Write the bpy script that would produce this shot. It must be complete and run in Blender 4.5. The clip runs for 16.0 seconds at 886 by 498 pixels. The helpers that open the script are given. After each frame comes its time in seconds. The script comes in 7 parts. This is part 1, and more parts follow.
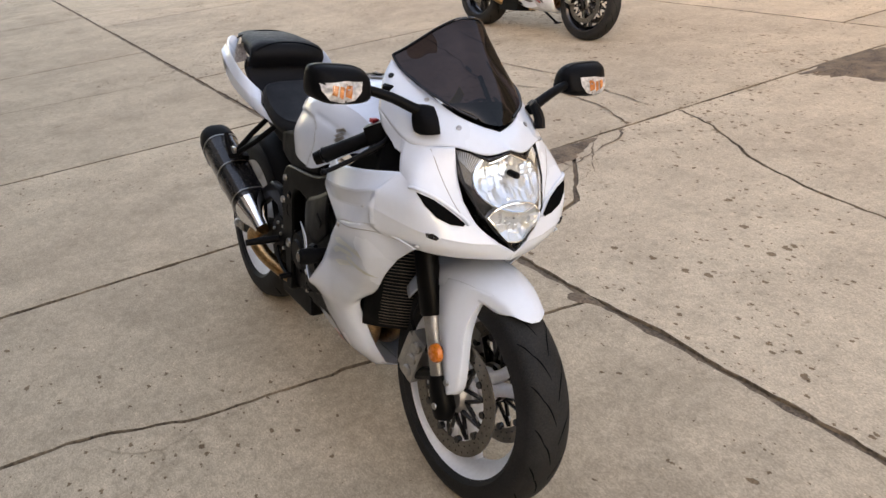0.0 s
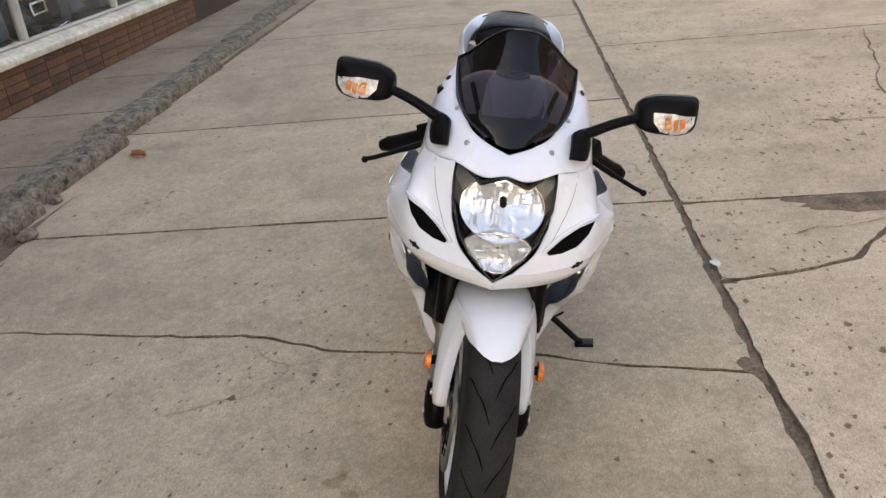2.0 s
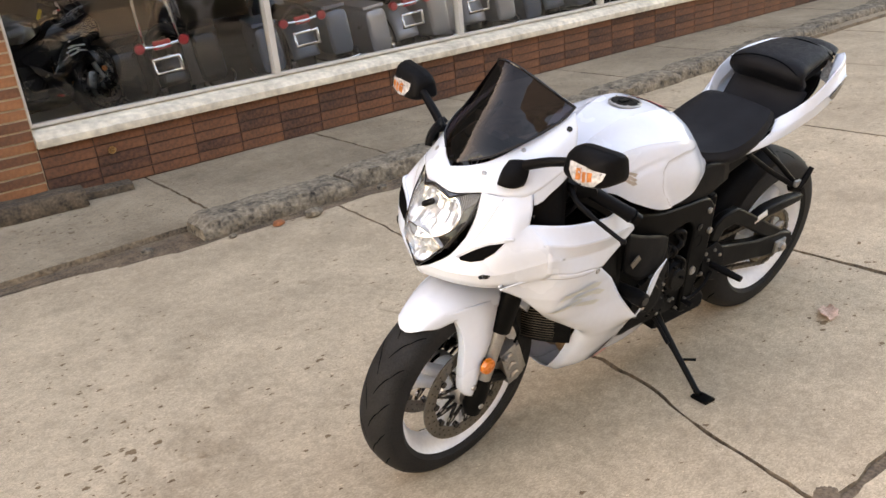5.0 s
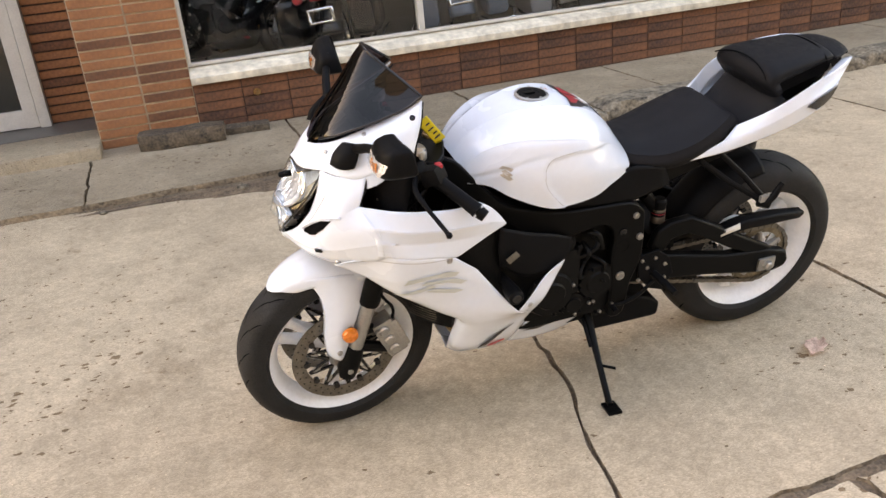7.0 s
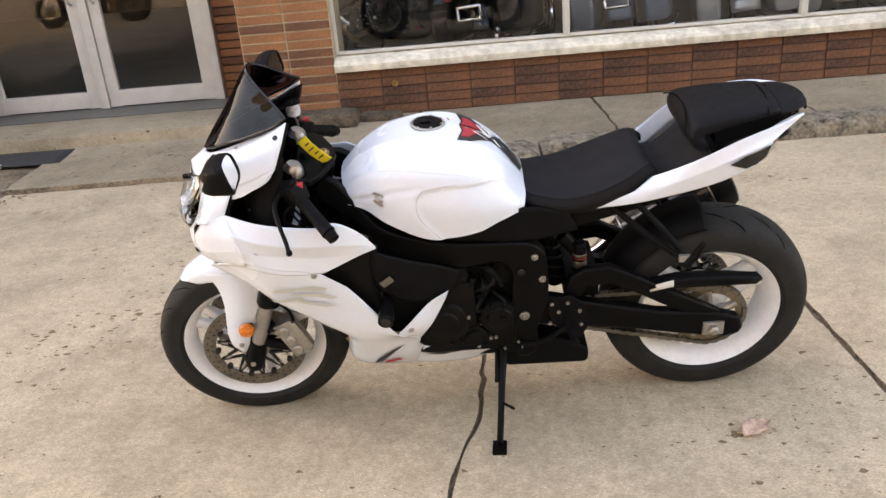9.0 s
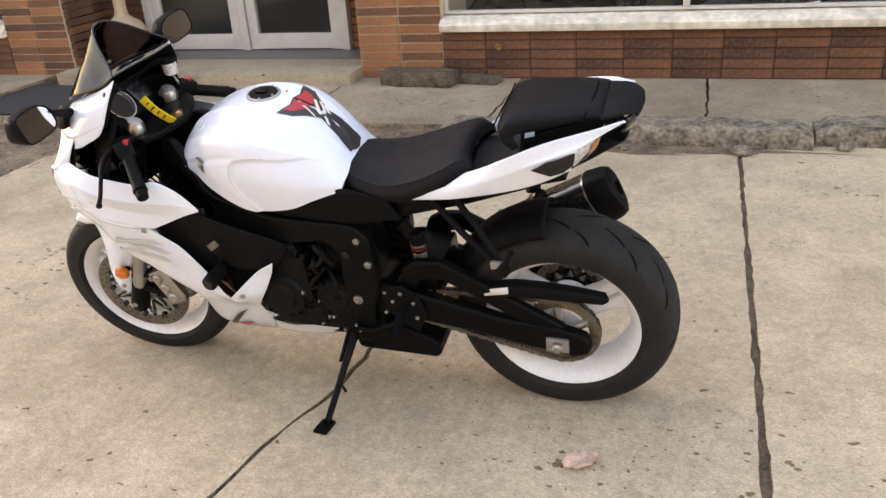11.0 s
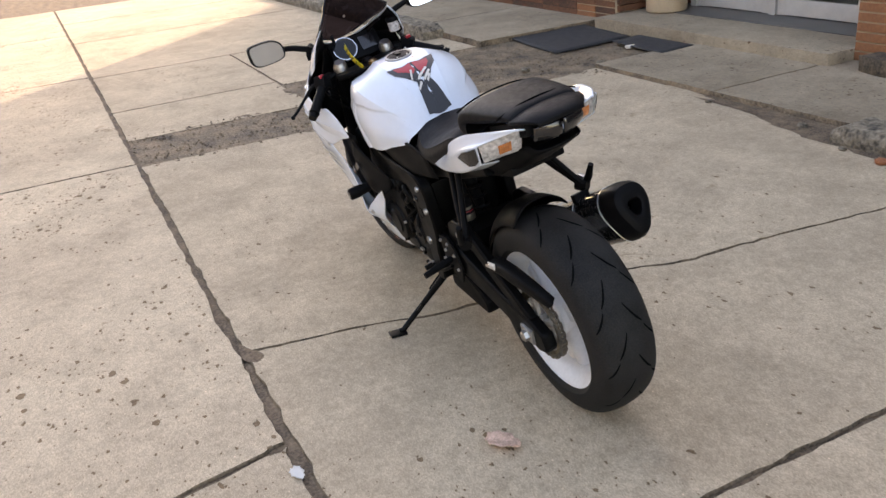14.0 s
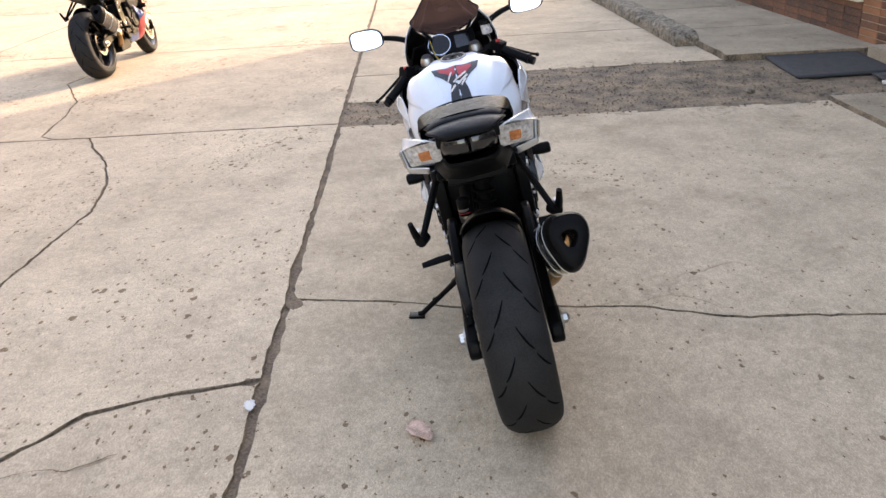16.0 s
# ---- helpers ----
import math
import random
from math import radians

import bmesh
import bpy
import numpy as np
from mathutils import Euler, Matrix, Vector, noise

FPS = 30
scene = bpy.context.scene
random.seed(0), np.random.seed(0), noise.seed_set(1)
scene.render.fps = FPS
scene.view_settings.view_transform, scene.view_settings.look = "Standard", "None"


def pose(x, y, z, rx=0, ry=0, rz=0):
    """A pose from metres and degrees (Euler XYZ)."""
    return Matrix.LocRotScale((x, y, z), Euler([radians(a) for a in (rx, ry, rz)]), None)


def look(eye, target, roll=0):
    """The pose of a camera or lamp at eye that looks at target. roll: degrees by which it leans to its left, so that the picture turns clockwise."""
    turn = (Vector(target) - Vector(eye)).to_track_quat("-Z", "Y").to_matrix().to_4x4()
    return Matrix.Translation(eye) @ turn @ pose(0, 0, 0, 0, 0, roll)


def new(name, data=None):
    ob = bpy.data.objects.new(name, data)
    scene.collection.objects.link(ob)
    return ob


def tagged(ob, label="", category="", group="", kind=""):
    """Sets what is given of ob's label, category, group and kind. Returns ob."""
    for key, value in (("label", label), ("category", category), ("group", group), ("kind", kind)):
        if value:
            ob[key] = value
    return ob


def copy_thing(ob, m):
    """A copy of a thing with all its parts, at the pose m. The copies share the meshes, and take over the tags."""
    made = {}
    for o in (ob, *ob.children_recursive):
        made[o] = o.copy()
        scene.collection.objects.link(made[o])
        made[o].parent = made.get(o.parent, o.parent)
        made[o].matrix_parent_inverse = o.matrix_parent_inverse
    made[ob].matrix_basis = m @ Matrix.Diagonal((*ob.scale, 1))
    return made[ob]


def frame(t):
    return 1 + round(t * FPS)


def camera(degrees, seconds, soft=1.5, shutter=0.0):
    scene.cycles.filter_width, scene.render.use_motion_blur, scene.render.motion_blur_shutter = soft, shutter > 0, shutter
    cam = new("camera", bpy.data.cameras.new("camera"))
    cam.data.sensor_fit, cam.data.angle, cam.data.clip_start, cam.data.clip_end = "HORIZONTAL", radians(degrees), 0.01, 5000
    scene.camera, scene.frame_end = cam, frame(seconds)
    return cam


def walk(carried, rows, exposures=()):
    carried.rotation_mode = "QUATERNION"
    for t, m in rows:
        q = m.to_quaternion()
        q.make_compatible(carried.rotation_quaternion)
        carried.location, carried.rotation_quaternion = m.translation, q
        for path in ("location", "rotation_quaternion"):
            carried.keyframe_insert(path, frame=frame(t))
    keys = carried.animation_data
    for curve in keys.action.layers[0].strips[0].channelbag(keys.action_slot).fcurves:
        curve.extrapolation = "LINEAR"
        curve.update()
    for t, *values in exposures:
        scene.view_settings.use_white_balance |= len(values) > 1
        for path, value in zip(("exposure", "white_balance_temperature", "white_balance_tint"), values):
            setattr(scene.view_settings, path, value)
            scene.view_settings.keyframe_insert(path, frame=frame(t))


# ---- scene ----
cam = camera(56.7, 16.0)
PATH = [
    (0, (2.215, -0.443, 1.458), (0.56, 0.279, 0.598), -6.1),
    (0.5, (2.323, -0.185, 1.443), (0.587, 0.28, 0.566), -5.6),
    (1, (2.367, 0.043, 1.442), (0.585, 0.244, 0.557), -5.3),
    (1.5, (2.307, 0.283, 1.446), (0.498, 0.211, 0.594), -5.3),
    (2, (2.293, 0.559, 1.439), (0.512, 0.181, 0.61), -5.9),
    (2.5, (2.265, 0.799, 1.435), (0.549, 0.177, 0.616), -5.2),
    (3, (2.147, 0.959, 1.432), (0.558, 0.062, 0.613), -3.7),
    (3.2, (2.128, 1.047, 1.441), (0.621, 0.016, 0.626), -3.6),
    (5.3, (1.568, 2.034, 1.455), (0.693, 0.402, 0.7), -5.5),
    (5.5, (1.483, 2.062, 1.434), (0.658, 0.408, 0.67), -4.9),
    (6, (1.289, 2.133, 1.445), (0.587, 0.438, 0.649), -4.0),
    (6.5, (1.035, 2.293, 1.443), (0.531, 0.539, 0.626), -5.0),
    (7, (0.813, 2.385, 1.447), (0.435, 0.591, 0.65), -5.5),
    (7.5, (0.59, 2.383, 1.458), (0.298, 0.563, 0.681), -3.8),
    (8, (0.332, 2.458, 1.457), (0.266, 0.619, 0.675), -4.1),
    (8.5, (0.087, 2.512, 1.469), (0.187, 0.674, 0.686), -4.7),
    (9, (-0.157, 2.465, 1.474), (0.055, 0.636, 0.696), -4.9),
    (9.5, (-0.472, 2.465, 1.461), (-0.086, 0.67, 0.669), -4.8),
    (10, (-0.754, 2.449, 1.458), (-0.231, 0.693, 0.655), -4.3),
    (10.2, (-0.844, 2.385, 1.436), (-0.294, 0.64, 0.628), -4.2),
    (12.3, (-1.89, 1.851, 1.433), (-0.627, 0.541, 0.604), -6.2),
    (12.5, (-2.027, 1.798, 1.442), (-0.678, 0.568, 0.624), -6.7),
    (13, (-2.202, 1.621, 1.44), (-0.699, 0.579, 0.63), -5.7),
    (13.5, (-2.302, 1.382, 1.445), (-0.678, 0.549, 0.628), -4.9),
    (14, (-2.509, 1.117, 1.445), (-0.776, 0.543, 0.627), -6.1),
    (14.5, (-2.622, 0.914, 1.445), (-0.841, 0.507, 0.631), -5.3),
    (15, (-2.627, 0.677, 1.444), (-0.825, 0.353, 0.64), -2.9),
    (15.5, (-2.682, 0.436, 1.439), (-0.851, 0.357, 0.639), -2.7),
    (16, (-2.77, 0.178, 1.455), (-0.94, 0.321, 0.662), -2.9),
]
walk(cam, [(t, look(eye, target, roll)) for t, eye, target, roll in PATH], [(0.0, 2.38, 9500, 22), (1.5, 2.29, 9500, 22), (3.2, 2.4, 9500, 23), (5.3, 2.92, 10400, 23), (10.0, 3.05, 10400, 23), (12.5, 2.97, 9800, 25), (14.5, 2.5, 8700, 22), (16.0, 2.68, 8500, 22)])

# ---- world and sun ----
SUN_AZ, SUN_EL = (0.80, -0.60), 22.0
world = bpy.data.worlds.new("sky")
scene.world = world
world.use_nodes = True
wn = world.node_tree.nodes
sky = wn.new("ShaderNodeTexSky")
sky.sky_type = "NISHITA"
sky.sun_disc = False
sky.sun_elevation = radians(SUN_EL)
sky.sun_rotation = math.atan2(SUN_AZ[0], SUN_AZ[1])
sky.dust_density = 1.2
wn["Background"].inputs["Strength"].default_value = 0.15
world.node_tree.links.new(sky.outputs[0], wn["Background"].inputs[0])
sun = new("sun", bpy.data.lights.new("sun", "SUN"))
sun.data.energy, sun.data.angle, sun.data.color = 0.9, radians(0.6), (1.0, 0.93, 0.84)
sun.matrix_world = look((SUN_AZ[0] * 40, SUN_AZ[1] * 40, 40 * math.tan(radians(SUN_EL))), (0, 0, 0))


# ---- materials ----
def mat(name, base, rough=0.5, metal=0.0, vary=0.12, scale=6.0, fine=120.0, bump=0.0, coat=0.0, tint=None, rvary=0.1, spec=0.5):
    """A principled material with blotches at one scale, grain at another, and fine relief."""
    m = bpy.data.materials.new(name)
    m.use_nodes = True
    nt = m.node_tree
    b = nt.nodes["Principled BSDF"]
    b.inputs["Metallic"].default_value = metal
    b.inputs["Specular IOR Level"].default_value = spec
    b.inputs["Coat Weight"].default_value = coat
    b.inputs["Coat Roughness"].default_value = 0.08
    tc = nt.nodes.new("ShaderNodeTexCoord")
    n1, n2 = nt.nodes.new("ShaderNodeTexNoise"), nt.nodes.new("ShaderNodeTexNoise")
    for n, s, d in ((n1, scale, 4), (n2, fine, 3)):
        n.inputs["Scale"].default_value, n.inputs["Detail"].default_value = s, d
        nt.links.new(tc.outputs["Object"], n.inputs["Vector"])
    add = nt.nodes.new("ShaderNodeMath")
    add.operation = "MULTIPLY_ADD"
    add.inputs[1].default_value = 0.45
    nt.links.new(n2.outputs["Fac"], add.inputs[0])
    half = nt.nodes.new("ShaderNodeMath")
    half.operation = "MULTIPLY"
    half.inputs[1].default_value = 0.55
    nt.links.new(n1.outputs["Fac"], half.inputs[0])
    nt.links.new(half.outputs[0], add.inputs[2])
    ramp = nt.nodes.new("ShaderNodeValToRGB")
    lo = [c * (1 - vary * 1.6) for c in base]
    hi = [min(1.0, c * (1 + vary)) for c in (tint or base)]
    ramp.color_ramp.elements[0].position, ramp.color_ramp.elements[1].position = 0.32, 0.68
    ramp.color_ramp.elements[0].color, ramp.color_ramp.elements[1].color = (*lo, 1), (*hi, 1)
    nt.links.new(add.outputs[0], ramp.inputs[0])
    nt.links.new(ramp.outputs[0], b.inputs["Base Color"])
    rr = nt.nodes.new("ShaderNodeMapRange")
    rr.inputs["From Min"].default_value, rr.inputs["From Max"].default_value = 0.3, 0.7
    rr.inputs["To Min"].default_value, rr.inputs["To Max"].default_value = max(0.02, rough - rvary * rough), min(1.0, rough + rvary)
    nt.links.new(n1.outputs["Fac"], rr.inputs["Value"])
    nt.links.new(rr.outputs[0], b.inputs["Roughness"])
    if bump:
        bp = nt.nodes.new("ShaderNodeBump")
        bp.inputs["Strength"].default_value, bp.inputs["Distance"].default_value = 1.0, bump
        nt.links.new(n2.outputs["Fac"], bp.inputs["Height"])
        nt.links.new(bp.outputs[0], b.inputs["Normal"])
    return m


def concrete(name, light, dark, pits=1.0, per_piece=0.1):
    """Old exposed-aggregate concrete: blotches, sandy speckle, dark spalled pits, oily stains."""
    m = bpy.data.materials.new(name)
    m.use_nodes = True
    nt = m.node_tree
    L, N = nt.links.new, nt.nodes.new
    b = nt.nodes["Principled BSDF"]
    b.inputs["Roughness"].default_value = 0.88
    b.inputs["Specular IOR Level"].default_value = 0.25
    geo = N("ShaderNodeNewGeometry")

    def noise_tex(scale, detail=5.0, rough=0.6, stretch=None):
        n = N("ShaderNodeTexNoise")
        n.inputs["Scale"].default_value, n.inputs["Detail"].default_value, n.inputs["Roughness"].default_value = scale, detail, rough
        if stretch:
            mp = N("ShaderNodeMapping")
            mp.inputs["Scale"].default_value = stretch
            mp.inputs["Rotation"].default_value = (0, 0, 0.5)
            L(geo.outputs["Position"], mp.inputs["Vector"])
            L(mp.outputs[0], n.inputs["Vector"])
        else:
            L(geo.outputs["Position"], n.inputs["Vector"])
        return n.outputs["Fac"]

    def ramp(src, p0, p1, c0, c1):
        r = N("ShaderNodeValToRGB")
        e = r.color_ramp.elements
        e[0].position, e[1].position, e[0].color, e[1].color = p0, p1, (*c0, 1), (*c1, 1)
        L(src, r.inputs[0])
        return r.outputs[0]

    def mul(a, c, fac=1.0):
        x = N("ShaderNodeMix")
        x.data_type, x.blend_type = "RGBA", "MULTIPLY"
        x.inputs[0].default_value = fac
        L(a, x.inputs[6])
        L(c, x.inputs[7])
        return x.outputs[2]

    def math_node(op, a, c):
        n = N("ShaderNodeMath")
        n.operation = op
        for k, x in enumerate((a, c)):
            if isinstance(x, (int, float)):
                n.inputs[k].default_value = x
            else:
                L(x, n.inputs[k])
        return n.outputs[0]

    def cells(scale, shift=0.0):
        """Distance to the nearest stone or pit, and that one's random number."""
        w = N("ShaderNodeTexNoise")
        w.inputs["Scale"].default_value, w.inputs["Detail"].default_value = scale * 2.6, 3.0
        L(geo.outputs["Position"], w.inputs["Vector"])
        a = N("ShaderNodeVectorMath")
        a.operation = "MULTIPLY_ADD"
        a.inputs[1].default_value = (0.62 / scale,) * 3
        L(w.outputs["Color"], a.inputs[0])
        L(geo.outputs["Position"], a.inputs[2])
        mp = N("ShaderNodeMapping")
        mp.inputs["Location"].default_value = (shift, shift * 0.7, 0)
        mp.inputs["Scale"].default_value = (0.75, 1.25, 1.0)
        L(a.outputs[0], mp.inputs["Vector"])
        v = N("ShaderNodeTexVoronoi")
        v.inputs["Scale"].default_value = scale
        L(mp.outputs[0], v.inputs["Vector"])
        sep = N("ShaderNodeSeparateColor")
        L(v.outputs["Color"], sep.inputs[0])
        return v.outputs["Distance"], sep.outputs[0]

    col = ramp(noise_tex(0.8, 6, 0.62), 0.38, 0.62, dark, light)
    col = mul(col, ramp(noise_tex(4.0, 5, 0.7), 0.34, 0.66, (0.86, 0.855, 0.845), (1.09, 1.085, 1.08)))
    col = mul(col, ramp(noise_tex(26.0, 4, 0.7), 0.34, 0.66, (0.88, 0.875, 0.865), (1.08, 1.08, 1.075)))
    # aggregate: grains of a few millimetres, each with its own tone
    d0, r0 = cells(240.0)
    col = mul(col, ramp(r0, 0.0, 1.0, (0.80, 0.795, 0.785), (1.17, 1.17, 1.165)))
    d1, r1 = cells(95.0, 3.0)
    pale = ramp(math_node("SUBTRACT", math_node("MULTIPLY", math_node("SUBTRACT", r1, 0.89), 2.6), d1), 0.0, 0.06, (1, 1, 1), (1.5, 1.47, 1.42))
    col = mul(col, pale)
    # spalled pits in flocks, of two sizes
    flock = noise_tex(0.9, 3, 0.6)
    lift = math_node("MULTIPLY", math_node("SUBTRACT", flock, 0.5), 0.9)
    masks = []
    for sc, thr, gain, sh in ((17.0, 0.72, 0.84, 1.0), (32.0, 0.70, 0.9, 9.0), (58.0, 0.79, 1.0, 5.0)):
        dd, rr = cells(sc, sh)
        rad = math_node("MULTIPLY", math_node("SUBTRACT", math_node("ADD", rr, lift), thr - 0.12 * (pits - 1.0)), gain)
        masks.append(ramp(math_node("SUBTRACT", rad, dd), 0.0, 0.03, (1, 1, 1), (0.42, 0.355, 0.30)))
    pits_mask = mul(mul(masks[0], masks[1]), masks[2])
    col = mul(col, pits_mask)
    # worn patches that show the coarse stone, and dark stains
    worn = ramp(noise_tex(2.1, 5, 0.7), 0.655, 0.70, (1, 1, 1), (0.72, 0.675, 0.63))
    col = mul(col, worn)
    col = mul(col, ramp(noise_tex(1.1, 6, 0.72), 0.58, 0.74, (1, 1, 1), (0.74, 0.71, 0.68)))
    # hairline cracks in places
    warp_n = N("ShaderNodeTexNoise")
    warp_n.inputs["Scale"].default_value, warp_n.inputs["Detail"].default_value = 3.0, 4.0
    L(geo.outputs["Position"], warp_n.inputs["Vector"])
    wv = N("ShaderNodeVectorMath")
    wv.operation = "MULTIPLY_ADD"
    wv.inputs[1].default_value = (0.5, 0.5, 0.5)
    L(warp_n.outputs["Color"], wv.inputs[0])
    L(geo.outputs["Position"], wv.inputs[2])
    ve = N("ShaderNodeTexVoronoi")
    ve.feature = "DISTANCE_TO_EDGE"
    ve.inputs["Scale"].default_value = 0.75
    L(wv.outputs[0], ve.inputs["Vector"])
    hair = ramp(ve.outputs["Distance"], 0.0025, 0.006, (0.45, 0.42, 0.39), (1, 1, 1))
    where = ramp(noise_tex(0.45, 3, 0.6), 0.60, 0.66, (0, 0, 0), (0.7, 0.7, 0.7))
    hx = N("ShaderNodeMix")
    hx.data_type = "RGBA"
    hx.inputs[6].default_value = (1, 1, 1, 1)
    L(where, hx.inputs[0])
    L(hair, hx.inputs[7])
    col = mul(col, hx.outputs[2])
    info = N("ShaderNodeObjectInfo")
    rnd = N("ShaderNodeMapRange")
    rnd.inputs["To Min"].default_value, rnd.inputs["To Max"].default_value = 1 - per_piece, 1 + per_piece * 0.6
    L(info.outputs["Random"], rnd.inputs["Value"])
    comb = N("ShaderNodeCombineColor")
    for k in range(3):
        L(rnd.outputs[0], comb.inputs[k])
    col = mul(col, comb.outputs[0])
    L(col, b.inputs["Base Color"])
    h = N("ShaderNodeMath")
    h.operation = "MULTIPLY_ADD"
    h.inputs[1].default_value = 0.22
    L(noise_tex(170.0, 2, 0.6), h.inputs[0])
    bw = N("ShaderNodeRGBToBW")
    L(pits_mask, bw.inputs[0])
    L(bw.outputs[0], h.inputs[2])
    bp = N("ShaderNodeBump")
    bp.inputs["Strength"].default_value, bp.inputs["Distance"].default_value = 0.9, 0.004
    L(h.outputs[0], bp.inputs["Height"])
    L(bp.outputs[0], b.inputs["Normal"])
    return m


def clear(name, tint=(1, 1, 1), ior=1.5, rough=0.0, most=1.0):
    """Thin clear sheet: passes light with a tint, and mirrors by Fresnel."""
    m = bpy.data.materials.new(name)
    m.use_nodes = True
    nt = m.node_tree
    nt.nodes.remove(nt.nodes["Principled BSDF"])
    t, g, w, p, f, x = (nt.nodes.new(k) for k in ("ShaderNodeBsdfTransparent", "ShaderNodeBsdfGlossy", "ShaderNodeLayerWeight", "ShaderNodeMath", "ShaderNodeMapRange", "ShaderNodeMixShader"))
    t.inputs[0].default_value = (*tint, 1)
    g.inputs["Roughness"].default_value = rough
    # the gloss of a thin sheet, alike from both sides
    w.inputs["Blend"].default_value = 0.5
    p.operation = "POWER"
    p.inputs[1].default_value = 5.0
    f.inputs["To Min"].default_value, f.inputs["To Max"].default_value = ((ior - 1) / (ior + 1)) ** 2, most
    nt.links.new(w.outputs["Facing"], p.inputs[0])
    nt.links.new(p.outputs[0], f.inputs["Value"])
    nt.links.new(f.outputs[0], x.inputs[0])
    nt.links.new(t.outputs[0], x.inputs[1])
    nt.links.new(g.outputs[0], x.inputs[2])
    nt.links.new(x.outputs[0], nt.nodes["Material Output"].inputs[0])
    return m


M_CONC = concrete("concrete", (0.545, 0.435, 0.312), (0.44, 0.347, 0.247), 0.65)
M_CONC_PITTED = concrete("pitted_concrete", (0.575, 0.46, 0.332), (0.475, 0.375, 0.27), 1.5)
M_WALK = concrete("walk_concrete", (0.365, 0.293, 0.212), (0.265, 0.21, 0.15), 0.6)
M_KERB = mat("kerb_stone", (0.075, 0.058, 0.040), 0.95, vary=0.5, scale=14, fine=45, bump=0.016, tint=(0.25, 0.205, 0.15))
M_DIRT = mat("dirt", (0.13, 0.088, 0.056), 0.97, vary=0.45, scale=9, fine=90, bump=0.01, tint=(0.19, 0.132, 0.085))
M_GRAVEL = mat("gravel", (0.115, 0.080, 0.050), 0.95, vary=0.5, scale=5, fine=60, bump=0.012, tint=(0.235, 0.17, 0.11))
M_BLOCK_WALL = mat("block_wall_grey", (0.15, 0.145, 0.135), 0.9, vary=0.2, scale=2, bump=0.001)
M_BRICK = mat("brick", (0.27, 0.103, 0.043), 0.85, vary=0.14, scale=5, fine=60, bump=0.002, tint=(0.34, 0.138, 0.06))
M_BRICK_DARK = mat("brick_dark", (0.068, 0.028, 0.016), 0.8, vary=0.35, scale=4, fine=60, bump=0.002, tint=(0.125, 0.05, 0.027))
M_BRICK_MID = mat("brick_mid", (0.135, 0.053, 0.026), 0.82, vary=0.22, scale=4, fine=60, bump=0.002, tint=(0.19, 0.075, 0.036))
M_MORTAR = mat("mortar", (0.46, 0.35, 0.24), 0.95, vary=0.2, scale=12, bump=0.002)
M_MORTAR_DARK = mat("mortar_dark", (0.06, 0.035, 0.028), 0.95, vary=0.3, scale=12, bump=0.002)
M_SILL = mat("sill_paint", (0.60, 0.53, 0.42), 0.7, vary=0.2, scale=6, fine=22, bump=0.0012, tint=(0.72, 0.65, 0.53))
M_DOOR = mat("door_aluminium", (0.55, 0.52, 0.47), 0.45, vary=0.1, scale=8)
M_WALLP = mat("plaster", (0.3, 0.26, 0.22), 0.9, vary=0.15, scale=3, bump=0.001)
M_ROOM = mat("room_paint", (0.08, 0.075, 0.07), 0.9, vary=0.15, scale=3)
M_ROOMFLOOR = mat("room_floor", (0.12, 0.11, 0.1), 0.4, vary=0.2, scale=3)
M_GLASS = clear("window_glass", (0.9, 0.91, 0.91), 1.5)
M_RUBBERMAT = mat("rubber_mat", (0.028, 0.028, 0.03), 0.85, vary=0.2, scale=20, bump=0.001)
M_WOOD = mat("old_wood", (0.042, 0.030, 0.02), 0.9, vary=0.5, scale=14, fine=60, bump=0.006, tint=(0.115, 0.084, 0.056))
M_ASH = mat("tan_plastic", (0.46, 0.34, 0.22), 0.6, vary=0.12, scale=9)
M_LEAF = mat("dry_leaf", (0.58, 0.35, 0.25), 0.8, vary=0.25, scale=40, fine=200, bump=0.001, tint=(0.68, 0.46, 0.35))
M_PAPER = mat("paper", (0.66, 0.63, 0.58), 0.8, vary=0.05)
M_ORANGE_LEAF = mat("orange_leaf", (0.35, 0.12, 0.05), 0.8, vary=0.3, scale=40)

M_WHITE = mat("white_paint", (0.685, 0.745, 0.82), 0.24, vary=0.02, scale=3, fine=60, coat=0.6, rvary=0.05)
M_SPROCKET = mat("worn_gold_steel", (0.20, 0.165, 0.115), 0.45, metal=0.8, vary=0.3, scale=40, fine=200, tint=(0.27, 0.225, 0.16))
M_REFLECTOR = mat("silvered_plastic", (0.74, 0.76, 0.79), 0.16, metal=0.6, vary=0.03, scale=30)
M_RIM = mat("white_rim_paint", (0.83, 0.855, 0.875), 0.4, vary=0.06, scale=14, fine=90, rvary=0.1)
M_BLACK = mat("black_frame_paint", (0.003, 0.003, 0.003), 0.36, spec=0.09, vary=0.2, scale=10, fine=200, rvary=0.15)
M_SATIN = mat("satin_black", (0.005, 0.005, 0.0055), 0.45, spec=0.07, vary=0.2, scale=14, fine=160, bump=0.0003)
M_ENGINE = mat("engine_black", (0.004, 0.004, 0.004), 0.45, spec=0.12, vary=0.35, scale=30, fine=200, bump=0.0006)
M_GLOSSB = mat("gloss_black", (0.005, 0.005, 0.006), 0.16, spec=0.35, vary=0.1, scale=10, rvary=0.1, coat=0.3)
M_SEAT = mat("seat_vinyl", (0.007, 0.007, 0.0085), 0.6, spec=0.18, vary=0.15, scale=20, fine=420, bump=0.0005)
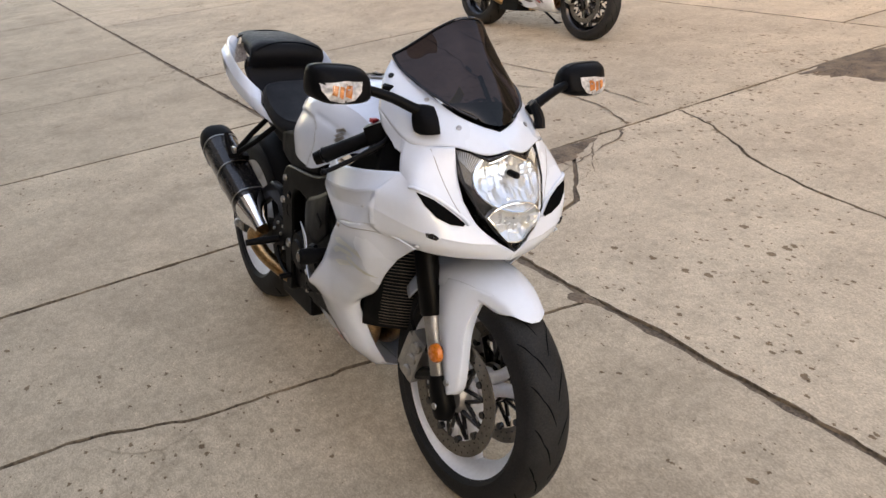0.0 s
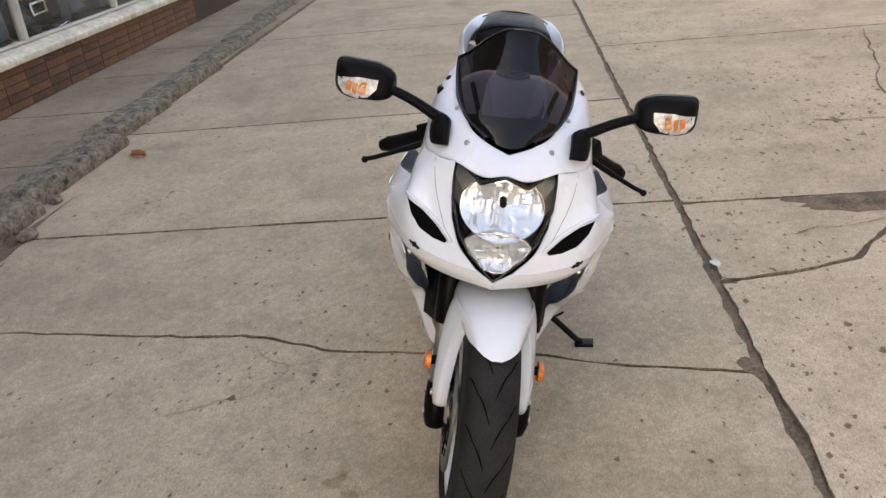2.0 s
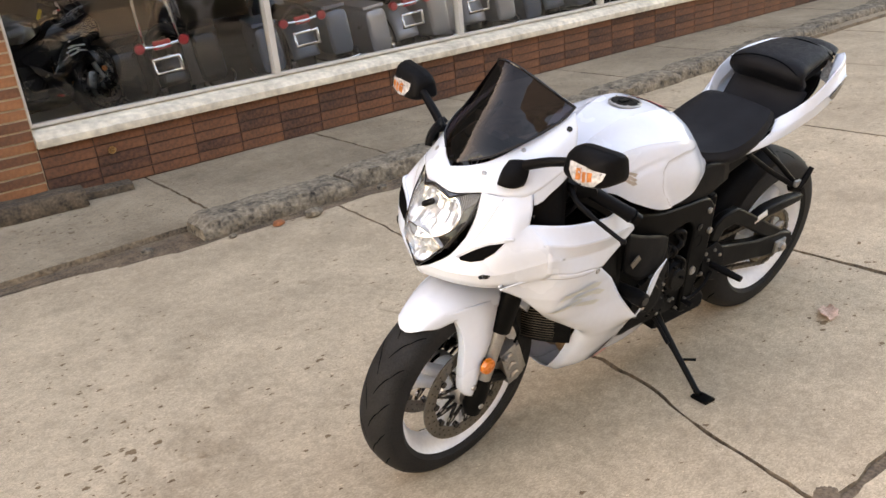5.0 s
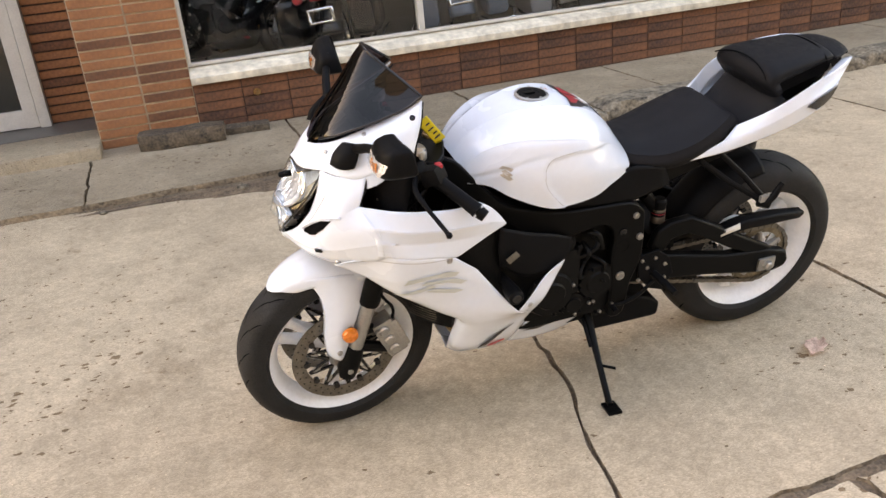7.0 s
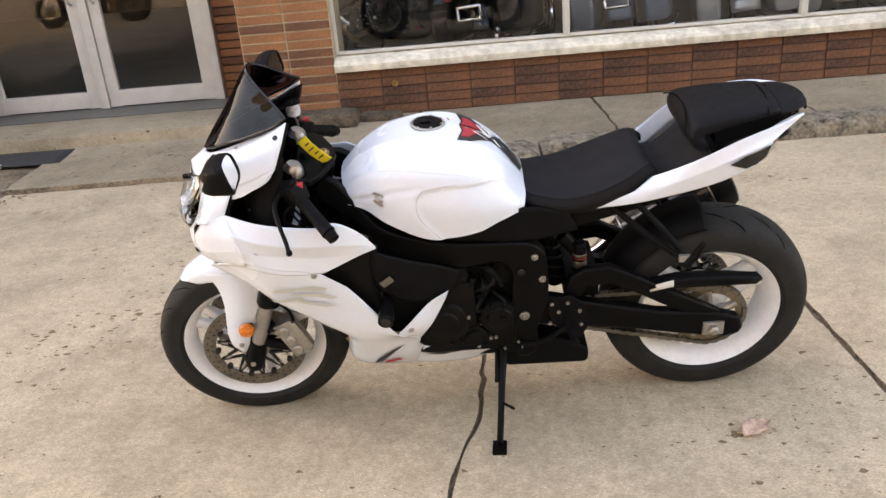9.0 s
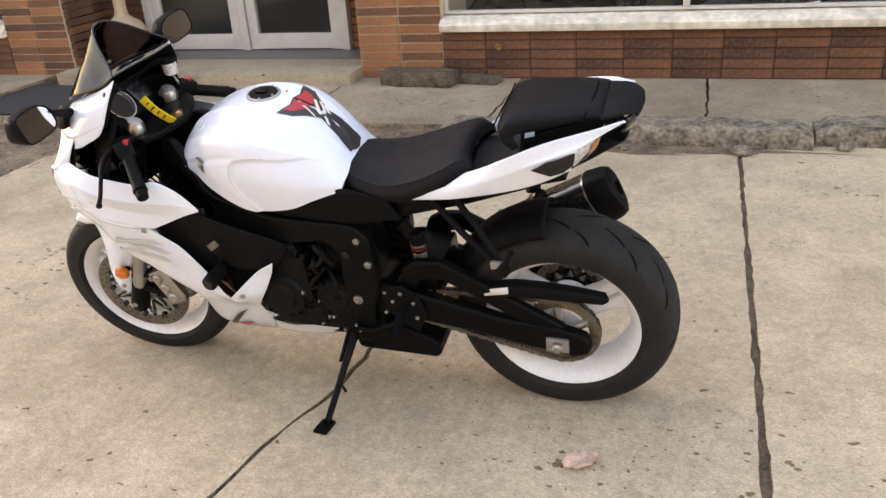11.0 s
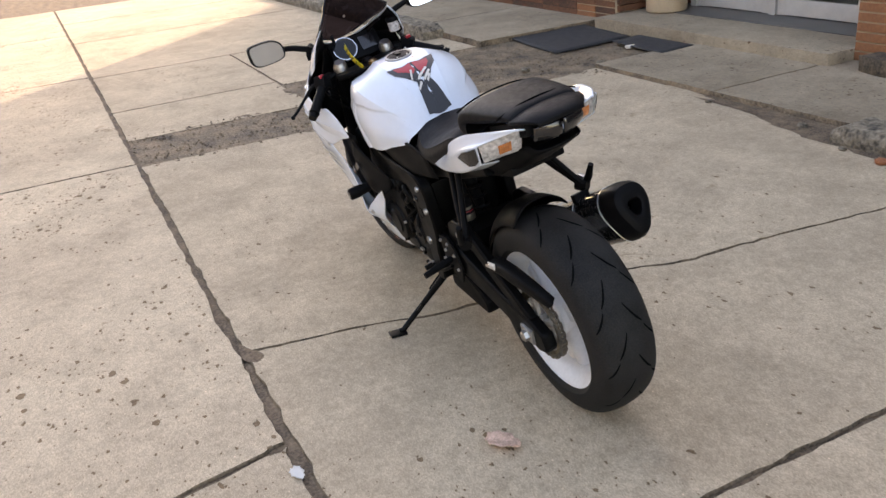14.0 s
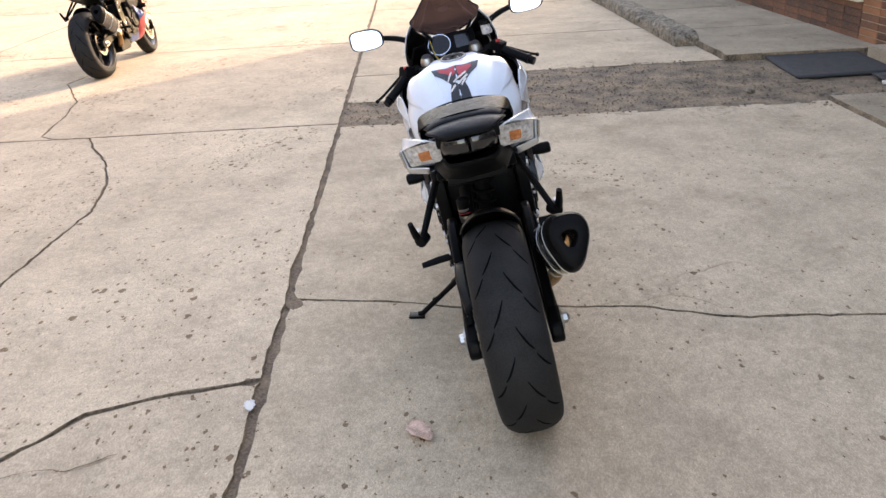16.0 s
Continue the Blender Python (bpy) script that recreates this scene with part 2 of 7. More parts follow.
M_PILLION = mat("carbon_vinyl", (0.006, 0.006, 0.007), 0.5, spec=0.12, vary=0.25, scale=60, fine=500, bump=0.0004)
M_TYRE = mat("tyre_rubber", (0.010, 0.0098, 0.0096), 0.68, spec=0.2, vary=0.25, scale=12, fine=300, bump=0.0004, tint=(0.022, 0.0215, 0.021))
M_TREAD = mat("tyre_tread", (0.034, 0.033, 0.032), 0.78, vary=0.25, scale=12, fine=300, bump=0.0005, tint=(0.05, 0.048, 0.046))
M_STEEL = mat("steel", (0.45, 0.44, 0.42), 0.32, metal=1.0, vary=0.15, scale=25, fine=200)
M_CHROME = mat("chrome", (0.9, 0.9, 0.9), 0.08, metal=1.0, vary=0.04, scale=20)
M_DISC = mat("disc_iron", (0.16, 0.145, 0.125), 0.42, metal=0.85, vary=0.2, scale=25, fine=300, tint=(0.22, 0.2, 0.17))
M_ALU = mat("cast_aluminium", (0.42, 0.41, 0.39), 0.42, metal=0.9, vary=0.15, scale=30, fine=300, bump=0.0003)
M_BRONZE = mat("heat_tinted_steel", (0.32, 0.18, 0.08), 0.3, metal=1.0, vary=0.3, scale=12, tint=(0.5, 0.33, 0.17))
M_CARBON = mat("carbon_sleeve", (0.012, 0.012, 0.013), 0.2, vary=0.3, scale=120, fine=400, coat=0.5)
M_ORANGE = mat("orange_reflector", (0.75, 0.18, 0.015), 0.25, vary=0.15, scale=90, coat=0.6)
M_RED = mat("red_plastic", (0.5, 0.02, 0.03), 0.4, vary=0.1)
M_YELLOW = mat("yellow_tag", (0.75, 0.58, 0.03), 0.5, vary=0.08, scale=30)
M_DECALRED = mat("decal_red", (0.45, 0.03, 0.04), 0.3, vary=0.08)
M_DECALBLK = mat("decal_black", (0.025, 0.025, 0.028), 0.3, vary=0.1)
M_DECALGREY = mat("decal_grey", (0.50, 0.53, 0.50), 0.35, vary=0.04)
M_SEAM = mat("seam_shadow", (0.25, 0.25, 0.25), 0.7, vary=0.05)
M_SCREEN = clear("smoked_screen", (0.06, 0.046, 0.054), 1.45, 0.02, 0.22)
# black without sheen: paints the shade inside tread cuts and intake slots
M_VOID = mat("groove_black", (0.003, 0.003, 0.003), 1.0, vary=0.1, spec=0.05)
M_LENS = clear("lamp_lens", (0.97, 0.98, 0.98), 1.25)
M_LAMPGLASS = clear("lamp_glass", (0.98, 0.99, 0.99), 1.08)
M_TURN = mat("turn_lens", (0.58, 0.55, 0.54), 0.10, vary=0.3, scale=60, coat=0.6)
M_AMBER = mat("amber_bulb", (0.62, 0.2, 0.06), 0.2, vary=0.2, scale=70, coat=0.5)
M_TAILLENS = mat("tail_lens", (0.012, 0.011, 0.012), 0.15, vary=0.3, scale=60, coat=0.6)
M_MIRROR = mat("mirror_glass", (0.9, 0.92, 0.93), 0.02, metal=1.0, vary=0.01)
M_BLUE = mat("blue_paint", (0.03, 0.08, 0.25), 0.3, vary=0.05, coat=0.5)
M_REDP = mat("red_paint", (0.45, 0.015, 0.02), 0.3, vary=0.05, coat=0.5)
M_GREYP = mat("slate_paint", (0.10, 0.13, 0.17), 0.3, vary=0.08, coat=0.5)
M_SILVERP = mat("silver_paint", (0.42, 0.42, 0.43), 0.3, metal=0.4, vary=0.08, coat=0.5)


# ---- building blocks ----
class Geo:
    """Vertices and faces of one mesh."""

    def __init__(self):
        self.v, self.f = [], []

    def add(self, verts, faces):
        k = len(self.v)
        self.v += [tuple(map(float, p)) for p in verts]
        self.f += [tuple(k + i for i in f) for f in faces]
        return self

    def grid(self, pts, close_u=False, close_v=False):
        pts = np.asarray(pts, float)
        nu, nv = pts.shape[:2]
        faces = []
        for i in range(nu if close_u else nu - 1):
            for j in range(nv if close_v else nv - 1):
                a, b = i, (i + 1) % nu
                c, d = j, (j + 1) % nv
                faces.append((a * nv + c, b * nv + c, b * nv + d, a * nv + d))
        return self.add(pts.reshape(-1, 3), faces)

    def box(self, c, s, bevel=0.0, m=None):
        bm = bmesh.new()
        bmesh.ops.create_cube(bm, size=1.0)
        for v in bm.verts:
            v.co = Vector((v.co.x * s[0], v.co.y * s[1], v.co.z * s[2]))
        if bevel:
            bmesh.ops.bevel(bm, geom=list(bm.edges), offset=bevel, segments=2, affect="EDGES", profile=0.7)
        t = Matrix.Translation(c) @ (m or Matrix())
        bm.verts.index_update()
        self.add([t @ v.co for v in bm.verts], [[v.index for v in f.verts] for f in bm.faces])
        bm.free()
        return self

    def tube(self, path, radius, n=12, caps=True):
        """A round bar along a path; the radius may be a list."""
        path = [Vector(p) for p in path]
        rad = radius if isinstance(radius, (list, tuple)) else [radius] * len(path)
        rings, ref = [], None
        for i, p in enumerate(path):
            d = (path[min(i + 1, len(path) - 1)] - path[max(i - 1, 0)]).normalized()
            if ref is None:
                ref = d.orthogonal().normalized()
            ref = (ref - d * ref.dot(d)).normalized()
            side = d.cross(ref)
            rings.append([p + rad[i] * (math.cos(a) * ref + math.sin(a) * side) for a in [2 * math.pi * k / n for k in range(n)]])
        k = len(self.v)
        self.grid([[tuple(q) for q in r] for r in rings], close_v=True)
        if caps:
            self.f.append(tuple(k + j for j in reversed(range(n))))
            self.f.append(tuple(k + (len(rings) - 1) * n + j for j in range(n)))
        return self

    def lathe(self, profile, centre, axis="y", n=48, closed=False):
        """A turned shape: profile rows of (radius, distance along the axis)."""
        c = np.array(centre, float)
        a = np.linspace(0, 2 * np.pi, n, endpoint=False)
        pts = []
        for r, d in profile:
            ring = {"y": np.stack([r * np.cos(a), 0 * a + d, r * np.sin(a)], 1),
                    "x": np.stack([0 * a + d, r * np.cos(a), r * np.sin(a)], 1),
                    "z": np.stack([r * np.cos(a), r * np.sin(a), 0 * a + d], 1)}[axis]
            pts.append(ring + c)
        return self.grid(pts, close_u=closed, close_v=True)

    def prism(self, outline, d0, d1, axis="y"):
        """An outline drawn in a plane, made thick from d0 to d1 along the axis."""
        n = len(outline)
        put = {"y": lambda p, d: (p[0], d, p[1]), "x": lambda p, d: (d, p[0], p[1]), "z": lambda p, d: (p[0], p[1], d)}[axis]
        k = len(self.v)
        self.v += [tuple(map(float, put(p, d0))) for p in outline] + [tuple(map(float, put(p, d1))) for p in outline]
        self.f += [tuple(k + i for i in range(n)), tuple(k + n + i for i in reversed(range(n)))]
        self.f += [(k + i, k + n + i, k + n + (i + 1) % n, k + (i + 1) % n) for i in range(n)]
        return self

    def moved(self, m):
        self.v = [tuple(m @ Vector(p)) for p in self.v]
        return self

    def mirrored(self):
        self.v = [(x, -y, z) for x, y, z in self.v]
        self.f = [tuple(reversed(f)) for f in self.f]
        return self


def part(name, g, material, parent=None, label="", sharp=35, solid=0.0, bevel=0.0, offset=-1.0):
    """Links a Geo as one mesh object under a thing or a part."""
    me = bpy.data.meshes.new(name)
    me.from_pydata(g.v, [], g.f)
    bm = bmesh.new()
    bm.from_mesh(me)
    bmesh.ops.remove_doubles(bm, verts=bm.verts, dist=0.00002)
    bmesh.ops.recalc_face_normals(bm, faces=bm.faces)
    bm.to_mesh(me)
    bm.free()
    for p in me.polygons:
        p.use_smooth = True
    me.set_sharp_from_angle(angle=radians(sharp))
    me.materials.append(material)
    ob = new(name, me)
    if parent:
        ob.parent = parent
    if label:
        ob["label"] = label
    if solid:
        s = ob.modifiers.new("thickness", "SOLIDIFY")
        s.thickness, s.offset = solid, offset
    if bevel:
        s = ob.modifiers.new("edges", "BEVEL")
        s.width, s.segments, s.limit_method, s.angle_limit = bevel, 2, "ANGLE", radians(40)
    return ob


def spline(p, n, closed=False):
    """Points along a smooth curve through the rows of p, n to a span."""
    p = np.asarray(p, float)
    k = len(p)
    if closed:
        q = lambda i: p[i % k]  # noqa: E731
        spans = k
    else:
        first, last = 2 * p[0] - p[1], 2 * p[-1] - p[-2]
        q = lambda i: first if i < 0 else last if i >= k else p[i]  # noqa: E731
        spans = k - 1
    out = []
    for i in range(spans):
        a, b, c, d = q(i - 1), q(i), q(i + 1), q(i + 2)
        for s in range(n):
            t = s / n
            out.append(0.5 * (2 * b + (c - a) * t + (2 * a - 5 * b + 4 * c - d) * t * t + (3 * b - a - 3 * c + d) * t**3))
    if not closed:
        out.append(p[-1])
    return np.array(out)


def surface(rows, nu=5, nv=5, close_u=False, close_v=False):
    """A smooth sheet through a net of points."""
    rows = np.asarray(rows, float)
    a = np.stack([spline(r, nv, close_v) for r in rows])
    return np.stack([spline(a[:, j], nu, close_u) for j in range(a.shape[1])], 1)


def thing(name, label, category, m=None, group="", kind=""):
    ob = new(name)
    ob.empty_display_size = 0.1
    if m is not None:
        ob.matrix_world = m
    return tagged(ob, label, category, group, kind)

# ---- the site: its lines run 5.6 degrees off the motorcycle's ----
SITE = pose(0, 0, 0, 0, 0, 5.6)


def wob(u, v, s=1.0, seed=0.0):
    return noise.noise(Vector((u * s, v * s, seed)))


ground = part("ground", Geo().grid([[(-400, -400, -0.011), (-400, 400, -0.011)], [(400, -400, -0.011), (400, 400, -0.011)]]), M_DIRT)
tagged(ground, "bare brown dirt and gravel under broken concrete", "ground", kind="structure")

pavement = thing("pavement", "weathered tan concrete yard slabs with dirt-filled joints", "pavement", SITE, kind="structure")


def slab_piece(name, poly, parent, material, z=0.0, gap=None, depth=0.06, jag=0.012):
    """A slab with ragged, chamfered edges; poly is its outline in site lines."""
    pts = []
    for i, p in enumerate(poly):
        a, b = np.array(p, float), np.array(poly[(i + 1) % len(poly)], float)
        n = max(1, int(np.linalg.norm(b - a) / 0.04))
        pts += [a + (b - a) * k / n for k in range(n)]
    pts = np.array(pts)
    nxt, prv = np.roll(pts, -1, 0), np.roll(pts, 1, 0)
    d = nxt - prv
    nrm = np.stack([-d[:, 1], d[:, 0]], 1) / (np.linalg.norm(d, axis=1, keepdims=True) + 1e-9)
    area = np.sum(pts[:, 0] * nxt[:, 1] - nxt[:, 0] * pts[:, 1])
    nrm *= 1 if area > 0 else -1
    out = []
    for (u, v), q in zip(pts, nrm):
        jag = 0.013 if gap and gap(u, v) < 0.007 else 0.006
        j = jag * (0.7 * wob(u, v, 2.5) + 0.6 * wob(u, v, 9.0, 3.0) + 0.8 * wob(u, v, 31.0, 3.0))
        k = jag * (wob(u, v, 2.5, 7.0) + 0.6 * wob(u, v, 9.0, 5.0) + 0.8 * wob(u, v, 31.0, 5.0))
        g = (gap(u, v) if gap else 0.006) * (1.0 + 0.6 * wob(u, v, 3.0, 11.0) + 0.8 * wob(u, v, 13.0, 2.0))
        out.append((u + j + q[0] * g, v + k + q[1] * g, q[0], q[1]))
    top = [(u + a * 0.003, v + b * 0.003, z + 0.003 * wob(u, v, 0.8, 4.0)) for u, v, a, b in out]
    mid = [(u, v, z - 0.007) for u, v, a, b in out]
    low = [(u, v, z - depth) for u, v, a, b in out]
    n = len(top)
    g = Geo()
    g.v = top + mid + low
    g.f = [tuple(range(n))] + [(i + k * n, i + (k + 1) * n, (i + 1) % n + (k + 1) * n, (i + 1) % n + k * n) for k in (0, 1) for i in range(n)]
    ob = part(name, g, material, parent, sharp=25)
    ob.data.materials.append(M_GRAVEL)
    for f in ob.data.polygons:
        f.material_index = 0 if f.normal.z > 0.8 else 1
    return ob


def cut(poly, line):
    """Splits an outline along a line whose ends lie on its edge."""
    poly = [tuple(p) for p in poly]

    def insert(pt):
        best = None
        for i, a in enumerate(poly):
            a, b, p = np.array(a), np.array(poly[(i + 1) % len(poly)]), np.array(pt)
            t = np.clip(np.dot(p - a, b - a) / (np.dot(b - a, b - a) + 1e-9), 0.0, 1.0)
            d = np.linalg.norm(a + t * (b - a) - p)
            if best is None or d < best[0]:
                best = (d, i, tuple(a + t * (b - a)))
        poly.insert(best[1] + 1, best[2])
        return best[2]

    s = insert(line[0])
    e = insert(line[-1])
    i, j = poly.index(s), poly.index(e)
    inner = [tuple(p) for p in line[1:-1]]
    ring = poly[i:] + poly[:i]
    k = ring.index(e)
    return ring[: k + 1] + inner[::-1], ring[k:] + [s] + inner


MAIN = 1.015
CRACKS = []


def joint_gap(u, v):
    if abs(v - MAIN) < 0.05:
        return 0.0145
    for line in CRACKS:
        for p, q in zip(line, line[1:]):
            a, b, c = np.array(p), np.array(q), np.array((u, v))
            t = np.clip(np.dot(c - a, b - a) / np.dot(b - a, b - a), 0, 1)
            if np.linalg.norm(a + t * (b - a) - c) < 0.04:
                return 0.008 if line is CRACKS[1] else 0.005
    return 0.008


def rect(u0, u1, v0, v1):
    return [(u0, v0), (u1, v0), (u1, v1), (u0, v1)]


def slab_row(v0, v1, stops):
    for a, b in zip(stops, stops[1:]):
        outlines.append(rect(a, b, v0, v1))


outlines = []
slab_row(-2.6, MAIN, [-24, -19.0, -14.0, -9.8, -6.4, -3.0, -1.19])
slab_row(MAIN, 5.3, [-24, -19.0, -14.5, -8.6, -4.7, -1.15])
slab_row(MAIN, 5.3, [6.5, 10.2, 14.0])
slab_row(5.3, 9.6, [-24, -19.5, -15, -10.5, -6.2, -1.8, 2.6, 6.8, 11.0, 14.0])
slab_row(9.6, 14.0, [-24, -18, -12, -7, -2, 3, 8, 14])
slab_row(14.0, 19.0, [-24, -17, -10, -3, 4, 14])
slab_row(-2.6, MAIN, [6.4, 9.2, 11.6, 14.0])
outlines += [rect(3.57, 4.62, -0.36, MAIN), rect(4.62, 6.4, -0.36, MAIN), rect(4.45, 6.4, -2.25, -0.36)]
# the slab under the motorcycle, cracked across
line = [(0.21, MAIN), (0.15, 0.68), (0.10, 0.5), (0.045, 0.29), (0.02, 0.03), (-0.02, -0.35), (-0.09, -0.5), (-0.15, -0.66), (-0.17, -0.9), (-0.20, -1.2), (-0.26, -1.65), (-0.28, -2.07), (-0.29, -2.6)]
CRACKS.append(line)
outlines += list(cut(rect(-1.19, 2.88, -2.6, MAIN), line))
# the slab beside it, with a broken corner and a long wandering crack
line = [(-0.38, MAIN), (-0.44, 1.33), (-0.52, 1.56), (-0.62, 1.63), (-0.72, 1.72), (-0.88, 1.85), (-1.15, 2.05)]
one, two = cut(rect(-1.15, 2.96, MAIN, 5.3), line)
CRACKS.append(line)
big = two if any(p[0] > 2 for p in two) else one
small = one if big is two else two
outlines.append(small)
curl = [(2.96, 2.78), (2.7, 2.66), (2.3, 2.44), (1.93, 2.31), (1.4, 2.21), (0.98, 2.26), (0.5, 2.29), (0.1, 2.35), (-0.35, 2.5), (-0.8, 2.75), (-1.15, 2.85)]
CRACKS.append(curl)
outlines += list(cut(big, curl))
curl2 = [(2.96, 3.0), (3.06, 3.16), (3.6, 3.2), (4.2, 3.32), (4.96, 3.68), (5.6, 3.6), (6.5, 3.75)]
CRACKS.append(curl2)
outlines += list(cut(rect(2.96, 6.5, MAIN, 5.3), curl2))
for o in outlines:
    slab_piece("slab", o, pavement, M_CONC_PITTED if min(q[1] for q in o) > MAIN - 0.01 else M_CONC, gap=joint_gap)


def lens(name, outline, height, material, label, category, seed=1):
    """A low heap with a ragged outline."""
    rnd = random.Random(seed)
    cx, cy = np.mean(outline, 0)
    loop = spline(np.array(outline, float), 8, True)
    rings = []
    for s, z in ((1.0, -0.02), (0.9, 0.25), (0.7, 0.7), (0.45, 0.95), (0.2, 1.0)):
        rings.append([(cx + (u - cx) * s * (1 + 0.25 * wob(u, v, 4, seed) + 0.35 * wob(u, v, 14, seed)), cy + (v - cy) * s * (1 + 0.25 * wob(v, u, 4, seed) + 0.35 * wob(v, u, 14, seed)), height * z + 0.3 * height * (rnd.random() - 0.5)) for u, v in loop])
    g = Geo().grid(rings, close_v=True)
    k = len(g.v)
    g.v.append((cx, cy, height))
    n = len(loop)
    g.f += [(4 * n + i, 4 * n + (i + 1) % n, k) for i in range(n)]
    ob = part(name, g, material, sharp=80)
    ob.matrix_world = SITE
    return tagged(ob, label, category, kind="stuff")


# gravelly dirt where a strip of paving is missing
def gravel_field(name, u0, u1, v0, v1, seed):
    nu, nv = int((u1 - u0) / 0.04), int((v1 - v0) / 0.04)
    rnd = random.Random(seed)
    pts = [[(u, v, -0.006 + 0.008 * wob(u, v, 3, seed) + 0.006 * wob(u, v, 14, seed) + 0.006 * rnd.random()) for v in np.linspace(v0, v1, nv)] for u in np.linspace(u0, u1, nu)]
    ob = part(name, Geo().grid(pts), M_GRAVEL, sharp=80)
    ob.matrix_world = SITE
    tagged(ob, "strip of brown gravel and dirt between concrete slabs", "gravel", kind="stuff")
    g = Geo()
    for _ in range(int((u1 - u0) * (v1 - v0) * 260)):
        u, v, r = rnd.uniform(u0, u1), rnd.uniform(v0, v1), rnd.uniform(0.004, 0.013)
        q = [(u + r * math.cos(a) * rnd.uniform(0.7, 1.2), v + r * math.sin(a) * rnd.uniform(0.7, 1.2), -0.002 + 0.2 * r) for a in (0, 1.3, 2.5, 3.8, 5.0)]
        g.add(q + [(u, v, -0.002 + r * 1.2)], [(i, (i + 1) % 5, 5) for i in range(5)])
    st = part(name + "_pebbles", g, M_GRAVEL, sharp=20)
    st.matrix_world = SITE
    tagged(st, "loose pebbles scattered over brown dirt", "pebbles", kind="stuff")


gravel_field("gravel_strip", 2.82, 3.66, -2.3, 1.0, 3)
gravel_field("gravel_bed", 3.5, 4.52, -2.6, -0.3, 4)
gravel_field("gravel_corner", 2.7, 3.45, -3.3, -2.25, 5)
lens("joint_dirt", [(0.28, 1.01), (0.22, 0.975), (0.15, 0.94), (0.12, 0.98), (0.18, 1.03)], 0.004, M_DIRT, "brown dirt washed out of a cracked joint", "dirt", 6)


def hair_crack(line, seed, w=0.0035):
    """A fine crack, dirt-filled, wandering along a line."""
    pts = spline(np.array(line, float), 8)
    rows = []
    for k, (u, v) in enumerate(pts):
        d = pts[min(k + 1, len(pts) - 1)] - pts[max(k - 1, 0)]
        q = np.array((-d[1], d[0])) / (np.linalg.norm(d) + 1e-9)
        off = 0.022 * wob(u, v, 6.0, seed) + 0.012 * wob(u, v, 23.0, seed)
        h = w * (1.0 + 1.3 * wob(u, v, 9.0, seed + 4))
        h = max(0.0008, h) * min(1.0, (k + 1) / 4, (len(pts) - k) / 4)
        c = np.array((u, v)) + q * off
        rows.append([(*(c + q * h), 0.0042), (*(c - q * h), 0.0042)])
    ob = part("crack", Geo().grid(rows), M_DIRT)
    ob.matrix_world = SITE
    return tagged(ob, "fine dirt-filled crack wandering across the concrete", "crack", kind="stuff")


for i, ln in enumerate(([(-1.09, 1.85), (-.87, 1.81), (-.76, 1.84), (-.70, 1.72)], [(-.87, 1.81), (-.80, 1.64), (-.80, 1.5), (-.74, 1.38)], [(-1.2, 2.3), (-1.12, 2.2), (-.95, 2.02), (-.72, 1.84)],
                        [(-4.68, 3.45), (-3.57, 3.17), (-3.0, 2.9), (-2.33, 2.94), (-1.85, 2.87), (-1.3, 2.8)], [(-4.6, 3.1), (-3.52, 2.79), (-2.9, 2.56), (-2.51, 2.52), (-2.12, 2.64), (-1.51, 2.6), (-1.16, 2.45)], [(-.88, 1.85), (-.95, 2.02), (-1.04, 2.31), (-1.13, 2.4)], [(-2.26, 1.95), (-2.21, 2.11), (-2.2, 2.4)], [(-4.86, -2.0), (-4.9, -.6), (-4.84, .9)], [(-7.9, -2.0), (-7.95, -.6), (-7.9, .9)])):
    hair_crack(ln, 3.0 + i, 0.0032 if i < 3 else 0.005)
lens("joint_dirt", [(-1.13, 1.45), (-1.0, 1.58), (-0.94, 1.85), (-1.03, 2.05), (-1.13, 2.12)], 0.006, M_DIRT, "dark dirt spilled beside a broken joint", "dirt", 8)
lens("pothole_dirt", [(-1.14, 3.85), (-0.88, 3.97), (-0.62, 4.08), (-0.52, 4.5), (-0.85, 4.72), (-1.14, 4.7)], 0.010, M_DIRT, "dark damp dirt filling a broken slab corner", "dirt", 2)

# ---- sidewalk, kerb, door step ----
sidewalk = thing("sidewalk", "grey concrete sidewalk along the shop front", "sidewalk", SITE, kind="structure")
stops = [2.88, 1.60, 0.27, -1.02, -2.31, -3.6, -4.9, -6.2, -7.5, -8.8, -10.1, -11.4, -12.7, -14.0]
for b, a in zip(stops, stops[1:]):
    slab_piece("slab", rect(a, b, -3.66, -2.42 if b > 0.5 else -2.38), sidewalk, M_WALK, z=0.032, gap=lambda u, v: 0.006, depth=0.09)
for a, b in ((4.4, 5.9), (5.9, 7.4), (7.4, 8.9), (8.9, 10.4), (10.4, 12.0)):
    slab_piece("slab", rect(a, b, -3.66, -2.25), sidewalk, M_WALK, z=0.05, gap=lambda u, v: 0.006, depth=0.1)
rnd = random.Random(5)


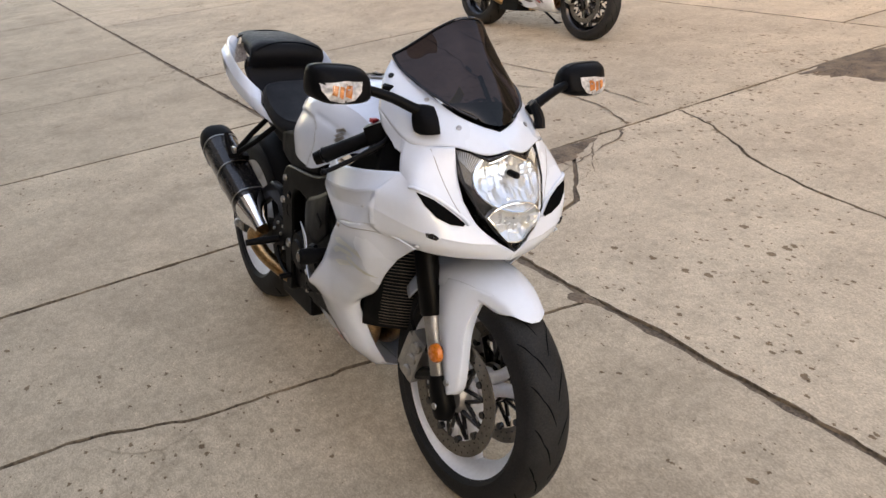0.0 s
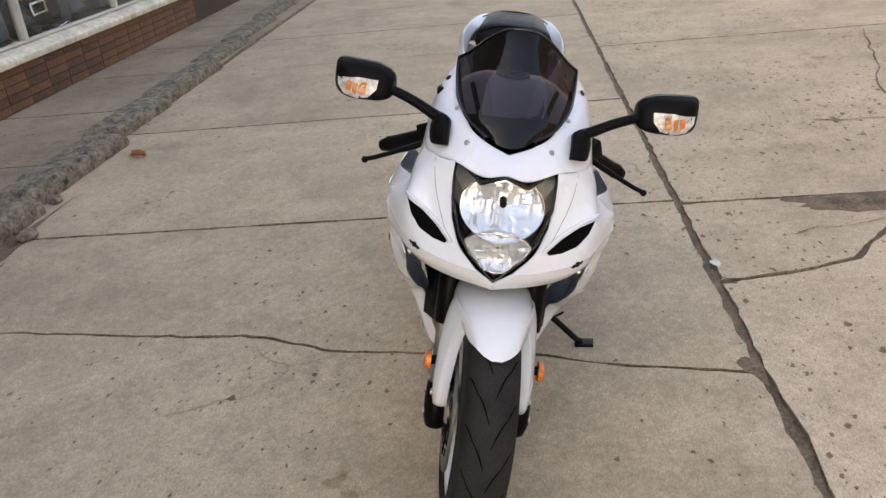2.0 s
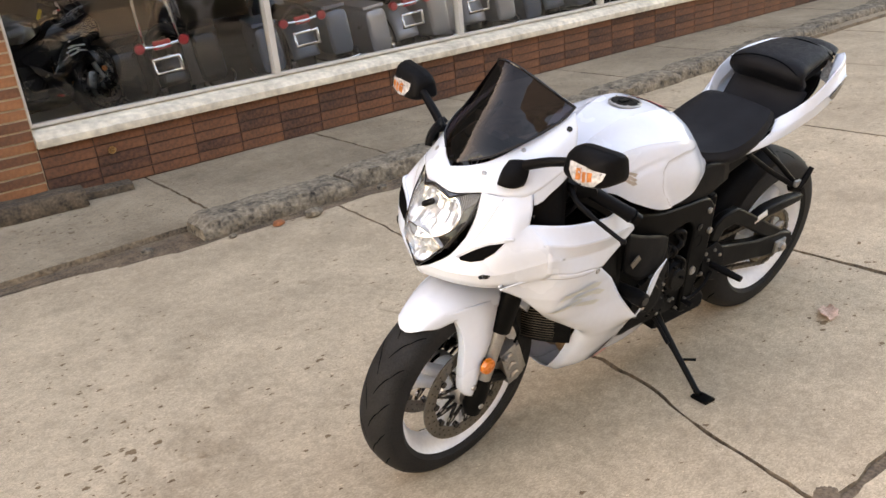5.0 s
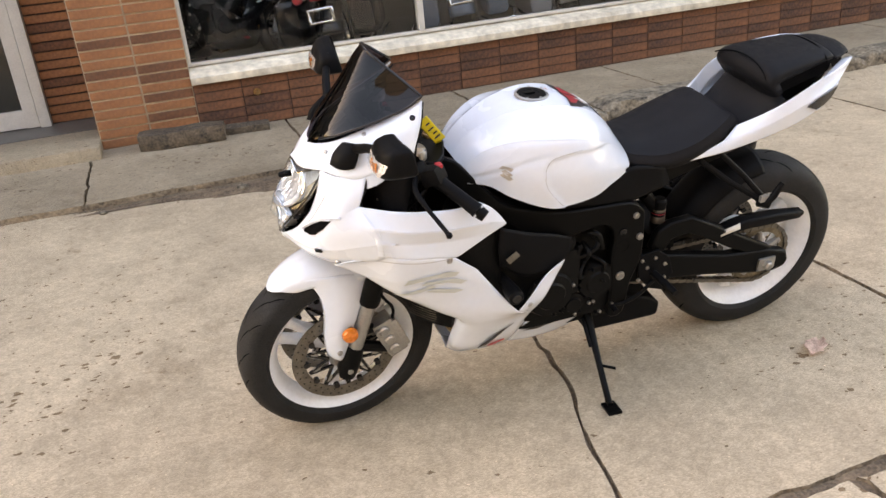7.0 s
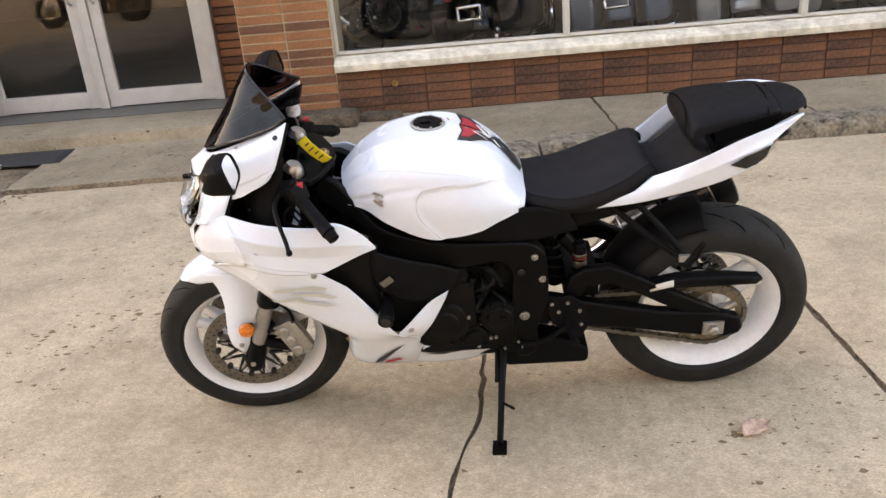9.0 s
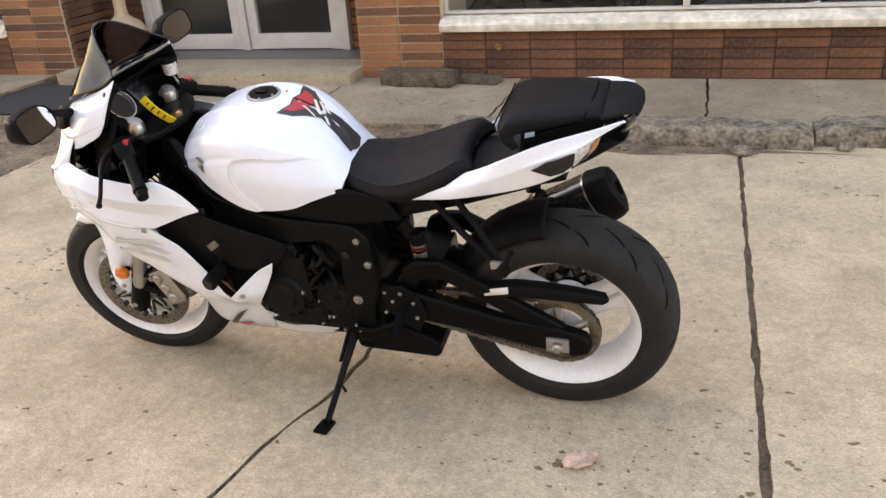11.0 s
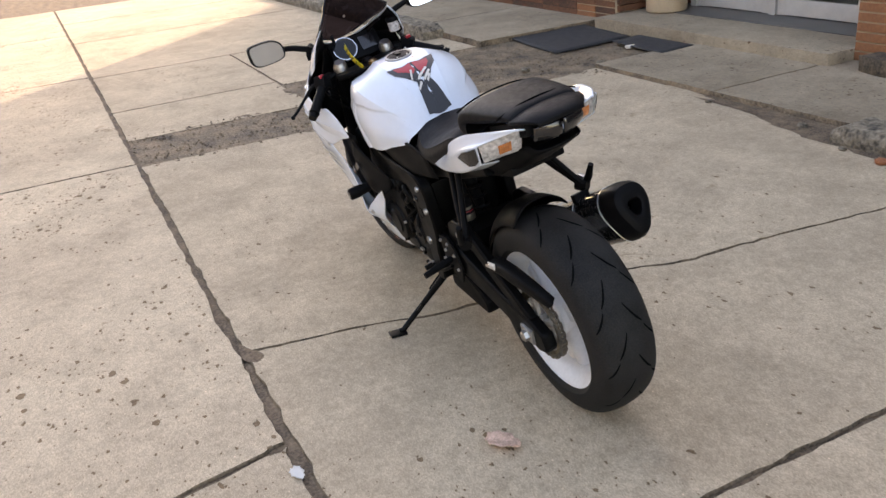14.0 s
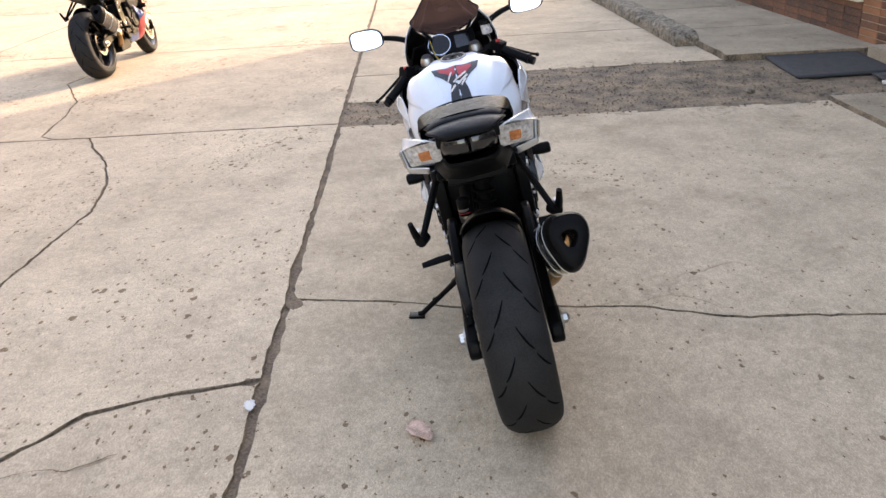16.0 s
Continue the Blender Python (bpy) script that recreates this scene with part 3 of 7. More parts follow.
def kerb_stone(u0, u1, v, w, h, seed, tilt=0.0):
    """A broken length of old kerb, its faces weathered away."""
    n = max(8, int((u1 - u0) / 0.035))
    prof = [(-0.5, 0.0), (-0.52, 0.35), (-0.5, 0.7), (-0.42, 0.95), (-0.15, 1.0), (0.15, 1.0), (0.45, 0.98), (0.5, 0.6), (0.5, 0.0)]
    rows = []
    for k in range(n + 1):
        s = k / n
        u = u0 + (u1 - u0) * s
        taper = 1 - 0.35 * max(0, abs(2 * s - 1) - 0.85) / 0.15
        row = []
        for i, (a, b) in enumerate(prof):
            e = 0.016 * wob(u * 6, b * 3 + a * 2, 1.0, seed) + 0.014 * wob(u * 24, b * 9 + a * 5, 1.0, seed)
            face = 1.0 if i in (1, 2, 3, 7) else 0.35
            row.append((u + e * 0.5, v - a * w * (1 if a < 0 else 1) + (e if a < 0 else -e) * face + tilt * (s - 0.5), max(0.0, b * h * taper + e * 0.5 * (b > 0.3))))
        rows.append(row)
    g = Geo().grid(rows)
    k = len(prof)
    g.f += [tuple(reversed(range(k))), tuple(n * k + i for i in range(k))]
    ob = part("kerb_stone", g, M_KERB, sharp=50)
    ob.matrix_world = SITE
    return tagged(ob, "crumbling grey concrete kerb length along the sidewalk", "kerb", "kerb stones")


u = 0.5
for i, ln in enumerate((0.95, 1.1, 1.2, 1.0, 1.3, 1.2, 1.4, 1.5, 1.6)):
    vv = -2.285 + 0.05 * (u - 0.5)
    kerb_stone(u - ln, u - 0.02, vv + rnd.uniform(-0.02, 0.02), 0.23, 0.10 + rnd.uniform(-0.012, 0.01), 20.0 + i, -0.02)
    u -= ln
u = 5.2
for i, ln in enumerate((1.4, 1.8, 1.7, 1.7)):
    kerb_stone(u, u + ln - 0.03, -2.16 + 0.01 * i, 0.24, 0.13, 40.0 + i)
    u += ln
lens("kerb_debris", [(1.7, -2.36), (1.2, -2.30), (0.6, -2.16), (-0.3, -2.10), (-1.0, -2.07), (-1.5, -2.12), (-1.5, -2.3), (0.5, -2.42), (1.7, -2.42)], 0.008, M_DIRT, "crumbs and dirt washed along the kerb", "dirt", 9)

step = part("door_step", Geo().box((2.86, -3.93, 0.03), (2.66, 1.10, 0.17), 0.012), M_WALK)
step.matrix_world = SITE
tagged(step, "low cracked concrete step before the shop doors", "step", kind="structure")

# ---- the shop front ----
BRICK_H, WALL_V = 0.0655, -3.62
ROOF = 6.4
shop = thing("shop_wall", "brown brick shop front with painted sills", "wall", SITE, kind="structure")


def brick_mesh(w, h, d):
    g = Geo().box((0, 0, 0), (w, d, h), 0.004)
    me = bpy.data.meshes.new("brick")
    me.from_pydata(g.v, [], g.f)
    return me


def bricks(u0, u1, z0, z1, length, mats, parent, v=WALL_V, joint=0.010, vj=0.006, along="u", seed=1):
    """Stacked bricks, each set a little unevenly, over a mortar bed."""
    rnd = random.Random(seed)
    nu, nz = max(1, round((u1 - u0) / length)), max(1, round((z1 - z0) / BRICK_H))
    w, h = (u1 - u0) / nu, (z1 - z0) / nz
    meshes = []
    for m in mats:
        me = brick_mesh(w - vj, h - joint, 0.05)
        me.materials.append(m)
        meshes.append(me)
    for i in range(nu):
        for j in range(nz):
            ob = new("brick", rnd.choice(meshes))
            ob.parent = parent
            a, off = u0 + (i + 0.5) * w, rnd.uniform(-0.002, 0.002)
            if along == "u":
                ob.location = (a, v - 0.028 + off, z0 + (j + 0.5) * h)
            else:
                ob.location = (v - 0.028 + off, a, z0 + (j + 0.5) * h)
                ob.rotation_euler = (0, 0, radians(90))


def wall_box(name, u0, u1, v0, v1, z0, z1, material, parent=shop):
    return part(name, Geo().box(((u0 + u1) / 2, (v0 + v1) / 2, (z0 + z1) / 2), (u1 - u0, v1 - v0, z1 - z0)), material, parent)


UEND, UFAR = -15.0, 11.9
WIN_Z0, WIN_Z1 = 0.484, 2.7
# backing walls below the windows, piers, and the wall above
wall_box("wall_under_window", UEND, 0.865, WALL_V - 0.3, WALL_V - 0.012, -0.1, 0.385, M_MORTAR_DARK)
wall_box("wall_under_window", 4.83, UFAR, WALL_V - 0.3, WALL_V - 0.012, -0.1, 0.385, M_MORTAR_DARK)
wall_box("pier_core", 0.865, 1.53, WALL_V - 0.70, WALL_V - 0.012, -0.1, WIN_Z1, M_MORTAR)
wall_box("pier_core", 4.20, 4.83, WALL_V - 0.70, WALL_V - 0.012, -0.1, WIN_Z1, M_MORTAR)
wall_box("pier_core", UFAR - 0.6, UFAR, WALL_V - 0.3, WALL_V - 0.012, 0.51, WIN_Z1, M_MORTAR)
wall_box("upper_wall", UEND, UFAR, WALL_V - 0.3, WALL_V, WIN_Z1, ROOF, M_WALLP)
wall_box("end_wall", UFAR - 0.3, UFAR, WALL_V - 9.0, WALL_V - 0.3, -0.1, ROOF, M_WALLP)
wall_box("end_wall", UEND, UEND + 0.3, WALL_V - 9.0, WALL_V - 0.3, -0.1, ROOF, M_WALLP)
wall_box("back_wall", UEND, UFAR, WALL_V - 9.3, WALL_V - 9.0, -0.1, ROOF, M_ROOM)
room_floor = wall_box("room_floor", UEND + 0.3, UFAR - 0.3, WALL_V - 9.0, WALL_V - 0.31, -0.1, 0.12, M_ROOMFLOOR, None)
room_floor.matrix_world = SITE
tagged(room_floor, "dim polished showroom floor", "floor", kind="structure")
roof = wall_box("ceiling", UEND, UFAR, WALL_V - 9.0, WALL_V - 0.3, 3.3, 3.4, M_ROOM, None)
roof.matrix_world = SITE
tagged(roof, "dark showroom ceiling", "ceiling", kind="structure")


def sill(u0, u1):
    prof = [(WALL_V - 0.10, 0.386), (WALL_V + 0.045, 0.378), (WALL_V + 0.05, 0.39), (WALL_V + 0.05, 0.425), (WALL_V + 0.034, 0.434), (WALL_V + 0.03, 0.442), (WALL_V + 0.012, 0.455), (WALL_V - 0.15, 0.486), (WALL_V - 0.15, 0.40)]
    n = int((u1 - u0) / 0.15)
    g = Geo().grid([[(a, v + 0.003 * wob(a, z, 2), z + 0.002 * wob(a, v, 1.5)) for v, z in prof] for a in np.linspace(u0, u1, n)], close_v=True)
    k = len(prof)
    g.f += [tuple(range(k)), tuple(reversed(range((n - 1) * k, n * k)))]
    return part("sill", g, M_SILL, shop, "chalky cream-painted window sill", sharp=30)


def window(name, u0, u1, mullions):
    w = thing(name, "tall plate-glass shop window with thin metal bars", "window", SITE, kind="structure")
    g = Geo()
    g.box(((u0 + u1) / 2, WALL_V - 0.11, WIN_Z0 + 0.012), (u1 - u0, 0.05, 0.022), 0.004)
    g.box(((u0 + u1) / 2, WALL_V - 0.11, WIN_Z1 - 0.02), (u1 - u0, 0.05, 0.04), 0.004)
    for a in (u0 + 0.012, u1 - 0.012):
        g.box((a, WALL_V - 0.11, (WIN_Z0 + WIN_Z1) / 2), (0.024, 0.05, WIN_Z1 - WIN_Z0), 0.004)
    part("window_frame", g, M_DOOR, w)
    edges = [u0] + mullions + [u1]
    for a in mullions:
        part("mullion", Geo().box((a, WALL_V - 0.105, (WIN_Z0 + WIN_Z1) / 2), (0.045, 0.07, WIN_Z1 - WIN_Z0 - 0.05), 0.004), M_DOOR, w)
    for a, b in zip(edges, edges[1:]):
        p = part("pane", Geo().box(((a + b) / 2, WALL_V - 0.12, (WIN_Z0 + WIN_Z1) / 2), (b - a - 0.03, 0.006, WIN_Z1 - WIN_Z0 - 0.04)), M_GLASS, w)
        p.visible_shadow = False
    return w


sill(UEND, 0.868)
sill(4.828, UFAR - 0.6)
window("window_1", UEND + 0.3, 0.862, [-13.1, -11.34, -9.59, -7.84, -6.09, -4.34, -2.59, -0.85])
window("window_2", 4.834, UFAR - 0.6, [6.4, 8.1, 9.8])


def shop_door(name, u0, u1, hinge_right):
    """A glazed aluminium door leaf."""
    d = thing(name, "closed glazed shop door in pale aluminium", "door", SITE, kind="structure")
    v, z0, z1 = -4.30, 0.125, 2.3
    g = Geo()
    g.box(((u0 + u1) / 2, v, z0 + 0.07), (u1 - u0, 0.045, 0.13), 0.004)
    g.box(((u0 + u1) / 2, v, z1 - 0.06), (u1 - u0, 0.045, 0.12), 0.004)
    for a, wd in ((u0 + 0.045, 0.09), (u1 - 0.045, 0.09)):
        g.box((a, v, (z0 + z1) / 2), (wd, 0.047, z1 - z0), 0.004)
    part("door_frame", g, M_DOOR, d)
    p = part("pane", Geo().box(((u0 + u1) / 2, v, (z0 + z1) / 2), (u1 - u0 - 0.16, 0.006, z1 - z0 - 0.2)), M_GLASS, d)
    p.visible_shadow = False
    s = u0 + 0.05 if hinge_right else u1 - 0.05
    part("door_handle", Geo().tube([(s, v + 0.02, 0.95), (s, v + 0.07, 0.97), (s, v + 0.07, 1.2), (s, v + 0.02, 1.22)], 0.011), M_STEEL, d, "brushed steel pull handle")
    return d


shop_door("door_1", 1.96, 2.83, False)
shop_door("door_2", 2.91, 3.78, True)
jamb = thing("door_surround", "pale aluminium frame around the twin doors", "door frame", SITE, kind="structure")
for a, b in ((1.88, 1.955), (2.835, 2.905), (3.785, 3.86)):
    part("jamb", Geo().box(((a + b) / 2, -4.30, 1.3), (b - a, 0.09, 2.36), 0.006), M_DOOR, jamb)
part("head", Geo().box((2.87, -4.30, 2.4), (1.99, 0.09, 0.12), 0.006), M_DOOR, jamb)
wall_box("over_door", 1.53, 4.20, -4.48, -4.27, 2.46, WIN_Z1, M_WALLP)
# recess backing takes the dark mortar, the recess's shade put into its colour
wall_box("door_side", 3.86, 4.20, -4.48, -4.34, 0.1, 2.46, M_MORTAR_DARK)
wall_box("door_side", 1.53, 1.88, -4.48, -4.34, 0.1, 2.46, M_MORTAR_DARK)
wall_box("recess_soffit", 1.53, 4.20, -4.27, WALL_V - 0.3, WIN_Z1, WIN_Z1 + 0.05, M_WALLP)

# an unseen wall, added to cut the low sky light from the street side
block_wall = wall_box("wall_opposite", -32.0, 34.0, 13.6, 14.0, -0.1, 8.5, M_BLOCK_WALL, None)
block_wall.matrix_world = SITE
tagged(block_wall, "plain grey wall added out of view to cut low sky light", "wall", kind="structure")

# ---- the white motorcycle ----
BIKE = pose(0.012, 0.147, 0, 0, 0, 4.56) @ pose(0, 0, 0, -10.9, 0, 0)
bike = thing("motorcycle", "white sport motorcycle with black frame leaning on its side stand", "motorcycle", BIKE)
FX, FH, FR = 0.698, 0.288, 0.290
RX, RH, RR = -0.678, 0.306, 0.308


def tyre_profile(R, w, rim_r, rim_w, n=22):
    """Half-round tread running down to the bead."""
    out = []
    for k in range(n + 1):
        a = math.pi * (k / n - 0.5)
        side = math.sin(a)
        r = R - (R - rim_r - 0.028) * (1 - abs(math.cos(a)) ** 0.72)
        out.append((r, w * math.copysign(abs(side) ** 0.85, side)))
    return [(rim_r, -rim_w)] + [(rim_r + 0.012, -rim_w - 0.012)] + out + [(rim_r + 0.012, rim_w + 0.012)] + [(rim_r, rim_w)]


def grooves(R, w, rim_r, count, arms):
    """Curved tread cuts: flat strips on the tread, groove shade painted as black."""
    prof = tyre_profile(R, w, rim_r, w * 0.8, 60)
    ls, rs = np.array([p[1] for p in prof]), np.array([p[0] for p in prof])
    order = np.argsort(ls)

    def at(a, l, lift):
        r = np.interp(l, ls[order], rs[order]) + lift
        return (r * math.cos(a), l, r * math.sin(a))

    g = Geo()
    for k in range(count):
        for s in (1, -1):
            for a0, da, l0, l1, bend, wd in arms:
                base = 2 * math.pi * (k + (0.5 if s < 0 else 0.0)) / count
                rows = []
                for t in np.linspace(0, 1, 9):
                    ang = base + a0 + da * t + bend * math.sin(math.pi * t)
                    l = s * w * (l0 + (l1 - l0) * t)
                    half = wd * (0.35 + 0.65 * math.sin(math.pi * min(1, 0.12 + t * 0.88)))
                    rows.append([at(ang - half / R, l, 0.0008), at(ang + half / R, l, 0.0008)])
                g.grid(rows)
    return g


def wheel(name, cx, ch, R, w, rim_w, label):
    e = thing(name, "", "")
    del_keys = [k for k in e.keys()]
    for k in del_keys:
        del e[k]
    e.parent = bike
    e.location = (cx, 0, ch)
    e["label"] = label
    rim_r = 0.214
    part("tyre", Geo().lathe(tyre_profile(R, w, rim_r, rim_w), (0, 0, 0), n=96), M_TYRE, e, "worn black road tyre")
    q = rim_w
    rim = [(0.232, -q), (0.232, -q + 0.006), (0.216, -q + 0.012), (0.205, -q + 0.02), (0.196, -q + 0.035), (0.19, 0), (0.196, q - 0.035), (0.205, q - 0.02), (0.216, q - 0.012), (0.232, q - 0.006), (0.232, q),
           (0.226, q + 0.003), (0.212, q - 0.004), (0.197, q - 0.022), (0.182, q - 0.042), (0.18, 0), (0.182, -q + 0.042), (0.197, -q + 0.022), (0.212, -q + 0.004), (0.226, -q - 0.003)]
    part("rim", Geo().lathe(rim, (0, 0, 0), n=96, closed=True), M_RIM, e, "white-painted alloy rim")
    return e


front_wheel = wheel("front_wheel", FX, FH, FR, 0.060, 0.052, "front wheel with white alloy rim")
rear_wheel = wheel("rear_wheel", RX, RH, RR, 0.090, 0.078, "rear wheel with white alloy rim")


def half_twin(name, g, material, parent, label="", **kw):
    """A part and its mirror twin."""
    twin = Geo()
    twin.v, twin.f = list(g.v), list(g.f)
    return part(name, g, material, parent, label, **kw), part(name, twin.mirrored(), material, parent, label, **kw)


def both(g):
    """A half and its mirror image in one mesh."""
    twin = Geo()
    twin.v, twin.f = list(g.v), list(g.f)
    twin.mirrored()
    return g.add(twin.v, twin.f)


class Skin:
    """A smooth sheet on which things can be set by their place in two of its axes."""

    def __init__(self, net, n=6):
        self.p = surface(net, n, n)
        du, dv = np.gradient(self.p, axis=0), np.gradient(self.p, axis=1)
        q = np.cross(du, dv)
        self.n = q / (np.linalg.norm(q, axis=2, keepdims=True) + 1e-12)

    def geo(self):
        return Geo().grid(self.p)

    def at(self, a, b, axes=(0, 2), out=None):
        """The point and the outward normal at the two given coordinates."""
        d = (self.p[..., axes[0]] - a) ** 2 + (self.p[..., axes[1]] - b) ** 2
        flat = np.argsort(d.ravel())[:4]
        w = 1 / (d.ravel()[flat] + 1e-7)
        p = (self.p.reshape(-1, 3)[flat] * w[:, None]).sum(0) / w.sum()
        q = (self.n.reshape(-1, 3)[flat] * w[:, None]).sum(0)
        q /= np.linalg.norm(q) + 1e-9
        p[axes[0]], p[axes[1]] = a, b
        ref = np.array(out if out is not None else (0, 1, 0.2))
        return p, q if q @ ref > 0 else -q


def folded(net, rows, d=0.12):
    """The net with close rows set either side of the given ones, for crisp folds."""
    net = [[Vector(p) for p in r] for r in net]
    out = []
    for i, r in enumerate(net):
        if i in rows and 0 < i < len(net) - 1:
            out += [[tuple(a.lerp(b, d)) for a, b in zip(r, net[i - 1])], [tuple(a) for a in r], [tuple(a.lerp(b, d)) for a, b in zip(r, net[i + 1])]]
        else:
            out.append([tuple(a) for a in r])
    return out


def across(net):
    return [list(r) for r in zip(*net)]


def decal(skin, outline, axes=(0, 2), lift=0.0015, out=None, n=6, mirror=False):
    """A thin sheet with that outline, laid on a skin."""
    loop = []
    for i, a in enumerate(outline):
        b = outline[(i + 1) % len(outline)]
        loop += [(a[0] + (b[0] - a[0]) * k / n, a[1] + (b[1] - a[1]) * k / n) for k in range(n)]
    c = np.mean(np.array(outline), 0)
    rings = []
    for s in (1.0, 0.66, 0.33):
        row = []
        for a, b in loop:
            p, q = skin.at(c[0] + (a - c[0]) * s, c[1] + (b - c[1]) * s, axes, out)
            row.append(p + q * lift)
        rings.append(row)
    g = Geo().grid(rings, close_v=True)
    p, q = skin.at(c[0], c[1], axes, out)
    k, m = len(g.v), len(loop)
    g.v.append(tuple(p + q * lift))
    g.f += [(2 * m + i, 2 * m + (i + 1) % m, k) for i in range(m)]
    return g.mirrored() if mirror else g


def seam(skin, line, r=0.0011, axes=(0, 2), out=None, mirror=False):
    pts = [skin.at(a, b, axes, out)[0] for a, b in spline(line, 6)]
    g = Geo().tube(pts, r, 6)
    return g.mirrored() if mirror else g


def bolt(p, q, r=0.006, h=0.004, hexed=True):
    """A domed screw head standing on a surface."""
    m = Vector(q).to_track_quat("Z", "Y").to_matrix().to_4x4()
    g = Geo().lathe([(0.0002, h), (r * 0.45, h), (r * 0.5, h * 0.45), (r * 0.62, h * 1.0), (r * 0.92, h * 0.8), (r, 0), (r, -0.003)], (0, 0, 0), "z", 12)
    return g.moved(Matrix.Translation(Vector(p)) @ m)


def sub(name, loc, label=""):
    e = new(name)
    e.empty_display_size = 0.05
    e.parent = bike
    e.location = loc
    if label:
        e["label"] = label
    return e


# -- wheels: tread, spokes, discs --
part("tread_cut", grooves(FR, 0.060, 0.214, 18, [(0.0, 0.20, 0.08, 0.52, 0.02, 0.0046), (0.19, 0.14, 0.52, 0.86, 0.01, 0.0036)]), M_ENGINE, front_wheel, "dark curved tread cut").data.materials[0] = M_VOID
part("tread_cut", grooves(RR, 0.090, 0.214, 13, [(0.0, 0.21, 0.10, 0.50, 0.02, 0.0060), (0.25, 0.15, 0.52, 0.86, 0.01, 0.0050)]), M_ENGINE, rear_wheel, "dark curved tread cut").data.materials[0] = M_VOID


def spoke(a, q, w0, w1, hub):
    """A hollow-backed cast spoke from hub to rim."""
    rows = []
    for r, w, d in ((hub * 0.8, w0, q * 0.62), (0.085, w0 * 0.8, q * 0.6), (0.13, w1 * 0.85, q * 0.45), (0.17, w1, q * 0.32), (0.192, w1 * 1.3, q * 0.3)):
        row = []
        for t in np.linspace(0, 2 * math.pi, 12, endpoint=False):
            s, c = math.sin(t), math.cos(t)
            y = d * math.copysign(abs(c) ** 0.6, c)
            x = w * math.copysign(abs(s) ** 0.6, s)
            row.append((r * math.cos(a) - x * math.sin(a), y, r * math.sin(a) + x * math.cos(a)))
        rows.append(row)
    return Geo().grid(rows, close_v=True)


for e, q, w0, w1, hub in ((front_wheel, 0.045, 0.02, 0.02, 0.045), (rear_wheel, 0.06, 0.03, 0.03, 0.06)):
    for k in range(3):
        for s in (-0.16, 0.16):
            part("spoke", spoke(0.55 + 2 * math.pi * k / 3 + s, q, w0, w1 * 0.75, hub), M_RIM, e, "white cast spoke", sharp=50)
    part("hub", Geo().lathe([(0.012, -q * 1.1), (hub * 0.8, -q * 1.1), (hub, -q * 0.9), (hub * 0.9, 0), (hub, q * 0.9), (hub * 0.8, q * 1.1), (0.012, q * 1.1)], (0, 0, 0), n=32), M_RIM, e)


def disc(r0, r1, l, e, rows=2):
    part("brake_disc", Geo().lathe([(r0, l - 0.0025), (r1, l - 0.0025), (r1, l + 0.0025), (r0, l + 0.0025)], (0, 0, 0), n=72, closed=True), M_DISC, e, "drilled iron brake disc")
    g = Geo()
    for k in range(36):
        for j in range(rows):
            r, a = r0 + (r1 - r0) * (0.3 + 0.4 * j / max(1, rows - 1)), 2 * math.pi * (k + 0.33 * j) / 36
            for s in (-1, 1):
                g.lathe([(0.0001, l + s * 0.0029), (0.0026, l + s * 0.0029)], (r * math.cos(a), 0, r * math.sin(a)), n=8)
    part("disc_hole", g, M_GLOSSB, e)


def carrier(r, hub, l, e, material):
    """The lattice that carries a brake disc."""
    g = Geo()
    for k in range(10):
        a = 2 * math.pi * k / 10
        for b in (-0.3, 0.3):
            p0 = (hub * math.cos(a), l, hub * math.sin(a))
            p1 = (r * math.cos(a + b), l, r * math.sin(a + b))
            g.tube([p0, p1], [0.006, 0.0045], 6)
        g.lathe([(0.0001, l - 0.006), (0.009, -0.006 + l), (0.009, l + 0.006), (0.0001, l + 0.006)], (r * math.cos(a), 0, r * math.sin(a)), n=12)
    part("disc_carrier", g, material, e)
    g = Geo()
    for k in range(10):
        a = 2 * math.pi * (k + 0.5) / 10
        g.lathe([(0.0001, l + 0.004), (0.012, l + 0.003), (0.012, l - 0.003)], ((r - 0.02) * math.cos(a), 0, (r - 0.02) * math.sin(a)), n=10)
    part("carrier_web", g, M_ALU, e)


for s in (1, -1):
    disc(0.117, 0.155, s * 0.066, front_wheel)
    carrier(0.114, 0.05, s * 0.066, front_wheel, M_GLOSSB)
    part("hub_cap", Geo().lathe([(0.0001, s * 0.08), (0.04, s * 0.078), (0.05, s * 0.062), (0.05, s * 0.05)], (0, 0, 0), n=24), M_ALU, front_wheel)
disc(0.08, 0.11, -0.085, rear_wheel)
carrier(0.08, 0.05, -0.085, rear_wheel, M_GLOSSB)
# sprocket
out = []
for k in range(43):
    a, d = 2 * math.pi * k / 43, 2 * math.pi / 43
    out += [(0.100 * math.cos(a - 0.3 * d), 0.100 * math.sin(a - 0.3 * d)), (0.1075 * math.cos(a - 0.1 * d), 0.1075 * math.sin(a - 0.1 * d)), (0.1075 * math.cos(a + 0.1 * d), 0.1075 * math.sin(a + 0.1 * d)), (0.100 * math.cos(a + 0.3 * d), 0.100 * math.sin(a + 0.3 * d))]
ring = Geo()
inner = [(0.078 * math.cos(math.atan2(z, x)), 0.078 * math.sin(math.atan2(z, x))) for x, z in out]
for l in (0.088, 0.094):
    ring.grid([[(x, l, z) for x, z in out], [(x, l, z) for x, z in inner]], close_v=True)
ring.grid([[(x, 0.088, z) for x, z in out], [(x, 0.094, z) for x, z in out]], close_v=True)
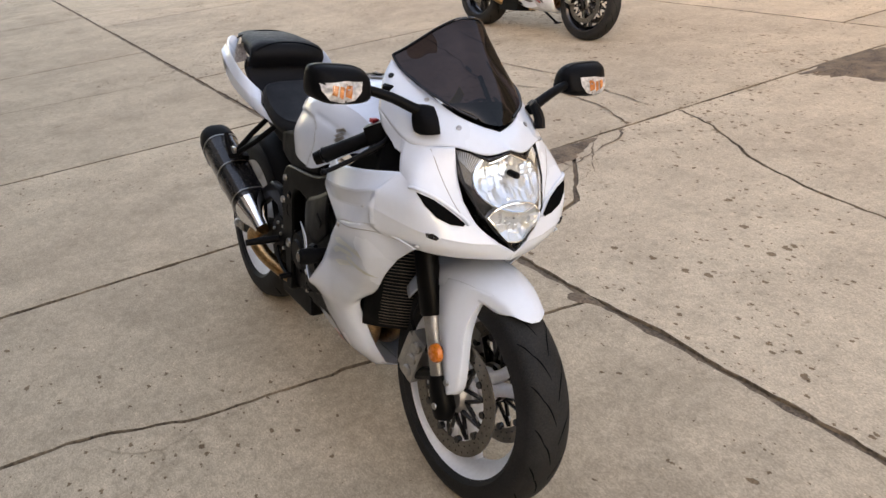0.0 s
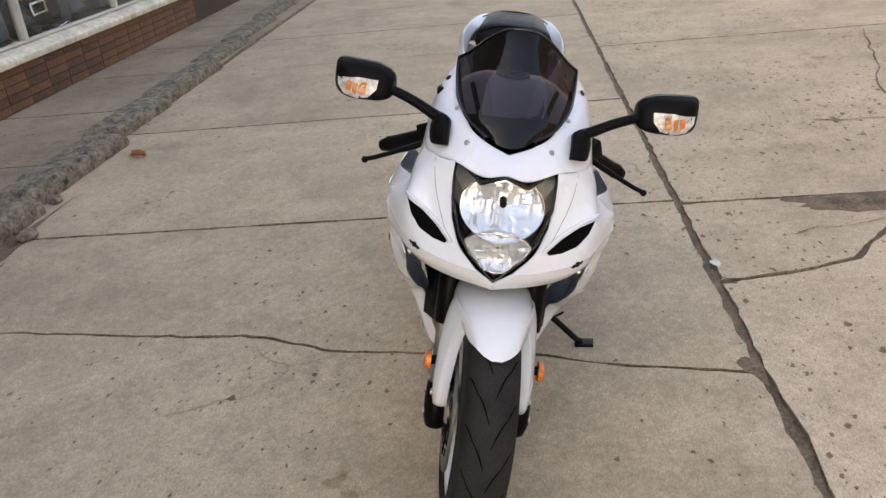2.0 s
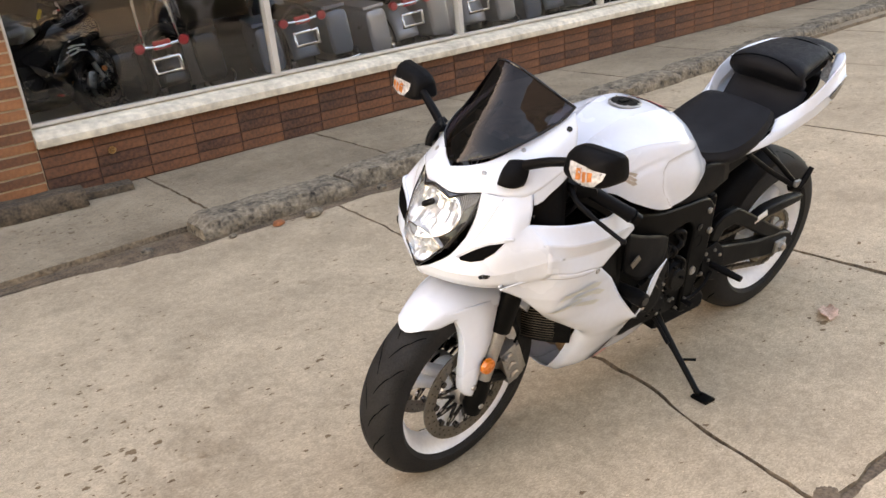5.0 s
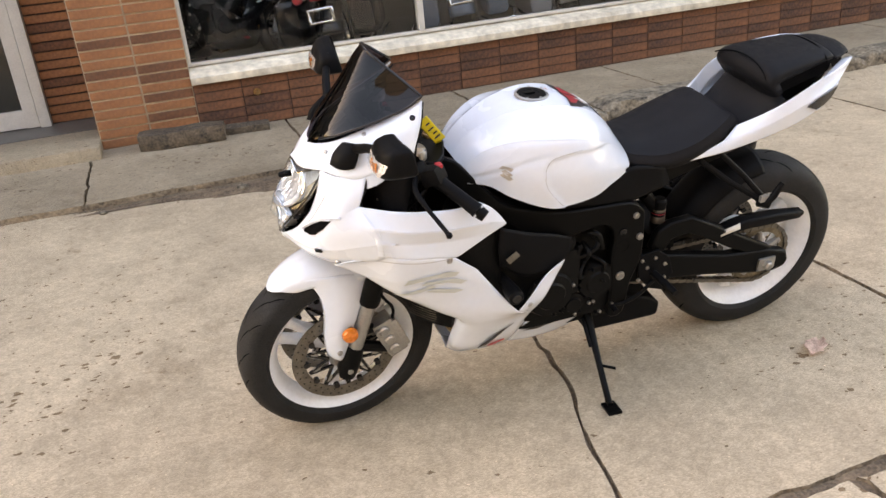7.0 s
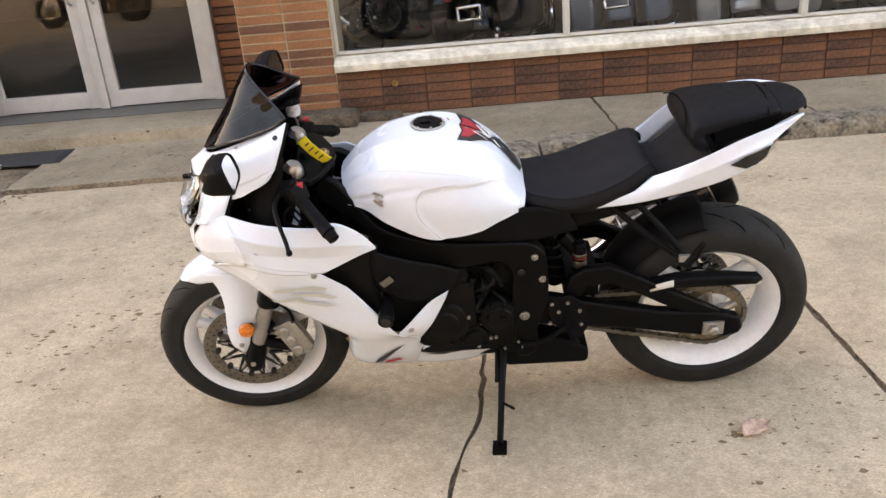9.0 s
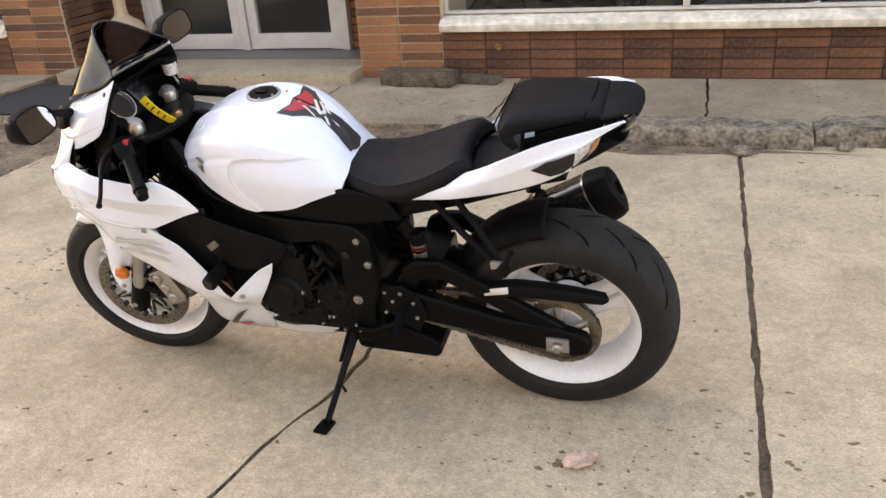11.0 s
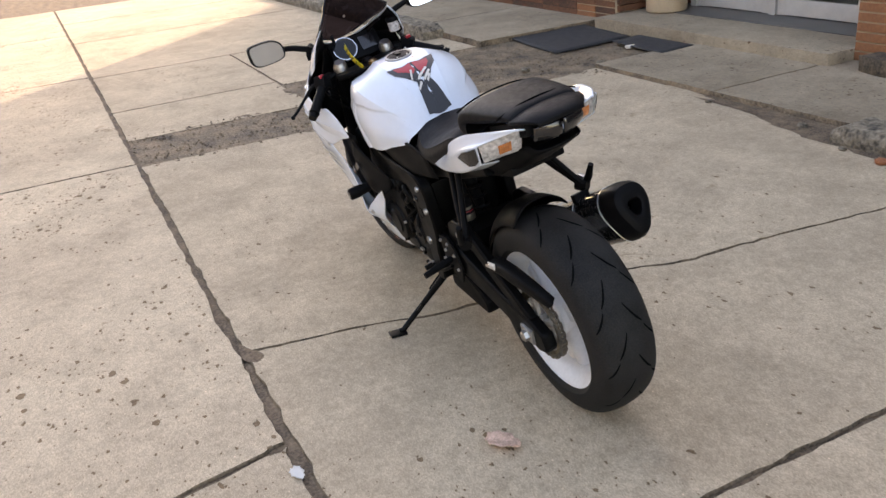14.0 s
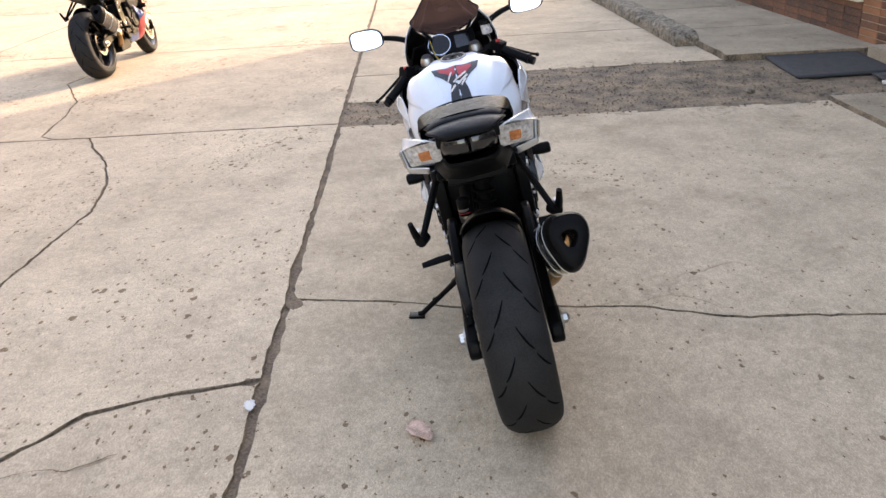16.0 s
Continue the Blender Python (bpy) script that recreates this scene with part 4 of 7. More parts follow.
ring.grid([[(x, 0.088, z) for x, z in inner], [(x, 0.094, z) for x, z in inner]], close_v=True)
part("sprocket", ring, M_SPROCKET, rear_wheel, "worn steel chain sprocket", sharp=30)
g = Geo()
for k in range(5):
    a = 2 * math.pi * k / 5 + 0.2
    g.tube([(0.03 * math.cos(a), 0.09, 0.03 * math.sin(a)), (0.085 * math.cos(a), 0.09, 0.085 * math.sin(a))], [0.014, 0.011], 8)
    g.add(bolt((0.078 * math.cos(a), 0.095, 0.078 * math.sin(a)), (0, 1, 0), 0.008, 0.007).v, bolt((0, 0, 0), (0, 1, 0)).f)
part("sprocket_carrier", g, M_ALU, rear_wheel)

# -- front end: fork, calipers, mudguard --
FSL = 0.36


def fork_x(h):
    return 0.700 - FSL * (h - 0.265)


for s in (1, -1):
    leg = sub("fork_leg", (0, 0, 0), "inverted fork leg with grey slider")
    part("slider", Geo().tube([(fork_x(h), s * 0.098, h) for h in (0.28, 0.5)], 0.0215, 20), M_ALU, leg, "grey fork slider")
    part("outer_tube", Geo().tube([(fork_x(h), s * 0.098, h) for h in (0.47, 0.476, 0.60, 0.75, 0.90)], [0.026, 0.029, 0.029, 0.027, 0.027], 20), M_BLACK, leg)
    part("fork_cap", Geo().tube([(fork_x(h), s * 0.098, h) for h in (0.90, 0.905, 0.918)], [0.026, 0.024, 0.018], 16), M_STEEL, leg, "steel fork cap")
    g = Geo().tube([(fork_x(0.335), s * 0.098, 0.335), (fork_x(0.30), s * 0.098, 0.30), (0.703, s * 0.096, 0.262), (0.706, s * 0.096, 0.235)], [0.026, 0.029, 0.031, 0.024], 16)
    g.tube([(0.66, s * 0.096, 0.33), (0.60, s * 0.092, 0.30), (0.565, s * 0.09, 0.28)], [0.018, 0.016, 0.013], 10)
    g.tube([(0.65, s * 0.096, 0.38), (0.60, s * 0.092, 0.375)], [0.016, 0.013], 10)
    part("axle_clamp", g, M_BLACK, leg)
    part("axle_nut", Geo().lathe([(0.0001, s * 0.128), (0.008, s * 0.128), (0.009, s * 0.122), (0.014, s * 0.121), (0.016, s * 0.112), (0.016, s * 0.09)], (0.703, 0, 0.270), n=12), M_STEEL, leg, "steel axle nut")
    cal = sub("caliper", (0, 0, 0), "silver radial brake caliper")
    m = pose(0.572, s * 0.086, 0.335, 0, 22, 0)
    part("caliper_body", Geo().box((0, 0, 0), (0.062, 0.052, 0.135), 0.012).moved(m), M_ALU, cal)
    g = Geo()
    for dz in (-0.04, 0.0, 0.04):
        g.lathe([(0.0001, s * 0.034), (0.012, s * 0.034), (0.0165, s * 0.03), (0.0165, s * 0.02)], (0.006, 0, dz), n=16)
    g.box((-0.03, s * 0.012, 0), (0.02, 0.03, 0.11), 0.006)
    part("piston_cap", g.moved(m), M_STEEL, cal)
    part("caliper_bolt", bolt((0.61, s * 0.116, 0.375), (0, s, 0), 0.009, 0.008), M_STEEL, cal)
    part("brake_hose", Geo().tube(spline([(0.56, s * 0.1, 0.40), (0.565, s * 0.115, 0.45), (0.60, s * 0.12, 0.52), (0.60, s * 0.1, 0.62)], 6), 0.0045, 8), M_SATIN, cal)
    ref = sub("reflector", (0, 0, 0), "round orange side reflector on the fork")
    part("reflector_lens", Geo().lathe([(0.0001, s * 0.141), (0.012, s * 0.1405), (0.0205, s * 0.137), (0.023, s * 0.129), (0.023, s * 0.125)], (0.694, 0, 0.406), n=28), M_ORANGE, ref)
    part("reflector_stem", Geo().tube([(0.688, s * 0.10, 0.406), (0.694, s * 0.127, 0.406)], 0.011, 12), M_BLACK, ref)

fender_rows = []
for deg, w, r0, r1 in ((54.5, 0.010, 0.304, 0.303), (56.5, 0.028, 0.308, 0.302), (60, 0.045, 0.313, 0.299), (66, 0.058, 0.318, 0.296), (74, 0.071, 0.324, 0.293), (86, 0.085, 0.330, 0.290), (102, 0.090, 0.336, 0.288), (122, 0.086, 0.333, 0.286), (140, 0.08, 0.328, 0.284)):
    a = radians(deg)
    row = []
    for t in (-1.0, -0.9, -0.6, -0.25, 0.0, 0.25, 0.6, 0.9, 1.0):
        r = r1 + (r0 - r1) * (1 - abs(t) ** 2.6)
        if deg > 60 and abs(t) == 1.0:
            r -= 0.02
        row.append((FX + r * math.cos(a), w * t, FH + r * math.sin(a)))
    fender_rows.append(row)
mudguard = sub("front_mudguard", (0, 0, 0), "glossy white front mudguard")
part("mudguard_shell", Geo().grid(surface(fender_rows, 5, 4)), M_WHITE, mudguard, solid=0.003, sharp=60)
leg_net = [[(.795, .070, .590), (.705, .096, .595), (.60, .080, .565)], [(.752, .088, .525), (.690, .112, .525), (.622, .098, .515)], [(.742, .106, .455), (.695, .122, .45), (.648, .108, .445)], [(.752, .116, .37), (.715, .128, .37), (.682, .115, .372)], [(.750, .117, .318), (.724, .125, .312), (.700, .115, .318)], [(.736, .116, .292), (.722, .120, .286), (.710, .115, .293)]]
leg_net = [[(r[0][0] + 0.004, r[0][1] - 0.030, r[0][2]), (r[0][0] + 0.005, r[0][1] - 0.010, r[0][2])] + r for r in leg_net]
leg_net = [[(x - (.012 if z > .55 else 0), y * (.92 if z > 0.55 else 0.90), z + (-.014 if z > .55 else .012 if z > .5 else .02)) for x, y, z in r] for r in leg_net]
legs = Skin(leg_net, 6)
for s in (1, -1):
    g = legs.geo()
    part("mudguard_side", g if s > 0 else g.mirrored(), M_WHITE, mudguard, solid=0.004, sharp=60)
    part("mudguard_screw", bolt((.724, s * .114, .339), (0, s, 0), 0.008, 0.004), M_STEEL, mudguard)

# -- nose: cowl, headlight, screen --
cowl = sub("nose_cowl", (0, 0, 0), "glossy white nose cowl")
UP = [[(.712, 0, .925), (.690, .045, .938), (.655, .085, .957), (.588, .108, .985), (.51, .125, 1.015), (.450, .135, 1.045)],
      [(.735, 0, .912), (.714, .055, .918), (.674, .100, .932), (.612, .140, .952), (.54, .160, .975), (.465, .164, 1.000)],
      [(.757, 0, .897), (.742, .048, .884), (.705, .108, .897), (.665, .152, .893), (.61, .180, .895), (.49, .184, .940)]]
CH = [[(.705, .108, .897), (.690, .130, .895), (.665, .152, .893), (.61, .180, .895)],
      [(.722, .107, .835), (.706, .145, .842), (.678, .180, .852), (.624, .195, .862)],
      [(.742, .100, .785), (.726, .145, .794), (.706, .196, .810), (.637, .202, .832)],
      [(.772, .078, .738), (.752, .125, .745), (.722, .194, .770), (.61, .247, .788)],
      [(.802, .035, .700), (.774, .108, .704), (.724, .192, .722), (.60, .256, .750)],
      [(.808, 0, .678), (.770, .102, .682), (.714, .184, .690), (.597, .249, .705)],
      [(.796, 0, .658), (.756, .095, .660), (.700, .170, .667), (.61, .236, .690)]]
up, cheek = Skin(UP, 8), Skin(folded(CH, (2, 4), 0.16), 8)
part("cowl_top", both(up.geo()), M_WHITE, cowl, solid=0.003, sharp=50)
part("cowl_cheek", cheek.geo(), M_WHITE, cowl, solid=0.003, sharp=60)
part("cowl_cheek", cheek.geo().mirrored(), M_WHITE, cowl, solid=0.003, sharp=60)
ear = Skin([[(.61, .180, .895), (.56, .182, .915), (.49, .184, .940)], [(.61, .184, .880), (.57, .187, .890), (.52, .187, .905)], [(.612, .187, .868), (.60, .189, .870), (.59, .189, .875)]], 4)
half_twin("cowl_ear", ear.geo(), M_WHITE, cowl, solid=0.003)
for s in (False, True):
    slot = [(.197, .806), (.165, .791), (.130, .766), (.103, .742), (.108, .736), (.135, .740), (.165, .756), (.186, .780)]
    # flat black sheets paint the shade inside the slots; the cheek is unbroken
    part("intake_mouth", decal(cheek, slot, axes=(1, 2), out=(1, .3, 0), lift=0.002, mirror=s), M_VOID, cowl, "dark air intake slot")
    lip = [(p + q * 0.001) for p, q in (cheek.at(a, b, (1, 2), (1, .3, 0)) for a, b in spline(np.array([(.204, .811), (.196, .812), (.164, .797), (.128, .772), (.100, .747), (.098, .738)]), 5))]
    g = Geo().tube(lip, [0.0015] + [0.0042] * (len(lip) - 2) + [0.0015], 8)
    part("intake_lip", g.mirrored() if s else g, M_WHITE, cowl, sharp=80)
    part("lower_slot", decal(cheek, [(.184, .722), (.170, .722), (.158, .712), (.166, .707), (.180, .713)], axes=(1, 2), out=(1, .3, 0), lift=0.002, mirror=s), M_GLOSSB, cowl)
    part("cowl_seam", seam(cheek, [(.150, .888), (.142, .84), (.122, .785), (.100, .742)], 0.0008, axes=(1, 2), out=(1, .3, 0), mirror=s), M_SEAM, cowl)
for s in (1, -1):
    for x, h in ((.480, 1.012),):
        p, q = up.at(x, h)
        part("cowl_screw", bolt((p[0], s * p[1], p[2]), (q[0], s * q[1], q[2]), 0.0075, 0.003), M_GLOSSB, cowl)
    for x, h in ((.592, .976), (.683, .932)):
        p, q = up.at(x, h)
        part("cowl_screw", bolt((p[0], s * p[1], p[2]), (q[0], s * q[1], q[2]), 0.006, 0.003), M_STEEL, cowl)
    p, q = cheek.at(.700, .678)
    part("cowl_screw", bolt((p[0], s * p[1], p[2]), (q[0], s * q[1], q[2]), 0.0075, 0.004), M_STEEL, cowl)
liner = surface([[(x - 0.005, y * 0.965, z - 0.006) for x, y, z in row] for row in UP], 4, 4)
part("cowl_liner", both(Geo().grid(liner)), M_SATIN, cowl, solid=0.003)
inside = surface([[(x - 0.010, y * 0.95, z - 0.004) for x, y, z in row] for row in CH], 4, 4)
part("cowl_liner", both(Geo().grid(inside)), M_SATIN, cowl, solid=0.003)
g = both(Geo().grid(surface([[(.70, 0, .90), (.66, .09, .915), (.58, .125, .93), (.47, .15, .95)], [(.66, 0, .85), (.64, .10, .85), (.57, .16, .86), (.48, .17, .90)], [(.64, 0, .76), (.62, .12, .76), (.57, .20, .77), (.52, .22, .78)], [(.62, 0, .66), (.60, .13, .66), (.56, .21, .68), (.50, .24, .70)]], 3, 3)))
chin = both(Geo().grid(surface([[(.792, 0, .659), (.752, .092, .661), (.697, .164, .668), (.615, .228, .690)], [(.72, 0, .650), (.70, .085, .650), (.65, .150, .655), (.58, .205, .668)], [(.62, 0, .640), (.60, .08, .640), (.57, .14, .642), (.52, .19, .650)]], 4, 4)))
part("nose_underside", chin, M_VOID, cowl, "matt black panel under the nose", solid=0.003)
part("inner_panel", g, M_SATIN, cowl, "matt black inner panel", solid=0.003)

# headlight: lens sheet from the outline's peak, ears and lower point
lamp = sub("headlight", (0, 0, 0), "twin stacked headlight behind clear lens")


def lamp_half(h):
    pts = [(0.604, 0.0), (0.634, 0.008), (0.66, 0.034), (0.685, 0.055), (0.742, 0.086), (0.81, 0.109), (0.853, 0.113), (0.888, 0.114)]
    return float(np.interp(h, [p[0] for p in pts], [p[1] for p in pts]))


def lamp_x(l, h):
    c = np.interp(h, [.60, .634, .66, .714, .76, .80, .84, .873, .89], [.840, .846, .848, .844, .832, .814, .792, .771, .757])
    return float(c) - 2.25 * l * l - 0.15 * abs(l) * max(0.0, h - 0.80) * 2


def lamp_top(l):
    return float(np.interp(abs(l), [0, 0.05, 0.075, 0.112], [0.871, 0.853, 0.864, 0.886]))


def lamp_sheet(dx, shrink=1.0, nl=41, nh=41, depth=None):
    rows = []
    for i in range(nh):
        row = []
        for j in range(nl):
            t = 2 * j / (nl - 1) - 1
            s = i / (nh - 1)
            h = 0.632 + s * 0.25
            w = lamp_half(h) * shrink
            l = t * w
            h = min(h, 0.632 + s * (lamp_top(l) - 0.632))
            d = dx + (depth(l, h) if depth else 0.0)
            row.append((lamp_x(l, h) - d, l, h))
        rows.append(row)
    return Geo().grid(rows)


BOWLS = ((.809, .090, .064, 2), (.709, .080, .058, 5))


def well(l, h):
    """The mask lies close behind the glass and sinks away behind the two dishes."""
    return 0.045 if any((l / a) ** 2 + ((h - c) / b) ** 2 < 1.0 for c, a, b, k in BOWLS) else 0.0


def bowl(hc, rl, rh, depth, seed, rings=18, sectors=72):
    """A reflector dish set into the lamp, fluted upright, each flute tilted a little."""
    rows = []
    for i in range(rings + 1):
        r = i / rings
        row = []
        for k in range(sectors):
            b = 2 * math.pi * k / sectors
            h = hc + rh * r * math.sin(b)
            l = rl * r * math.cos(b)
            l = max(-0.93 * lamp_half(h), min(0.93 * lamp_half(h), l))
            h = min(h, lamp_top(l) - .005)
            n = random.Random(seed * 999 + math.floor((l + .2) / .0085) * 31 + math.floor((h + .004 * math.sin(l * 60)) / .024))
            d = depth * (1 - r * r) + (n.uniform(-.0032, .0032) if i < rings else 0.0)
            row.append((lamp_x(l, h) - 0.004 - d, l, h))
        rows.append(row)
    rows.append([(x - 0.03, l * 0.99, hc + (h - hc) * 0.99) for x, l, h in rows[-1]])
    return Geo().grid(rows, close_v=True)


for hc, rl, rh, seed in BOWLS:
    g = bowl(hc, rl, rh, 0.026, seed)
    part("reflector_bowl", g, M_REFLECTOR, lamp, "faceted chrome reflector", sharp=30)
    edge = [(x + .003, l, h) for x, l, h in g.v[18 * 72:19 * 72]]
    part("bowl_rim", Geo().tube(edge + edge[:1], 0.0022, 6, False), M_CHROME, lamp, "bright reflector rim")
part("lamp_housing", lamp_sheet(0.012, 1.0, 81, 81, well), M_GLOSSB, lamp, "black lamp body")
trim = [(lamp_x(l, h) + 0.001, l, h) for l, h in [(0, .871), (.05, .853), (.075, .864), (.113, .887), (.1125, .85), (.109, .81), (.086, .742), (.055, .685), (.034, .66), (.010, .636), (0, .631)]]
trim = trim + [(x, -l, h) for x, l, h in reversed(trim[:-1])]
part("lamp_trim", Geo().tube(trim, 0.0028, 8), M_GLOSSB, lamp, "black rubber lamp trim", sharp=60)
for s in (1, -1):
    part("lamp_corner", Geo().grid(surface([[(lamp_x(l, h) - 0.008, s * l, h) for l, h in r] for r in ([(.054, .854), (.080, .866), (.111, .884)], [(.070, .838), (.090, .845), (.111, .850)], [(.093, .80), (.10, .806), (.108, .812)])], 5, 5)), M_DISC, lamp, "grey ribbed lamp corner")
    g = Geo()
    for k in range(12):
        t = k / 11
        g.tube([(lamp_x(.06 + .045 * t, .856 + .022 * t) - 0.005, s * (.060 + .046 * t), .855 + .022 * t), (lamp_x(.10, .82 + .03 * t) - .005, s * (.086 + .022 * t), .825 + .028 * t)], 0.0012, 5)
    part("lamp_corner_rib", g, M_STEEL, lamp)
lens_ob = part("lamp_glass", lamp_sheet(-0.002, 0.97), M_LAMPGLASS, lamp, "clear headlight lens", solid=0.002)
lens_ob.visible_shadow = False
g = Geo()
for h in (0.826, 0.716):
    g.lathe([(0.0001, 0.812), (0.006, 0.811), (0.008, 0.806), (0.008, 0.78)], (0, 0, h), "x", 16)
part("bulb_shield", g, M_ENGINE, lamp)["kind"] = "stuff"

# smoked screen
screen_net = []
for c, e, w, bell in (((.724, .918), (.702, .050, .931), 2.0, 0), ((.690, .968), (.668, .096, .954), 2.2, 0), ((.641, 1.034), (.602, .123, .984), 2.2, .1), ((.602, 1.087), (.535, .134, 1.008), 2.2, .3), ((.572, 1.124), (.485, .139, 1.026), 2.2, .5), ((.553, 1.142), (.450, .140, 1.048), 2.2, .62)):
    row = []
    for t in (-1, -0.85, -0.68, -0.5, -0.25, 0, 0.25, 0.5, 0.68, 0.85, 1):
        k = (1 - bell) * (1 - abs(t) ** w) + bell * (0.5 + 0.5 * math.cos(math.pi * abs(t) ** 1.25))
        row.append((e[0] + (c[0] - e[0]) * k, e[1] * t, e[2] + (c[1] - e[2]) * k + 0.002))
    screen_net.append(row)
screen = sub("windscreen", (0, 0, 0), "dark smoked bubble windscreen")
ws = Skin(screen_net, 6)
pane = part("screen_sheet", ws.geo(), M_SCREEN, screen, sharp=60)
edge = [ws.p[k, 0] for k in range(ws.p.shape[0])] + [ws.p[-1, k] for k in range(1, ws.p.shape[1])] + [ws.p[k, -1] for k in reversed(range(ws.p.shape[0] - 1))]
part("screen_edge", Geo().tube([tuple(p) for p in edge], 0.0035, 8), M_GLOSSB, screen, "black screen trim")
p, q = ws.at(.56, 1.03, out=(0, 1, 0.5))
part("screen_mark", decal(ws, [(.585, 1.022), (.585, 1.030), (.553, 1.040), (.553, 1.032)], lift=0.002, out=(0, 1, .5)), M_DECALGREY, screen, "small pale maker's mark")
# screen frame bars behind
g = Geo()
for s in (1, -1):
    g.tube([(.66, s * .06, .90), (.56, s * .075, .955), (.475, s * .10, 1.0)], 0.006, 8)
part("screen_stay", g, M_SATIN, screen)["kind"] = "stuff"

# mirrors
for s in (1, -1):
    mir = sub("mirror", (0, 0, 0), "black folding mirror with clear turn signal")
    part("mirror_base", Geo().grid(surface([[(x, s * y, z) for x, y, z in r] for r in ([(.672, .126, .918), (.658, .146, .914), (.630, .154, .918)], [(.664, .126, .940), (.646, .148, .940), (.618, .156, .942)], [(.640, .126, .962), (.624, .140, .966), (.604, .146, .964)])], 4, 4)), M_SATIN, mir, solid=-0.016)
    part("mirror_stem", Geo().tube(spline([(.628, s * .136, .952), (.618, s * .172, .968), (.609, s * .216, .988), (.595, s * .268, 1.004)], 5), [0.0125 - 0.00015 * k for k in range(16)], 14), M_SATIN, mir)
    cx, cl, chh = .580, s * .322, 1.014
    rows = []
    for dx, k in ((-.024, .96), (-.018, 1.0), (-.002, 1.0), (.012, .98), (.024, .93), (.032, .84), (.037, .70), (.040, .45), (.0412, .2), (.0416, .01)):
        row = []
        for t in np.linspace(0, 2 * math.pi, 36, endpoint=False):
            c, d = math.cos(t), math.sin(t)
            yy = 0.066 * math.copysign(abs(c) ** 0.5, c)
            zz = 0.040 * math.copysign(abs(d) ** 0.5, d) * (1 - 0.22 * max(0.0, -c * s))
            bend = -0.26 * zz * k if dx > 0 else 0.20 * zz
            row.append((cx + dx + bend - 3.0 * max(0.0, s * yy * k) ** 2, cl + yy * k, chh + zz * k + 0.007 * c * s))
        rows.append(row)
    part("mirror_shell", Geo().grid(rows, close_v=True), M_SATIN, mir, solid=0.002, sharp=50)
    face = Skin([[(0, 0, 0)] * 2] * 2, 1)
    face.p = np.array([r + [r[0]] for r in rows[3:]])
    du, dv = np.gradient(face.p, axis=0), np.gradient(face.p, axis=1)
    q = np.cross(du, dv)
    face.n = q / (np.linalg.norm(q, axis=2, keepdims=True) + 1e-12)
    FRONT = dict(axes=(1, 2), out=(1, 0, 0))
    sig = [(-.034, .012), (-.031, -.007), (-.015, -.023), (.010, -.028), (.037, -.022), (.051, -.005), (.053, .010), (.008, .014)]
    part("turn_reflector", decal(face, [(cl + s * l, chh - .004 + h) for l, h in sig], lift=0.0022, n=4, **FRONT), M_TURN, mir, "silver ribbed reflector")
    for l0, l1, h0, h1 in ((-.010, .005, .005, -.019), (.008, .017, .003, -.020), (.020, .031, .005, -.015)):
        part("turn_bulb", decal(face, [(cl + s * l, chh - .004 + h) for l, h in ((l0, h0), (l1, h0 + .002), (l1 + .002, h1 + .004), (l0 + .003, h1))], lift=0.0036, n=3, **FRONT), M_AMBER, mir, "amber ribbed bulb")
    lens = decal(face, [(cl + s * l * 1.02, chh - .004 + h * 1.03) for l, h in sig], lift=0.0056, n=4, **FRONT)
    part("turn_lens", lens, M_LENS, mir, "clear turn-signal lens").visible_shadow = False
    glass = Geo()
    glass.v = [(x + .003, cl + (y - cl) * 0.94, chh + (z - chh) * 0.94) for x, y, z in rows[0]]
    glass.f = [tuple(range(len(glass.v)))]
    part("mirror_glass", glass, M_MIRROR, mir, "mirror glass")

# -- side fairings --
SU = [[(.647, .198, .829), (.637, .202, .832), (.54, .238, .816), (.41, .241, .797), (.36, .231, .802), (.315, .222, .775), (.285, .216, .742), (.262, .212, .708)],
      [(.627, .237, .785), (.61, .247, .788), (.54, .259, .768), (.44, .260, .752), (.375, .249, .742), (.325, .235, .733), (.288, .222, .722), (.262, .213, .7065)],
      [(.619, .244, .746), (.60, .256, .750), (.535, .251, .730), (.455, .248, .715), (.395, .241, .706), (.345, .232, .700), (.298, .224, .700), (.262, .213, .705)],
      [(.617, .237, .704), (.597, .249, .705), (.53, .259, .688), (.465, .255, .674), (.414, .245, .657), (.372, .236, .668), (.315, .226, .690), (.262, .213, .704)]]
SL = [[(.722, .232, .660), (.660, .256, .676), (.600, .276, .690), (.530, .282, .675), (.465, .277, .660), (.414, .266, .643)],
      [(.655, .232, .612), (.610, .248, .604), (.565, .262, .600), (.495, .266, .595), (.422, .262, .588), (.350, .252, .580)],
      [(.585, .217, .553), (.545, .235, .536), (.505, .245, .524), (.435, .249, .515), (.363, .246, .508), (.291, .242, .502)],
      [(.500, .192, .486), (.450, .214, .462), (.405, .225, .450), (.350, .230, .444), (.290, .230, .437), (.232, .229, .430)],
      [(.396, .168, .424), (.378, .188, .398), (.350, .200, .388), (.305, .207, .388), (.250, .208, .394), (.195, .204, .402)],
      [(.390, .145, .360), (.375, .164, .335), (.340, .176, .327), (.290, .184, .332), (.230, .188, .350), (.176, .190, .372)],
      [(.396, .118, .290), (.382, .133, .264), (.335, .147, .255), (.275, .154, .262), (.215, .158, .282), (.180, .168, .335)],
      [(.392, .080, .222), (.362, .092, .207), (.310, .099, .202), (.255, .104, .206), (.205, .110, .218), (.170, .150, .308)]]
